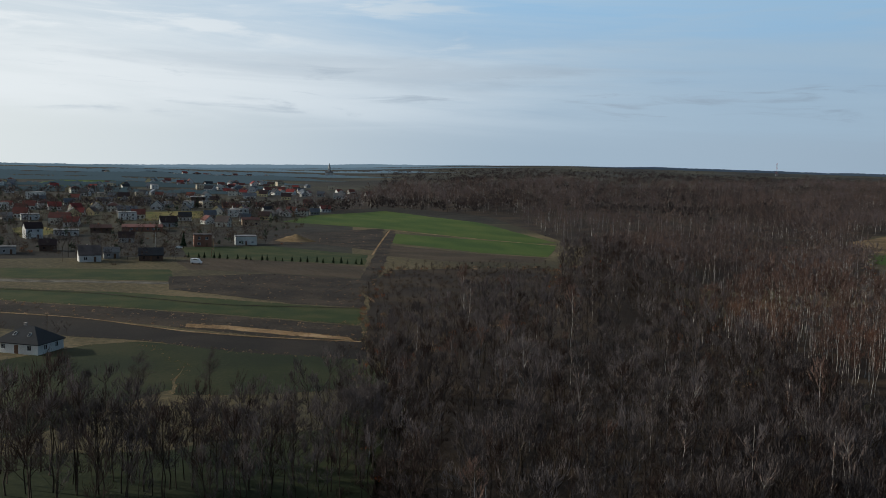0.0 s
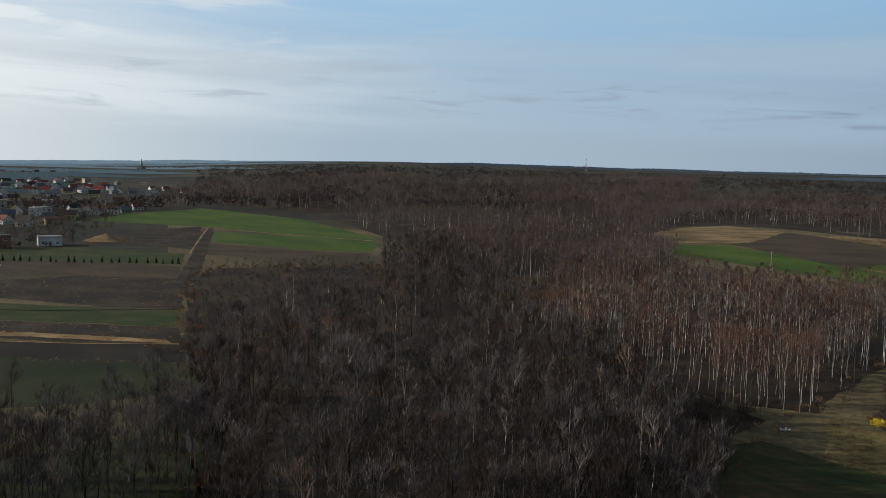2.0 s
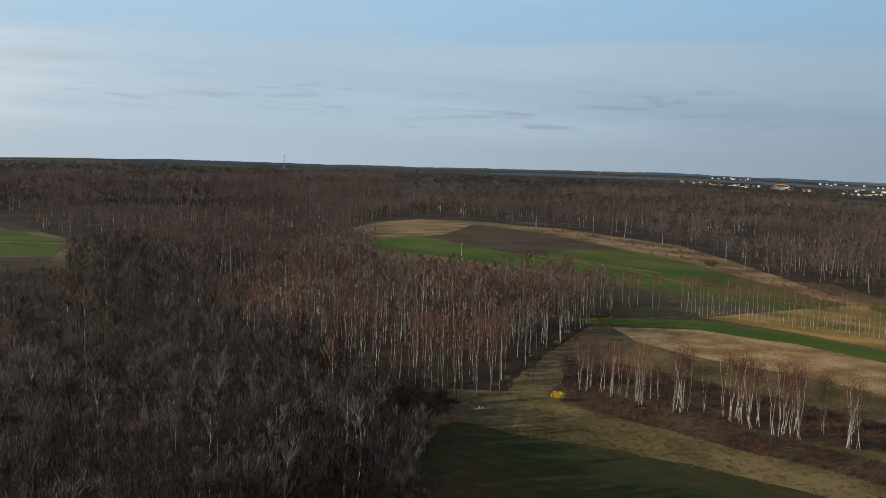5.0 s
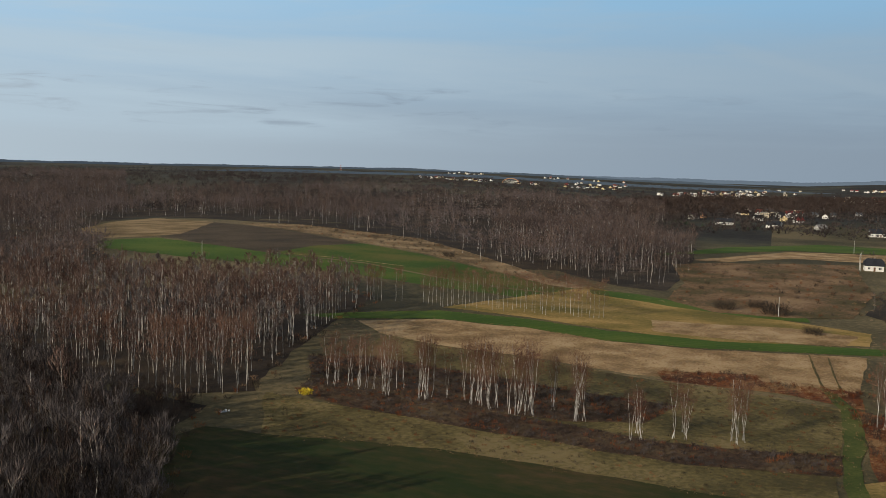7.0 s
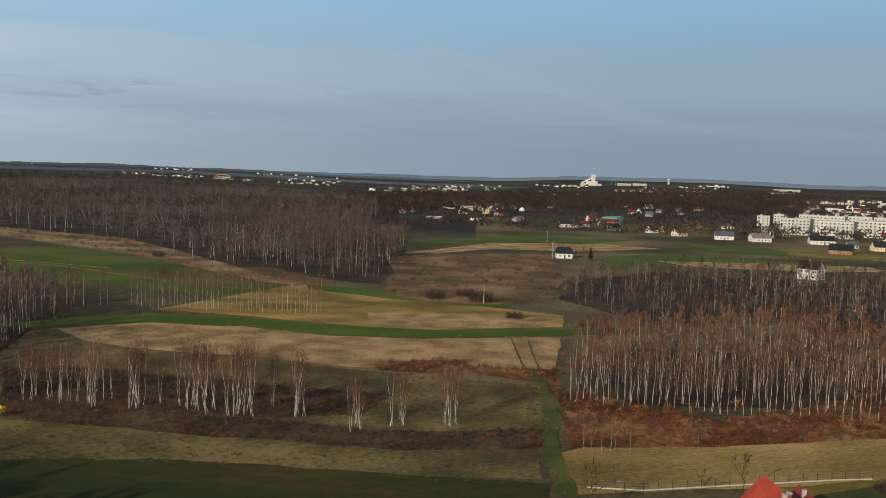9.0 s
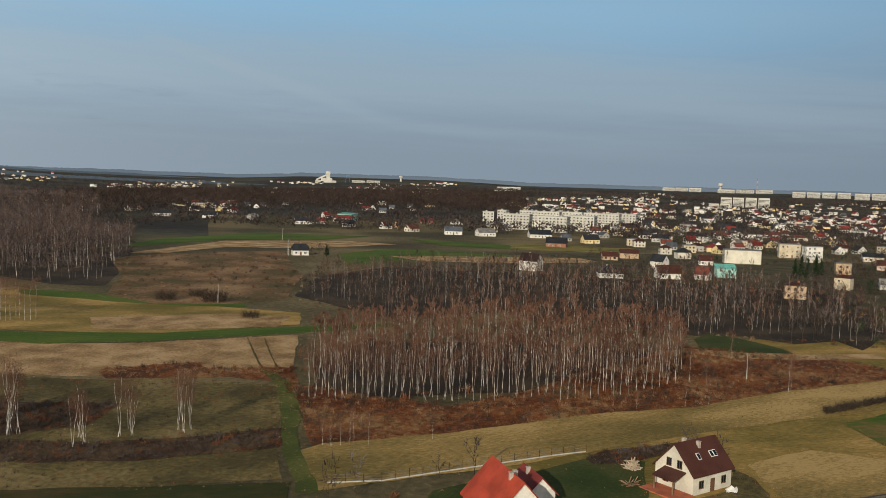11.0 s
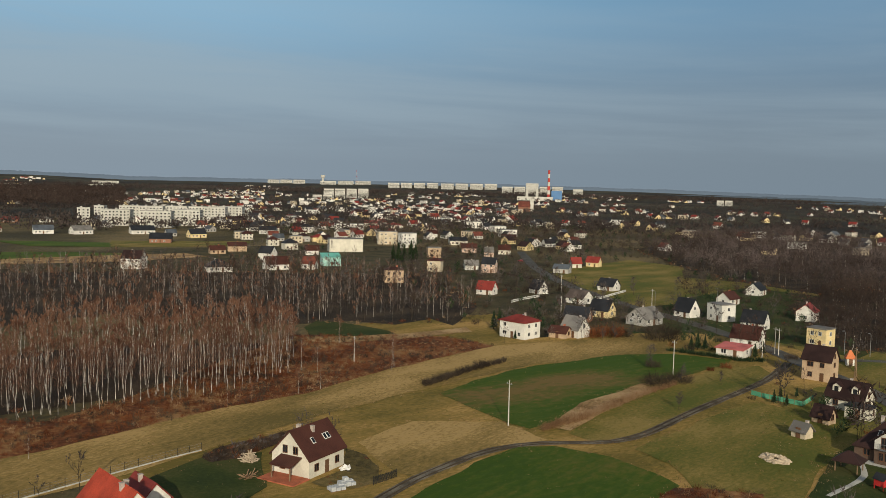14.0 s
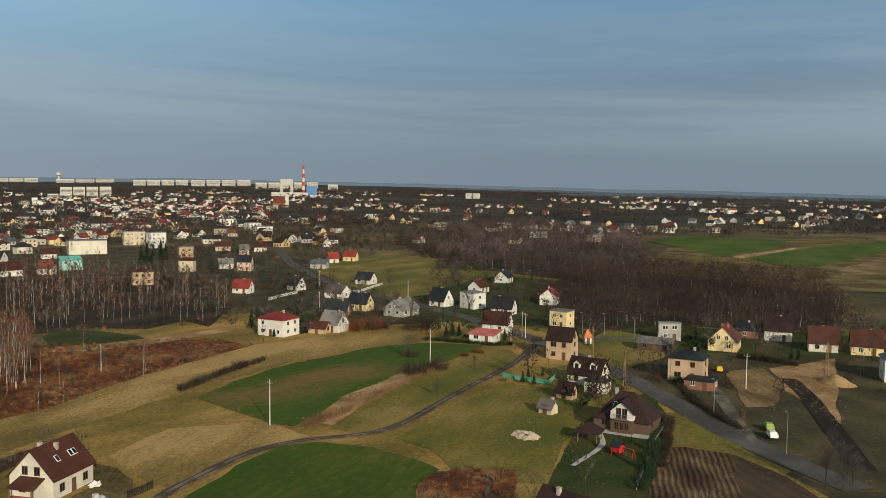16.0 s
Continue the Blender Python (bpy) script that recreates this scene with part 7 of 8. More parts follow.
def cooling_tower_block(x, y, h, w):
    th = landmark("power_station", "grey concrete colliery tower on legs with a blue hall", "industrial building", x, y)
    part("tower_head", *box(-w * 0.42, w * 0.42, -8, 8, h * 0.62, h), "concrete", th)
    for px in (-0.34, 0.34):
        part("tower_leg", *box(w * (px - 0.09), w * (px + 0.09), -8, 8, 0, h * 0.62), "concrete", th)
    part("hall", *box(-w, w * 1.4, -10, 12, 0, h * 0.22), "panel_white", th)
    part("blue_hall", *box(w * 1.3, w * 2.0, -8, 8, 0, h * 0.6), "blue_clad", th)
    return th


def church(x, y, h, w):
    th = landmark("church", "brick church with a steep red roof and white tower", "church", x, y)
    part("nave", *wall_shell("gable", w * 0.8, w * 0.5, h * 0.45, h * 0.5), "wall_brick", th)
    part("roof", *roof_shell("gable", w * 0.8, w * 0.5, h * 0.45, h * 0.5), "roof_red_brown", th)
    part("tower", *box(w * 0.38, w * 0.62, -3, 3, 0, h * 1.15), "panel_white", th)
    return th


def water_tower(x, y, h, w):
    th = landmark("water_tower", "pale concrete water tower with a wide head", "water tower", x, y)
    shared("shaft", tube_mesh("shaft", [(0, 0, 0), (0, 0, h * 0.7)], [w * 0.3, w * 0.22], 12, "panel_white"), th, Matrix.Identity(4))
    shared("tank", tube_mesh("tank", [(0, 0, h * 0.62), (0, 0, h * 0.72), (0, 0, h * 0.98), (0, 0, h)], [w * 0.22, w * 0.55, w * 0.55, w * 0.1], 14, "panel_white"), th, Matrix.Identity(4))
    return th


def lattice_mast(x, y, h, w):
    th = landmark("radio_mast", "slender red and white lattice radio mast", "radio mast", x, y)
    n = 6
    for k in range(n):
        tris = []
        z0, z1 = h * k / n, h * (k + 1) / n
        q0, q1 = w * 0.35 * (1 - 0.75 * k / n), w * 0.35 * (1 - 0.75 * (k + 1) / n)
        for sx, sy in ((-1, -1), (1, -1), (1, 1), (-1, 1)):
            tris.append(tube(np.array([(sx * q0, sy * q0, z0), (sx * q1, sy * q1, z1)]), np.array([0.35, 0.35]), 4))
            tris.append(tube(np.array([(sx * q0, sy * q0, z0), (-sy * q1, sx * q1, z1)]), np.array([0.2, 0.2]), 3))
        shared("section", soup("section", [(np.concatenate(tris), "chimney_red" if k % 2 else "panel_white")]), th, Matrix.Identity(4))
    return th


def mine_tower(x, y, h, w):
    th = landmark("mine_tower", "white colliery winding tower with stepped halls", "industrial building", x, y)
    part("tower", *box(-w * 0.05, w * 0.4, -9, 9, 0, h), "panel_white", th)
    part("head", *box(-w * 0.1, w * 0.45, -10, 10, h * 0.72, h * 0.98), "panel_white", th)
    part("hall", *box(-w * 0.7, w * 0.7, -10, 12, 0, h * 0.42), "panel_white", th)
    part("low_hall", *box(-w * 1.4, w * 1.2, -8, 14, 0, h * 0.2), "concrete", th)
    part("conveyor", [(-w * 1.3, -2, h * 0.15), (-w * 1.3, 2, h * 0.15), (0, 2, h * 0.62), (0, -2, h * 0.62), (-w * 1.3, -2, h * 0.3), (-w * 1.3, 2, h * 0.3), (0, 2, h * 0.77), (0, -2, h * 0.77)],
         [(3, 2, 1, 0), (4, 5, 6, 7), (0, 1, 5, 4), (1, 2, 6, 5), (2, 3, 7, 6), (3, 0, 4, 7)], "panel_white", th)
    return th


def headframe(x, y, h, w):
    th = landmark("headframe", "blue steel pit headframe", "industrial building", x, y)
    for s in (-1, 1):
        shared("leg", tube_mesh("leg", [(s * w * 0.5, 0, 0), (s * w * 0.25, 0, h)], [0.9, 0.8], 5, "blue_clad"), th, Matrix.Identity(4))
    part("beam", *box(-w * 0.4, w * 0.4, -1, 1, h * 0.9, h), "blue_clad", th)
    return th


def arch_hall(x, y, h, w):
    th = landmark("arched_hall", "orange arched roof of a distant hall", "hall", x, y)
    path = [(w * 0.5 * math.cos(a), 0, h * math.sin(a)) for a in np.linspace(0.05, math.pi - 0.05, 13)]
    shared("arch", tube_mesh("arch", path, [1.4] * 13, 5, "wall_orange"), th, Matrix.Identity(4))
    part("hall", *box(-w * 0.42, w * 0.42, 2, 20, 0, h * 0.55), "panel_white", th)
    return th


def spire_church(x, y, h, w):
    th = landmark("church", "distant white church with a tall pointed spire", "church", x, y)
    part("tower", *box(-w * 0.16, w * 0.16, -3, 3, 0, h * 0.55), "panel_white", th)
    shared("spire", tube_mesh("spire", [(0, 0, h * 0.55), (0, 0, h)], [w * 0.2, 0.2], 8, "panel_white"), th, Matrix.Identity(4))
    part("nave", *wall_shell("gable", w, w * 0.5, h * 0.2, h * 0.15), "panel_white", th)
    part("roof", *roof_shell("gable", w, w * 0.5, h * 0.2, h * 0.15), "roof_grey", th)
    return th


def slab_block(x, y, w, h):
    th = landmark("apartment_block", "long pale slab block on the horizon", "apartment block", x, y)
    th["group"] = "blocks on the horizon"
    part("wall", *box(-w / 2, w / 2, -6, 6, -1, h), "panel_white", th)
    for s in range(max(2, int(h / 3.2))):
        part("window_band", *box(-w / 2 + 1, w / 2 - 1, -6.06, -6.0, 1.2 + s * 3.0, 2.3 + s * 3.0), "glass", th, "dark row of windows")
    part("roof", *box(-w / 2 - 0.3, w / 2 + 0.3, -6.3, 6.3, h + 0.01, h + 0.5), "concrete", th)
    return th


# ---- single birches, in clumps ----
birch(108.8, 166.6, 10.7, 3)
birch(110.6, 166.6, 11.7, 2)
birch(112.1, 163.2, 11.9, 2)
birch(112.1, 159.6, 11.8, 3)
birch(114.2, 159.3, 12.2, 3)
birch(114.0, 153.3, 12.0, 2)
birch(114.2, 151.8, 12.9, 3)
birch(119.4, 155.4, 10.8, 2)
birch(117.7, 145.3, 13.5, 3)
birch(118.8, 144.4, 13.1, 3)
birch(121.3, 145.0, 11.7, 2)
birch(125.0, 139.1, 12.8, 2)
birch(124.0, 136.0, 13.7, 3)
birch(124.8, 133.9, 14.1, 3)
birch(123.9, 130.6, 14.0, 2)
birch(127.1, 131.7, 12.7, 2)
birch(125.5, 126.2, 13.3, 2)
birch(125.8, 124.5, 14.6, 3)
birch(127.7, 124.0, 14.7, 3)
birch(128.1, 122.1, 14.2, 3)
birch(135.2, 123.3, 11.1, 3)
birch(132.2, 114.6, 13.5, 3)
birch(134.0, 114.1, 12.9, 2)
birch(131.0, 100.3, 9.1, 2)
birch(134.3, 100.9, 10.0, 2)
birch(138.8, 96.4, 11.1, 3)
birch(142.3, 96.6, 9.0, 2)
birch(144.8, 87.2, 12.0, 3)
birch(147.1, 87.1, 11.1, 2)
birch(110.0, 165.3, 9.9, 2)
birch(112.5, 167.8, 9.9, 3)
birch(113.9, 164.6, 11.6, 2)
birch(114.0, 161.4, 11.0, 2)
birch(115.3, 158.1, 9.8, 3)
birch(115.7, 155.1, 11.8, 3)
birch(116.3, 153.9, 10.7, 3)
birch(120.4, 153.9, 9.2, 3)
birch(119.9, 146.7, 13.1, 3)
birch(120.6, 146.0, 12.8, 2)
birch(123.6, 143.2, 10.1, 2)
birch(127.1, 137.4, 12.8, 3)
birch(125.3, 134.5, 12.7, 3)
birch(125.8, 132.5, 11.7, 3)
birch(125.5, 132.6, 11.3, 2)
birch(128.6, 133.3, 12.5, 3)
birch(127.2, 125.0, 10.8, 2)
birch(128.3, 125.7, 12.4, 2)
birch(130.3, 125.2, 14.6, 3)
birch(129.6, 123.8, 13.1, 2)
birch(137.1, 124.7, 10.5, 2)
birch(134.7, 116.8, 12.2, 3)
birch(134.8, 116.3, 11.1, 3)
birch(132.9, 99.4, 8.4, 3)
birch(135.7, 102.6, 8.6, 3)
birch(139.6, 94.3, 8.9, 3)
birch(143.6, 97.8, 8.3, 2)
birch(146.3, 89.1, 11.6, 3)
birch(148.4, 88.0, 10.7, 2)
# birch row at a field edge
birch(191.3, 267.7, 11.7, 1)
birch(191.8, 266.1, 11.7, 1)
birch(192.8, 265.3, 11.7, 1)
birch(195.7, 267.0, 11.7, 1)
birch(194.4, 263.0, 11.7, 1)
birch(198.6, 259.8, 11.7, 1)
birch(200.4, 258.4, 11.7, 1)
birch(205.8, 252.8, 11.5, 1)
birch(205.4, 249.3, 10.9, 1)
birch(205.9, 247.5, 12.0, 1)
birch(209.5, 249.7, 11.8, 1)
birch(206.1, 243.5, 12.7, 1)
birch(205.5, 241.4, 11.5, 1)
birch(208.1, 241.8, 13.2, 1)
birch(210.4, 242.4, 12.2, 1)
birch(212.8, 244.3, 13.2, 1)
birch(214.9, 243.8, 10.8, 1)
birch(212.6, 239.1, 11.8, 1)
birch(210.8, 235.4, 13.3, 1)
birch(211.8, 234.5, 11.0, 1)
birch(218.1, 239.6, 12.3, 1)
birch(213.1, 231.9, 12.1, 1)
birch(221.2, 238.1, 13.2, 1)
birch(221.8, 237.6, 12.4, 1)
birch(221.6, 235.0, 11.0, 1)
birch(215.7, 226.8, 12.7, 1)
birch(219.6, 228.6, 11.7, 1)
birch(220.8, 228.8, 10.9, 1)
birch(217.1, 222.7, 13.3, 1)
birch(225.0, 228.9, 11.5, 1)
birch(222.9, 224.0, 10.5, 1)
birch(225.9, 225.3, 12.0, 1)
birch(228.4, 225.6, 11.2, 1)
birch(222.2, 217.6, 11.4, 1)
birch(228.5, 222.6, 11.7, 1)
birch(225.5, 217.0, 13.3, 1)
birch(224.0, 214.2, 11.5, 1)
birch(228.9, 216.4, 12.8, 1)
birch(225.8, 212.4, 11.5, 1)
birch(225.1, 210.2, 13.1, 1)
birch(232.4, 214.1, 10.6, 1)
birch(235.1, 215.6, 12.2, 1)
birch(232.7, 210.9, 11.9, 1)
birch(235.5, 212.2, 12.5, 1)
birch(234.1, 209.3, 12.5, 1)
birch(233.0, 206.0, 12.3, 1)
birch(232.2, 203.9, 11.9, 1)
birch(231.7, 201.4, 12.3, 1)
birch(233.3, 201.1, 12.2, 1)
birch(240.4, 205.1, 11.0, 1)
birch(232.7, 197.2, 11.5, 1)
birch(234.3, 196.8, 10.7, 1)
birch(236.2, 196.1, 11.8, 1)
birch(238.7, 196.2, 12.2, 1)
birch(147.0, 60.7, 4.3, 1)
birch(147.5, 59.3, 4.4, 2)
birch(148.1, 57.7, 4.5, 1)
birch(148.7, 56.2, 5.0, 2)
birch(150.9, 56.2, 6.1, 1)
birch(149.9, 53.1, 5.8, 1)
birch(158.1, 43.5, 4.1, 1)
birch(228.5, -25.9, 9.2, 1)
birch(225.6, -25.0, 8.3, 1)
birch(235.4, -16.2, 5.9, 1)
birch(205.9, -6.5, 5.8, 1)
birch(201.0, -1.5, 5.4, 1)
birch(220.9, -6.2, 7.0, 1)
birch(227.0, -2.3, 8.6, 1)
birch(264.6, -13.7, 7.5, 1)
birch(190.5, 13.2, 3.3, 1)
birch(193.7, 11.0, 3.1, 1)
birch(195.8, 8.6, 3.5, 1)
birch(222.0, 3.6, 9.2, 1)
# edge of the birch wood
birch(56.8, 220.8, 15.8, 1)
birch(58.5, 214.1, 15.9, 1)
birch(65.8, 201.5, 16.7, 1)
birch(68.0, 197.6, 17.4, 1)
birch(70.3, 192.6, 16.5, 1)
birch(74.7, 179.0, 15.8, 1)
birch(76.5, 178.3, 16.1, 1)
birch(77.5, 176.8, 16.0, 1)
birch(79.3, 174.9, 15.6, 1)
birch(82.4, 175.6, 15.7, 1)
birch(84.0, 174.9, 16.0, 1)
birch(86.4, 172.6, 15.6, 1)
birch(89.1, 171.2, 15.3, 1)
birch(91.7, 172.1, 14.8, 1)
birch(47.7, 244.4, 12.9, 1)
birch(50.3, 235.7, 14.0, 1)
birch(52.2, 231.2, 15.3, 1)
birch(54.4, 225.5, 15.2, 1)
# edge of the birch stand
birch(178.1, 77.0, 13.07207438636442, 2)
birch(177.7, 75.3, 10.127188972077317, 2)
birch(181.9, 75.5, 12.228625944613173, 1)
birch(180.6, 73.4, 12.44350528925646, 1)
birch(180.3, 71.7, 11.128909923143866, 1)
birch(179.8, 70.0, 10.44043282116304, 2)
birch(183.2, 69.8, 10.821792878204628, 1)
birch(182.7, 68.0, 12.974898472573063, 1)
birch(180.4, 65.6, 12.675611853664634, 2)
birch(181.9, 64.6, 9.828748371177555, 2)
birch(185.2, 64.2, 11.556297909412445, 1)
birch(181.9, 61.5, 11.073224487811721, 1)
birch(185.2, 61.1, 12.769906933447952, 1)
birch(186.6, 59.9, 12.418261926475566, 2)
birch(186.1, 58.2, 11.638661624600225, 2)
birch(185.6, 56.5, 11.496992387828852, 1)
birch(190.8, 56.4, 12.939170235643276, 1)
birch(184.5, 53.0, 12.716072798339013, 2)
birch(189.8, 52.9, 12.018701547859628, 2)
birch(187.3, 50.6, 10.017865829443242, 1)
birch(187.7, 49.1, 10.097130599449793, 2)
birch(187.1, 47.4, 10.645115203706645, 2)
birch(187.5, 45.9, 10.612261132175325, 1)
birch(191.7, 45.4, 12.710156084482868, 1)
birch(189.1, 43.1, 12.269939866039294, 1)
birch(190.5, 41.8, 11.171251456935, 1)
birch(191.8, 40.5, 11.146256566418748, 1)
birch(191.1, 38.8, 12.507260614884789, 1)
birch(196.3, 38.2, 12.544769716864856, 1)
birch(199.6, 37.2, 13.037767318541796, 1)
birch(194.9, 34.7, 10.945197537828836, 2)
birch(196.2, 33.2, 12.54496607775959, 1)
birch(196.5, 31.6, 12.903113768759344, 1)
birch(199.7, 30.5, 10.920037336378023, 2)
birch(200.9, 29.0, 10.786079348006508, 2)
birch(200.2, 27.2, 12.450903096656967, 1)
birch(197.4, 25.2, 12.014629262072766, 1)
birch(198.6, 23.7, 13.195248640776168, 1)
birch(200.8, 22.3, 10.096214192167992, 2)
birch(201.9, 20.8, 9.869379253271765, 1)
birch(202.1, 19.1, 13.294445668924553, 1)
birch(204.2, 17.6, 13.065564681309244, 1)
birch(209.4, 16.4, 13.177992838803032, 1)
birch(205.5, 14.3, 12.738329794374849, 1)
birch(207.6, 12.8, 10.84401766292317, 1)
birch(209.7, 11.2, 10.263983173665965, 1)
birch(212.8, 9.6, 9.931013448426732, 1)
birch(214.9, 7.9, 12.411376818009435, 2)
birch(216.9, 6.2, 10.23226784199127, 2)
birch(219.0, 4.5, 10.701475990939505, 2)
birch(222.0, 2.8, 12.9384520620152, 2)
birch(224.0, 1.0, 11.857012726871341, 1)
# ---- single bare trees ----
bare(61.0, 159.5, 9.5)
bare(102.3, -115.1, 9)
bare(98.6, -114.4, 8)
bare(96.3, -113.7, 7)
bare(204.6, -93.5, 5)
bare(377.6, -179.3, 9)
bare(377.0, -148.1, 8)
bare(204.2, -103.7, 3.5)
bare(381.4, -170.9, 8)
bare(346.7, -123.4, 9)
bare(243.2, -102.6, 3)
bare(225.2, -94.0, 6)
bare(181.1, -82.5, 4)
bare(294.8, -124.5, 6)
bare(266.2, -98.9, 5)
bare(266.2, -104.6, 5)
bare(265.6, -94.9, 4)
bare(-28.7, 179.7, 12)
bare(-38.9, 177.8, 10)
bare(-73.8, 160.9, 10)
bare(-64.0, 171.5, 9)
bare(-80.5, 145.2, 12)
bare(-76.3, 145.2, 10)
bare(-71.7, 114.4, 12)
bare(-69.5, 116.9, 12)
bare(-66.0, 116.6, 13)
bare(-62.4, 116.3, 12)
bare(-60.3, 118.6, 13)
bare(-56.7, 118.1, 12)
bare(-54.0, 119.4, 13)
bare(-50.8, 120.7, 12)
bare(-47.9, 121.9, 13)
bare(-43.9, 121.3, 13)
bare(-43.1, 122.6, 11)
bare(-39.8, 122.7, 12)
bare(-37.0, 124.6, 12)
bare(-34.7, 128.4, 12)
bare(-31.2, 128.3, 12)
bare(-28.6, 131.9, 13)
bare(-25.9, 131.5, 13)
bare(-24.1, 135.9, 13)
# ---- conifers: place, height ----
conifer(493.6, 203.8, 8.2)
conifer(269.5, -68.1, 3.0)
conifer(302.8, -70.7, 5.5)
conifer(288.7, -65.5, 6.6)
conifer(294.7, -70.4, 4.7)
conifer(536.8, -59.1, 10.7)
conifer(529.4, -61.6, 12.9)
conifer(529.0, -64.9, 11.3)
conifer(536.5, -69.9, 13.5)
conifer(536.1, -72.5, 11.5)
conifer(133.5, -100.3, 1.9)
conifer(129.1, -101.1, 3.5)
conifer(123.3, -97.2, 4.0)
conifer(120.2, -93.1, 4.3)
conifer(248.2, -116.1, 4.9)
conifer(250.1, -119.0, 5.7)
conifer(249.2, -120.9, 4.8)
conifer(236.6, -130.1, 4.4)
conifer(241.7, -135.3, 4.2)
conifer(192.0, -164.7, 10.0)
conifer(185.3, -107.0, 3.4)
conifer(188.1, -110.2, 3.3)
conifer(183.1, -108.8, 3.0)
conifer(190.6, -115.7, 2.6)
conifer(181.6, -191.6, 4.5)
conifer(182.2, -189.7, 3.8)
conifer(-177.8, 439.4, 8.6)
conifer(-238.4, 826.3, 6.9)
conifer(-204.5, 734.1, 8.4)
conifer(-301.7, 777.5, 10.0)
conifer(-214.2, 710.4, 7.8)
conifer(892.1, 357.2, 7.7)
conifer(-159.2, 399.5, 2.8)
conifer(-154.6, 400.2, 3.0)
conifer(-151.9, 400.1, 3.1)
conifer(-147.5, 400.7, 3.3)
conifer(-144.8, 400.6, 3.4)
conifer(-140.8, 399.9, 2.7)
conifer(-136.2, 400.5, 3.1)
conifer(-132.3, 400.7, 3.1)
conifer(-130.0, 400.4, 2.0)
conifer(-124.9, 401.0, 3.4)
conifer(-122.4, 400.7, 3.3)
conifer(-118.5, 400.9, 2.2)
conifer(-115.2, 400.8, 2.1)
conifer(-111.1, 401.9, 3.2)
conifer(-107.1, 402.0, 2.7)
conifer(-103.9, 401.8, 3.2)
conifer(-99.4, 401.9, 3.4)
conifer(-96.5, 401.6, 2.7)
conifer(-92.0, 402.6, 3.2)
conifer(-88.3, 402.4, 3.6)
conifer(-85.3, 402.0, 2.4)
conifer(-81.5, 402.8, 2.8)
conifer(-78.8, 402.3, 3.5)
# ---- shrubs ----
yellow_bush(99.0, 159.8, 2.2)
shrub(45.3, 159.7, 4.5, 'lime')
shrub(223.3, -114.7, 2.2, 'rust')
shrub(220.6, -108.8, 1.5, 'rust')
shrub(225.8, -95.0, 2.9, 'grey')
shrub(207.4, -94.6, 3.9, 'grey')
shrub(241.2, -36.8, 1.4, 'grey')
shrub(270.6, 138.4, 3.8, 'grey')
shrub(268.8, 106.2, 4.5, 'grey')
shrub(286.3, 102.3, 3.7, 'grey')
shrub(298.3, 167.3, 6.5, 'grey')
shrub(308.0, 180.5, 4.5, 'grey')
shrub(293.7, 184.8, 5.4, 'grey')
shrub(314.4, 365.4, 4.3, 'grey')
shrub(234.4, -140.0, 2.5, 'grey')
shrub(274.8, -89.5, 3.6, 'rust')
shrub(272.1, -94.3, 4.8, 'rust')
shrub(273.1, -100.4, 5.5, 'rust')
shrub(272.8, -104.1, 3.6, 'grey')
shrub(266.2, -115.0, 7.2, 'grey')
shrub(204.1, -87.3, 4.6, 'grey')
shrub(228.8, -49.0, 2.6, 'grey')
birch(132.5, -126.2, 4.0, 1)
# ---- poles and lamps: place, height ----
power_pole(171.8, -42.5, 9.2)
power_pole(216.4, -96.6, 9)
power_pole(233.1, -130.3, 8.5)
power_pole(330.5, -137.6, 8.5)
power_pole(312.7, -95.7, 8)
power_pole(387.3, -118.3, 8)
power_pole(495.5, 229.4, 9)
power_pole(489.3, 226.0, 10)
power_pole(295.4, 164.2, 7)
power_pole(160.6, -153.2, 8.5)
power_pole(188.8, 398.6, 9)
power_pole(604.5, 284.2, 9)
power_pole(236.4, -16.2, 7)
power_pole(239.6, -139.0, 8)
power_pole(241.8, -139.1, 8)
power_pole(-190.3, 434.1, 8)
twin_pole(202.3, -138.3, 9.5)
twin_pole(171.5, -126.3, 9.5)
twin_pole(-150.8, 408.0, 9.5)
twin_pole(161.6, -180.2, 9.5)
street_lamp(219.1, -164.6, 8)
street_lamp(240.4, -160.4, 7)
street_lamp(117.9, -122.5, 8)
street_lamp(143.8, -128.7, 8)
street_lamp(328.2, -137.9, 8)
street_lamp(346.4, -172.6, 7)
street_lamp(235.7, -165.5, 7)
# ---- vehicles: place, heading, colour ----
vehicle(126.7, -127.8, -30, 'car_white', 'white hatchback parked beside the road', 'car')
vehicle(131.4, -131.6, -33, 'car_lime', 'lime green car parked beside the road', 'car')
vehicle(178.1, -160.8, -37, 'car_yellow', 'small yellow car parked in a farm lane', 'car')
vehicle(-147.2, 378.4, 5, 'car_white', 'white box trailer standing on a field', 'van')
vehicle(-178.7, 435.8, 10, 'car_white', 'white car parked beside a house', 'car')
vehicle(538.6, -138.0, 60, 'car_red', 'dark red car on the village road', 'car')
vehicle(311.5, -81.7, 0, 'car_grey', 'grey car parked beside a house', 'car')
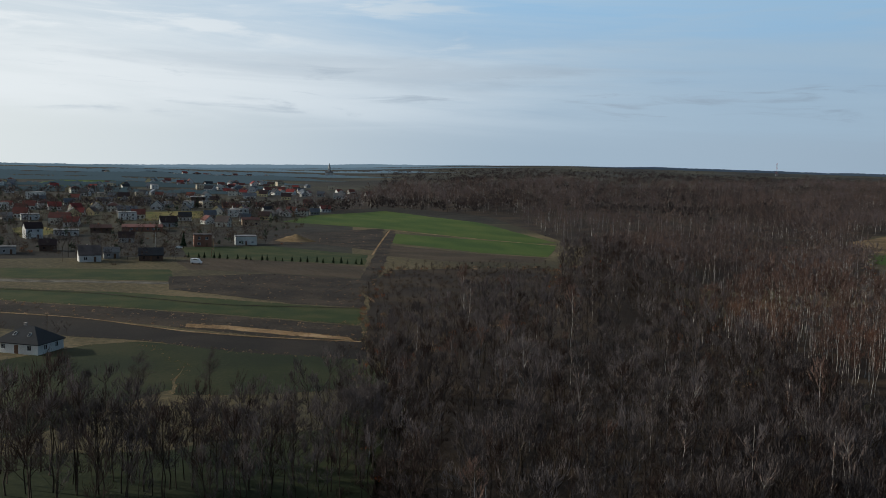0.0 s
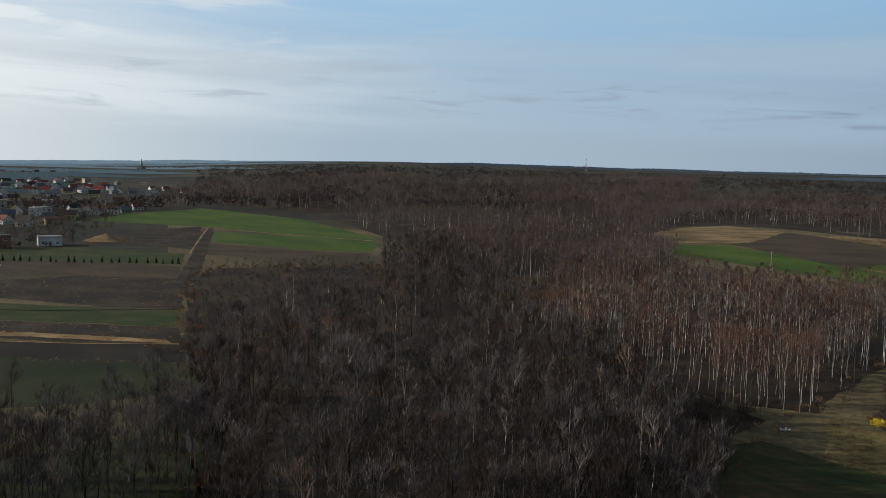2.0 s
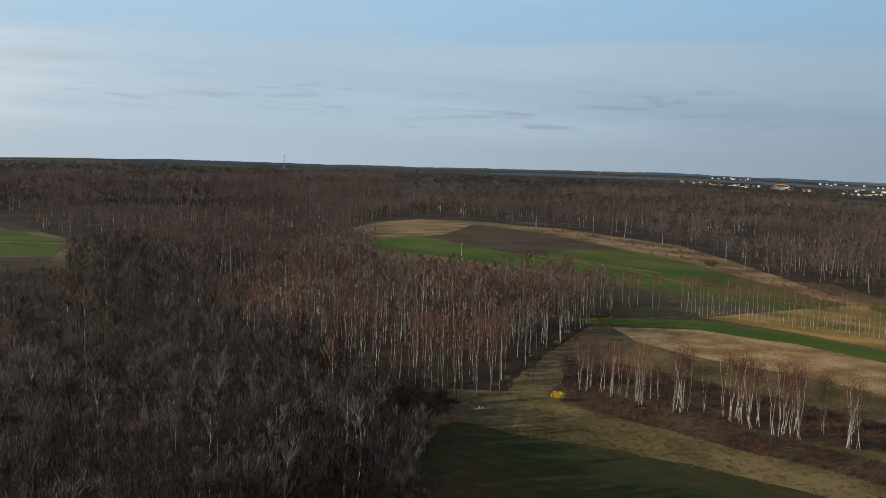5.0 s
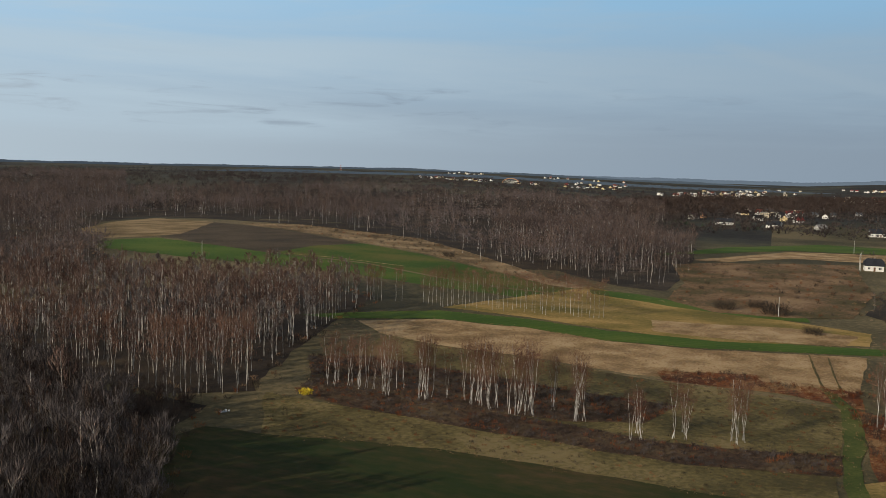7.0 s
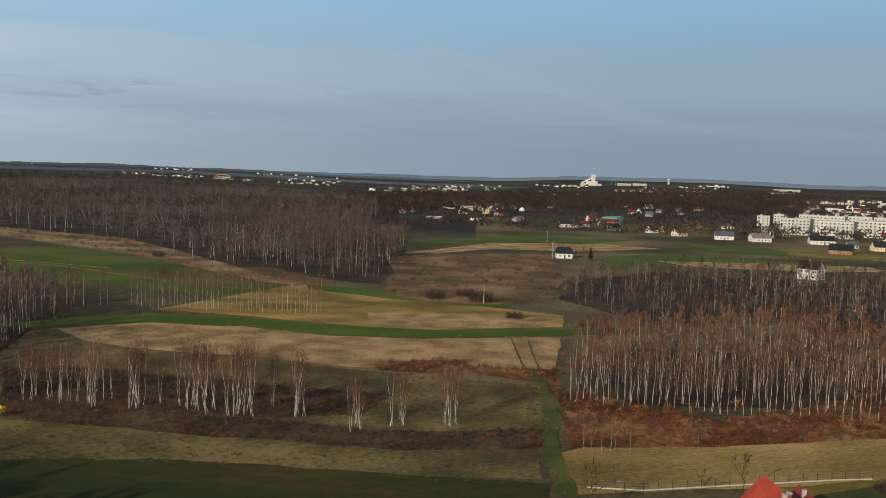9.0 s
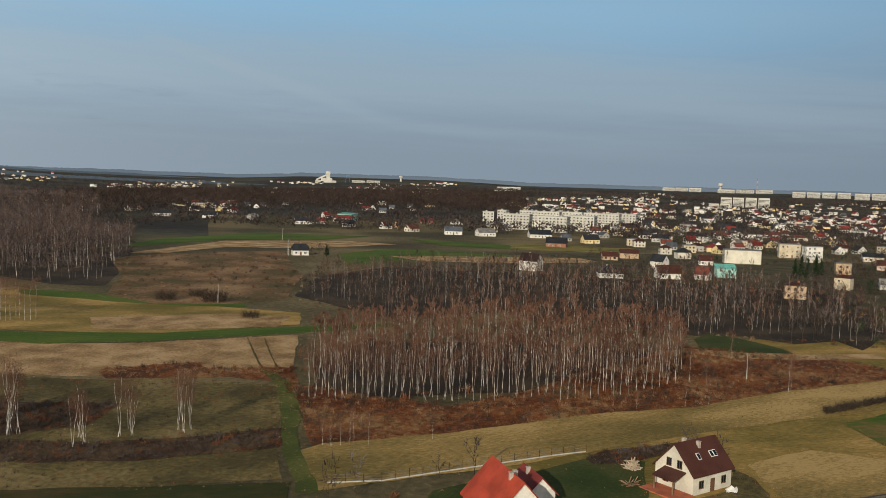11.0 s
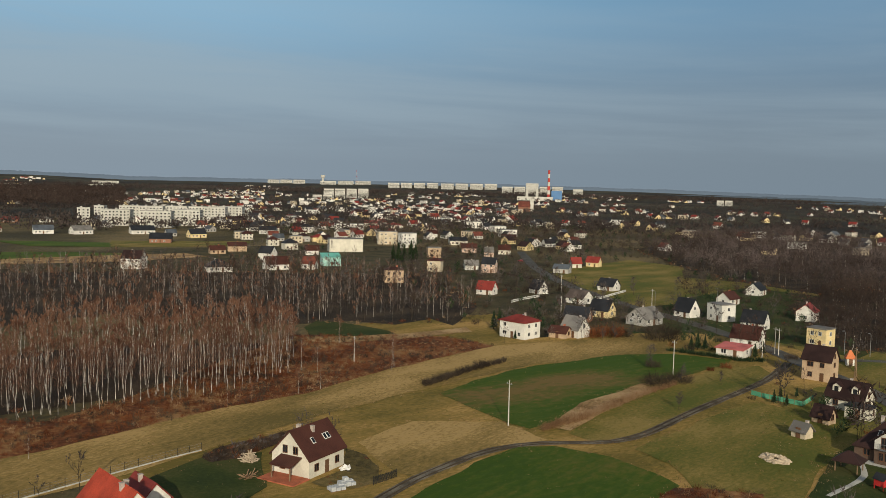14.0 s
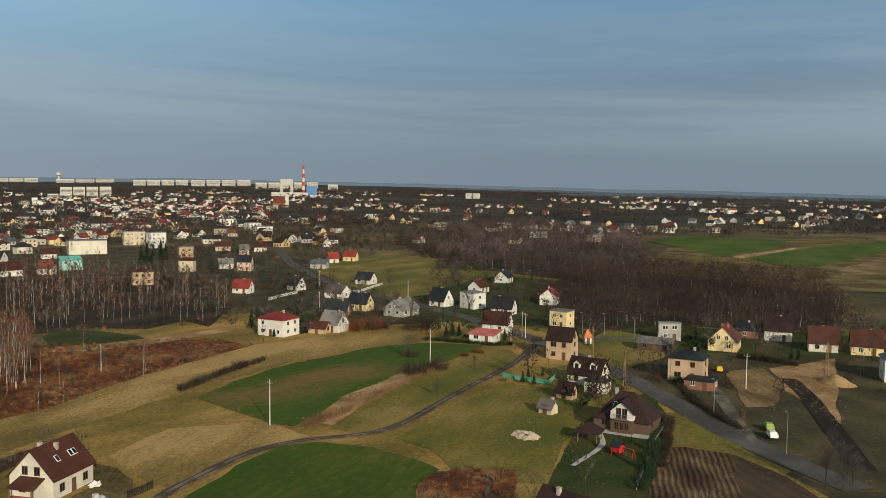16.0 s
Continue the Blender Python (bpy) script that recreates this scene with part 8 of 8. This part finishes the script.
# ---- yard things ----
pallet_stack(137.8, -7.0)
pallet_stack(139.7, -8.7)
plank_pile(144.8, 6.8)
rubbish_heap(153.8, 7.0)
rubble(146.0, -85.1)
sheet_pile(147.7, -8.9)
dump(80.6, 159.8)
mound(-137.7, 503.5)
mound2(156.5, -178.0)
garden_path([(127.1, -83.4), (129.5, -86.9), (131.5, -89.4), (133.6, -95.1), (134.7, -97.1), (138.8, -98.1), (141.8, -99.1)])
playhouse(129.3, -94.2)
chair(145.0, -1.1)
pavilion(138.8, -94.7)
wire_fence([(128.8, 52.3), (132.7, 44.6), (143.0, 34.1), (155.6, 21.0), (160.3, 15.5)])
net_fence([(193.9, -106.1), (191.0, -107.1), (182.2, -112.2), (188.7, -118.9)])
gate_fence([(139.4, -12.9), (141.2, -15.2), (143.0, -17.0)])
wire_fence([(113.0, -86.0), (134.8, -106.8), (146.3, -119.6)])
white_fence([(353.4, -87.1), (363.6, -95.7), (371.7, -104.1)])
white_fence([(370.2, -122.7), (364.1, -128.2), (389.3, -149.4)])
hedge([(247.9, -109.4), (242.0, -115.1), (232.3, -123.4), (231.2, -129.4)], 1.6, 'needles')
hedge([(182.6, -149.5), (161.2, -136.1), (145.5, -129.8), (133.7, -126.5)], 1.4, 'grey_bush')
hedge([(131.3, -104.7), (118.8, -93.2), (112.5, -86.7)], 1.8, 'needles')
hedge([(144.9, -118.2), (131.2, -106.6), (120.9, -96.9)], 1.5, 'grey_bush')
hedge([(207.6, -31.3), (218.3, -40.3), (227.8, -49.0), (234.4, -56.1)], 2.2, 'grey_bush')
hedge([(168.0, -48.9), (177.6, -61.6), (191.5, -76.0), (205.3, -92.1)], 1.7, 'straw_blade')
hedge([(190.6, -178.3), (185.2, -182.4), (175.6, -184.9)], 2.4, 'grey_bush')
hedge([(506.0, -105.9), (458.4, -112.7), (439.0, -119.7)], 1.8, 'grey_bush')
# ---- landmarks ----
striped_chimney(2922, -838, 94.3, 9.5)
cooling_tower_block(2599, -695, 50.1, 43.7)
church(1530, -396, 18.5, 25.7)
water_tower(4558, -143, 44.3, 19.9)
lattice_mast(4450, -303, 70.9, 11.2)
mine_tower(3390, 1407, 44.9, 32.1)
headframe(3477, 1350, 29.3, 18.6)
arch_hall(1920, 1955, 14.6, 51.4)
spire_church(-586, 2492, 32.9, 22.4)
lattice_mast(861, 3434, 49.3, 8.8)
lattice_mast(2090, 3126, 23.0, 9.4)
water_tower(3892, 1256, 24.3, 15.3)
slab_block(3877, -424, 48, 21.5)
slab_block(3890, -481, 48, 21.6)
slab_block(3903, -539, 48, 21.7)
slab_block(3934, -601, 49, 22.1)
slab_block(3825, -649, 53, 23.9)
slab_block(3864, -719, 54, 24.3)
slab_block(3910, -793, 55, 24.6)
slab_block(3956, -868, 55, 25.0)
slab_block(3356, -800, 40, 27.8)
slab_block(3383, -856, 41, 27.9)
slab_block(3400, -910, 41, 28.3)
slab_block(3416, -965, 41, 28.7)
slab_block(3441, -1023, 42, 28.9)
slab_block(4377, -163, 74, 15.9)
slab_block(4423, -249, 75, 16.1)
slab_block(4467, -337, 75, 16.4)
slab_block(3408, -1096, 38, 22.2)
slab_block(4529, 98, 56, 16.3)
slab_block(4650, 37, 58, 16.8)
slab_block(4470, -26, 55, 18.8)
slab_block(3521, 1320, 55, 9.0)
slab_block(3579, 1276, 56, 9.0)
slab_block(3118, 624, 76, 11.0)
slab_block(2338, -89, 26, 24.3)
slab_block(2367, -119, 26, 24.5)
slab_block(2385, -150, 26, 24.8)
slab_block(2403, -182, 27, 25.2)
slab_block(2189, -56, 22, 10.7)
slab_block(2209, -81, 22, 10.7)
slab_block(3636, 736, 49, 9.0)
slab_block(3704, 700, 50, 9.0)
slab_block(2320, -1152, 19, 14.3)
slab_block(2319, -1176, 19, 14.5)


# ---- weeds, brush and dry grass on the fields ----
WEEDS = {"rough": ([[(bush_tris(850 + k, 0.7, 0.9, 26, 0.06), "grey_bush")] for k in range(3)] + [[(bush_tris(856, 0.8, 0.8, 26, 0.06), "rust_twig")]], 2.4, "low dead weeds on rough pasture", "weeds"),
         "scrub": ([[(bush_tris(800 + k, 1.3, 1.0, 32, 0.07), "rust_twig")] for k in range(3)] + [[(bush_tris(804 + k, 1.0, 0.9, 30, 0.06), "straw_blade")] for k in range(2)] + [[(bush_tris(807 + k, 1.5, 1.1, 32, 0.07), "grey_bush")] for k in range(2)], 1.7, "waist-high rust-red dead weeds", "weeds"),
         "scrub2": ([[(bush_tris(810, 1.2, 1.0, 36, 0.07), "rust_twig")]] + [[(bush_tris(814 + k, 1.3, 1.0, 36, 0.07), ("grey_bush", "grey_twig", "dark_twig")[k % 3])] for k in range(5)], 1.5, "tangled dark red-brown brambles", "brambles"),
         "scrub3": ([[(bush_tris(820 + k, 1.1, 1.1, 26, 0.09), "grey_bush")] for k in range(3)] + [[(bush_tris(824, 1.0, 0.9, 26, 0.09), "straw_blade")], [(bush_tris(825, 1.6, 1.4, 30, 0.1), "rust_twig")], [(bush_tris(826, 2.6, 1.8, 40, 0.12), "grey_bush")]], 3.6, "scattered dry weeds on rough grass", "weeds"),
         "fallow": ([[(bush_tris(880 + k, 0.7, 0.9, 16, 0.08), ("straw_blade", "grey_bush", "grey_twig")[k % 3])] for k in range(4)], 2.6, "dead weeds and dry grass on fallow strips", "weeds"),
         "scrub4": ([[(bush_tris(870 + k, 0.9, 1.1, 22, 0.1), "straw_blade")] for k in range(3)] + [[(bush_tris(874 + k, 1.8, 1.5, 30, 0.11), "grey_bush")] for k in range(2)] + [[(bush_tris(877, 1.3, 1.3, 26, 0.1), "rust_twig")]], 2.2, "dry grass and low bushes beside a wood", "weeds"),
         "straw": ([[(bush_tris(830 + k, 0.55, 0.8, 20, 0.06), "straw_blade")] for k in range(4)], 1.7, "tufts of tall dry grass", "grass")}
for m, (kinds, step, label, cat) in WEEDS.items():
    groups = {}
    for k, (mm, corners) in enumerate(FIELDS):
        r = sum(math.hypot(*c) for c in corners) / len(corners)
        if mm != m or r > 620:
            continue
        x, y = scatter(corners, step * max(1, r / 200), 600 + k)
        for tri, nm in spread(kinds, x, y, 1.0, 650 + k, 0.35):
            groups.setdefault(nm, []).append(tri)
    stuff("weeds" if cat != "grass" else "dry_grass", label, cat, [(np.concatenate(v), k) for k, v in groups.items()])
# short rough tufts on meadows, so that their surface is uneven
groups = {}
TUFT = [[(bush_tris(840 + k, 0.28, 0.5, 9, 0.07), "tuft")] for k in range(4)] + [[(bush_tris(845, 0.3, 0.5, 9, 0.07), "straw_blade")]]
EDGE = [[(bush_tris(860 + k, 0.45, 0.7, 8, 0.07), "straw_blade")] for k in range(2)] + [[(bush_tris(863 + k, 0.4, 0.7, 8, 0.07), "tuft")] for k in range(2)]
for k, (mm, corners) in enumerate(FIELDS):
    r = sum(math.hypot(*c) for c in corners) / len(corners)
    if mm not in ("meadow", "mown", "lawn", "olive") or r > 260:
        continue
    x, y = scatter(corners, 2.8 if mm != "lawn" else 4.0, 900 + k)
    for tri, nm in spread(TUFT, x, y, 1.0, 950 + k, 0.3):
        groups.setdefault(nm, []).append(tri)
for k, (mm, corners) in enumerate(FIELDS):
    r = sum(math.hypot(*c) for c in corners) / len(corners)
    if r > 330:
        continue
    e = np.array([(x0 + (x1 - x0) * q, y0 + (y1 - y0) * q) for (x0, y0), (x1, y1) in zip(corners, corners[1:] + corners[:1]) for q in np.arange(0, 1, 1.3 / max(1, math.hypot(x1 - x0, y1 - y0)))])
    e = e + np.random.default_rng(970 + k).normal(0, 0.9, e.shape)
    for tri, nm in spread(EDGE, e[:, 0], e[:, 1], 1.0, 980 + k, 0.3):
        groups.setdefault(nm, []).append(tri)
stuff("grass_tufts", "short rough tufts of spring grass", "grass", [(np.concatenate(v), k) for k, v in groups.items()])

# garden trees and shrubs between the houses
GARDEN = [clump(1000 + 2 * i, 8, 2.3, 62, 0.15, ("dark_twig", "grey_twig", "grey_bush")[i % 3], "dark_bark", 2, 0.15) for i in range(6)] + [[(bush_tris(1010 + i, 2.6, 2.0, 50, 0.16), "grey_bush")] for i in range(3)] + [[(crown_tris(1016, 5, 1.2, 70, 1.0, 0.3), "needles")]]
for k, (poly, step, keep) in enumerate((([(-432, 396), (-180, 396), (-144, 528), (-192, 744), (-384, 960), (-624, 840)], 8.0, 0.85), ([(228, -72), (360, -48), (672, -72), (840, 72), (1080, -72), (960, -396), (504, -264), (240, -180)], 7.2, 0.85),
                                        ([(144, -180), (228, -168), (288, -204), (240, -276), (156, -240)], 8, 0.7), ([(600, 576), (840, 336), (912, 192), (984, 192), (912, 396), (672, 648)], 12, 0.6))):
    x, y = scatter(poly, step, 1100 + k, keep)
    ok = clear_of(x, y, 0.5) & off_fields(x, y)
    for width, pts in LANES:
        ok &= ((x[:, None] - pts[None, :, 0]) ** 2 + (y[:, None] - pts[None, :, 1]) ** 2).min(1) > (width / 2 + 5) ** 2
    # gardens lie behind the houses as one comes from the west
    for px, py, q in PLOTS:
        if math.hypot(px, py) < 620:
            ok &= (np.hypot(x - px, y - py) > q + 7) | ((x - px) * px + (y - py) * py > 0)
    stuff("garden_trees", "leafless garden trees and shrubs among houses", "trees", spread(GARDEN, x[ok], y[ok], 1.0, 1150 + k, 0.3))

# yards: bare trees, shrubs and a few spruces standing round each house
YARD = [grey_kind(1030 + i, 7.5, 110, 0.10, limbs=7) for i in range(3)] + [clump(1060 + 2 * i, 8, 2.2, 80, 0.15, ("dark_twig", "grey_twig")[i % 2], "dark_bark", 2, 0.18) for i in range(4)] + [[(bush_tris(1040 + i, 2.2, 1.7, 60, 0.12), "grey_bush")] for i in range(4)] + [[(crown_tris(1046, 1.5, 0.9, 60, 0.5, 0.3), "needles")], [(crown_tris(1047, 4.5, 0.9, 100, 0.8, 0.3), "needles")], [(bush_tris(1048, 1.5, 1.4, 50, 0.1), "rust_twig")]]
yr = np.random.default_rng(88)
xs, ys = [], []
for px, py, q in PLOTS:
    r = math.hypot(px, py)
    if 90 < r < 620:
        n = 26
        a, d = yr.uniform(0, 6.28, n), q + yr.uniform(1.0, 18, n)
        # mostly on the sheltered east side of a house
        qx, qy = px + d * np.cos(a), py + d * np.sin(a)
        side = (qx - px) * px / r + (qy - py) * py / r > -0.2 * q
        side |= yr.random(n) < 0.12
        xs.append(qx[side])
        ys.append(qy[side])
xs, ys = np.concatenate(xs), np.concatenate(ys)
ok = clear_of(xs, ys, 0.3) & off_fields(xs, ys)
for width, pts in LANES:
    ok &= ((xs[:, None] - pts[None, :, 0]) ** 2 + (ys[:, None] - pts[None, :, 1]) ** 2).min(1) > (width / 2 + 2.2) ** 2
stuff("garden_shrubs", "leafless fruit trees, shrubs and small spruces in house gardens", "shrubs", spread(YARD, xs[ok], ys[ok], 1.0, 1190, 0.4))

# bluish hill and tree-line strips far out, distance haze painted in as tone and glow: glow, distance, height over the
# ground, headings
HAZE_HILLS = (("haze_wood", (0.03, 0.04, 0.05), (0.040, 0.055, 0.076)), ("haze_far_hills", (0.05, 0.065, 0.085), (0.062, 0.088, 0.125)), ("haze_hedges", (0.04, 0.05, 0.05), (0.072, 0.096, 0.105)), ("haze_trees", (0.03, 0.035, 0.035), (0.050, 0.068, 0.073)), ("haze_blue_hills", (0.05, 0.07, 0.08), (0.100, 0.135, 0.152)), ("misty_hills", (0.06, 0.08, 0.10), (0.150, 0.200, 0.226)),
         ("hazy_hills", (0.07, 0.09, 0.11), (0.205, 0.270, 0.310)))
for key, tone, glow in HAZE_HILLS:
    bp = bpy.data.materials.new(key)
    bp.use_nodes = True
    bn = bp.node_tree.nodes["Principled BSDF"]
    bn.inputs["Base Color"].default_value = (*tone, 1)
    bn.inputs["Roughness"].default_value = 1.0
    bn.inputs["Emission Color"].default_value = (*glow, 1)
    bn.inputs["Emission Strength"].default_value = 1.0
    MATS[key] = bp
for key, r, top, a0, a1, seed in (("haze_far_hills", 4880, 9.0, 0, 170, 1.3), ("hazy_hills", 4870, 9.0, -60, 4, 4.7), ("misty_hills", 3900, 7.0, -60, -1, 7.1), ("misty_hills", 2900, 7.0, -60, -5, 9.4), ("haze_blue_hills", 2200, 8.0, -60, -9, 2.9), ("haze_hedges", 1850, 8.0, -60, -12, 6.1), ("haze_hedges", 1560, 7.0, -60, -14, 0.4), ("haze_trees", 1320, 6.5, -60, -15, 3.3), ("haze_trees", 1130, 6.0, -60, -17, 7.7),
                                  ("haze_wood", 4150, 9.0, 2, 61, 5.2), ("haze_wood", 3350, 9.0, 24, 64, 6.6), ("haze_wood", 4200, 8.0, 113, 165, 3.8), ("haze_wood", 3450, 8.0, 119, 165, 8.3)):
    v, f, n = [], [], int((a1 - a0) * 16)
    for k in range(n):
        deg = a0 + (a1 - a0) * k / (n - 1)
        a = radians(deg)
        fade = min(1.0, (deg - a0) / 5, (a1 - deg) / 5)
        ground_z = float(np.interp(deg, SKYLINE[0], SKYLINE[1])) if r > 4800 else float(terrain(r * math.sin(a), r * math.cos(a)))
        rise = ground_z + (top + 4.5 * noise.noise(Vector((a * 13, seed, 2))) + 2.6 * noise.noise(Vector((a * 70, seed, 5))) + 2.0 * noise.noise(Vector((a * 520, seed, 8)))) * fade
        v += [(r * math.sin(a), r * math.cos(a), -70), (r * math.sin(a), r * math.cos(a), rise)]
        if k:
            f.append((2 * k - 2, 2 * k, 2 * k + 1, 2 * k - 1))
    tagged(new("backdrop", mesh_of("backdrop", v, f, [key])), "strip of wooded hills with blue haze painted in as glow", "hills", kind="structure")
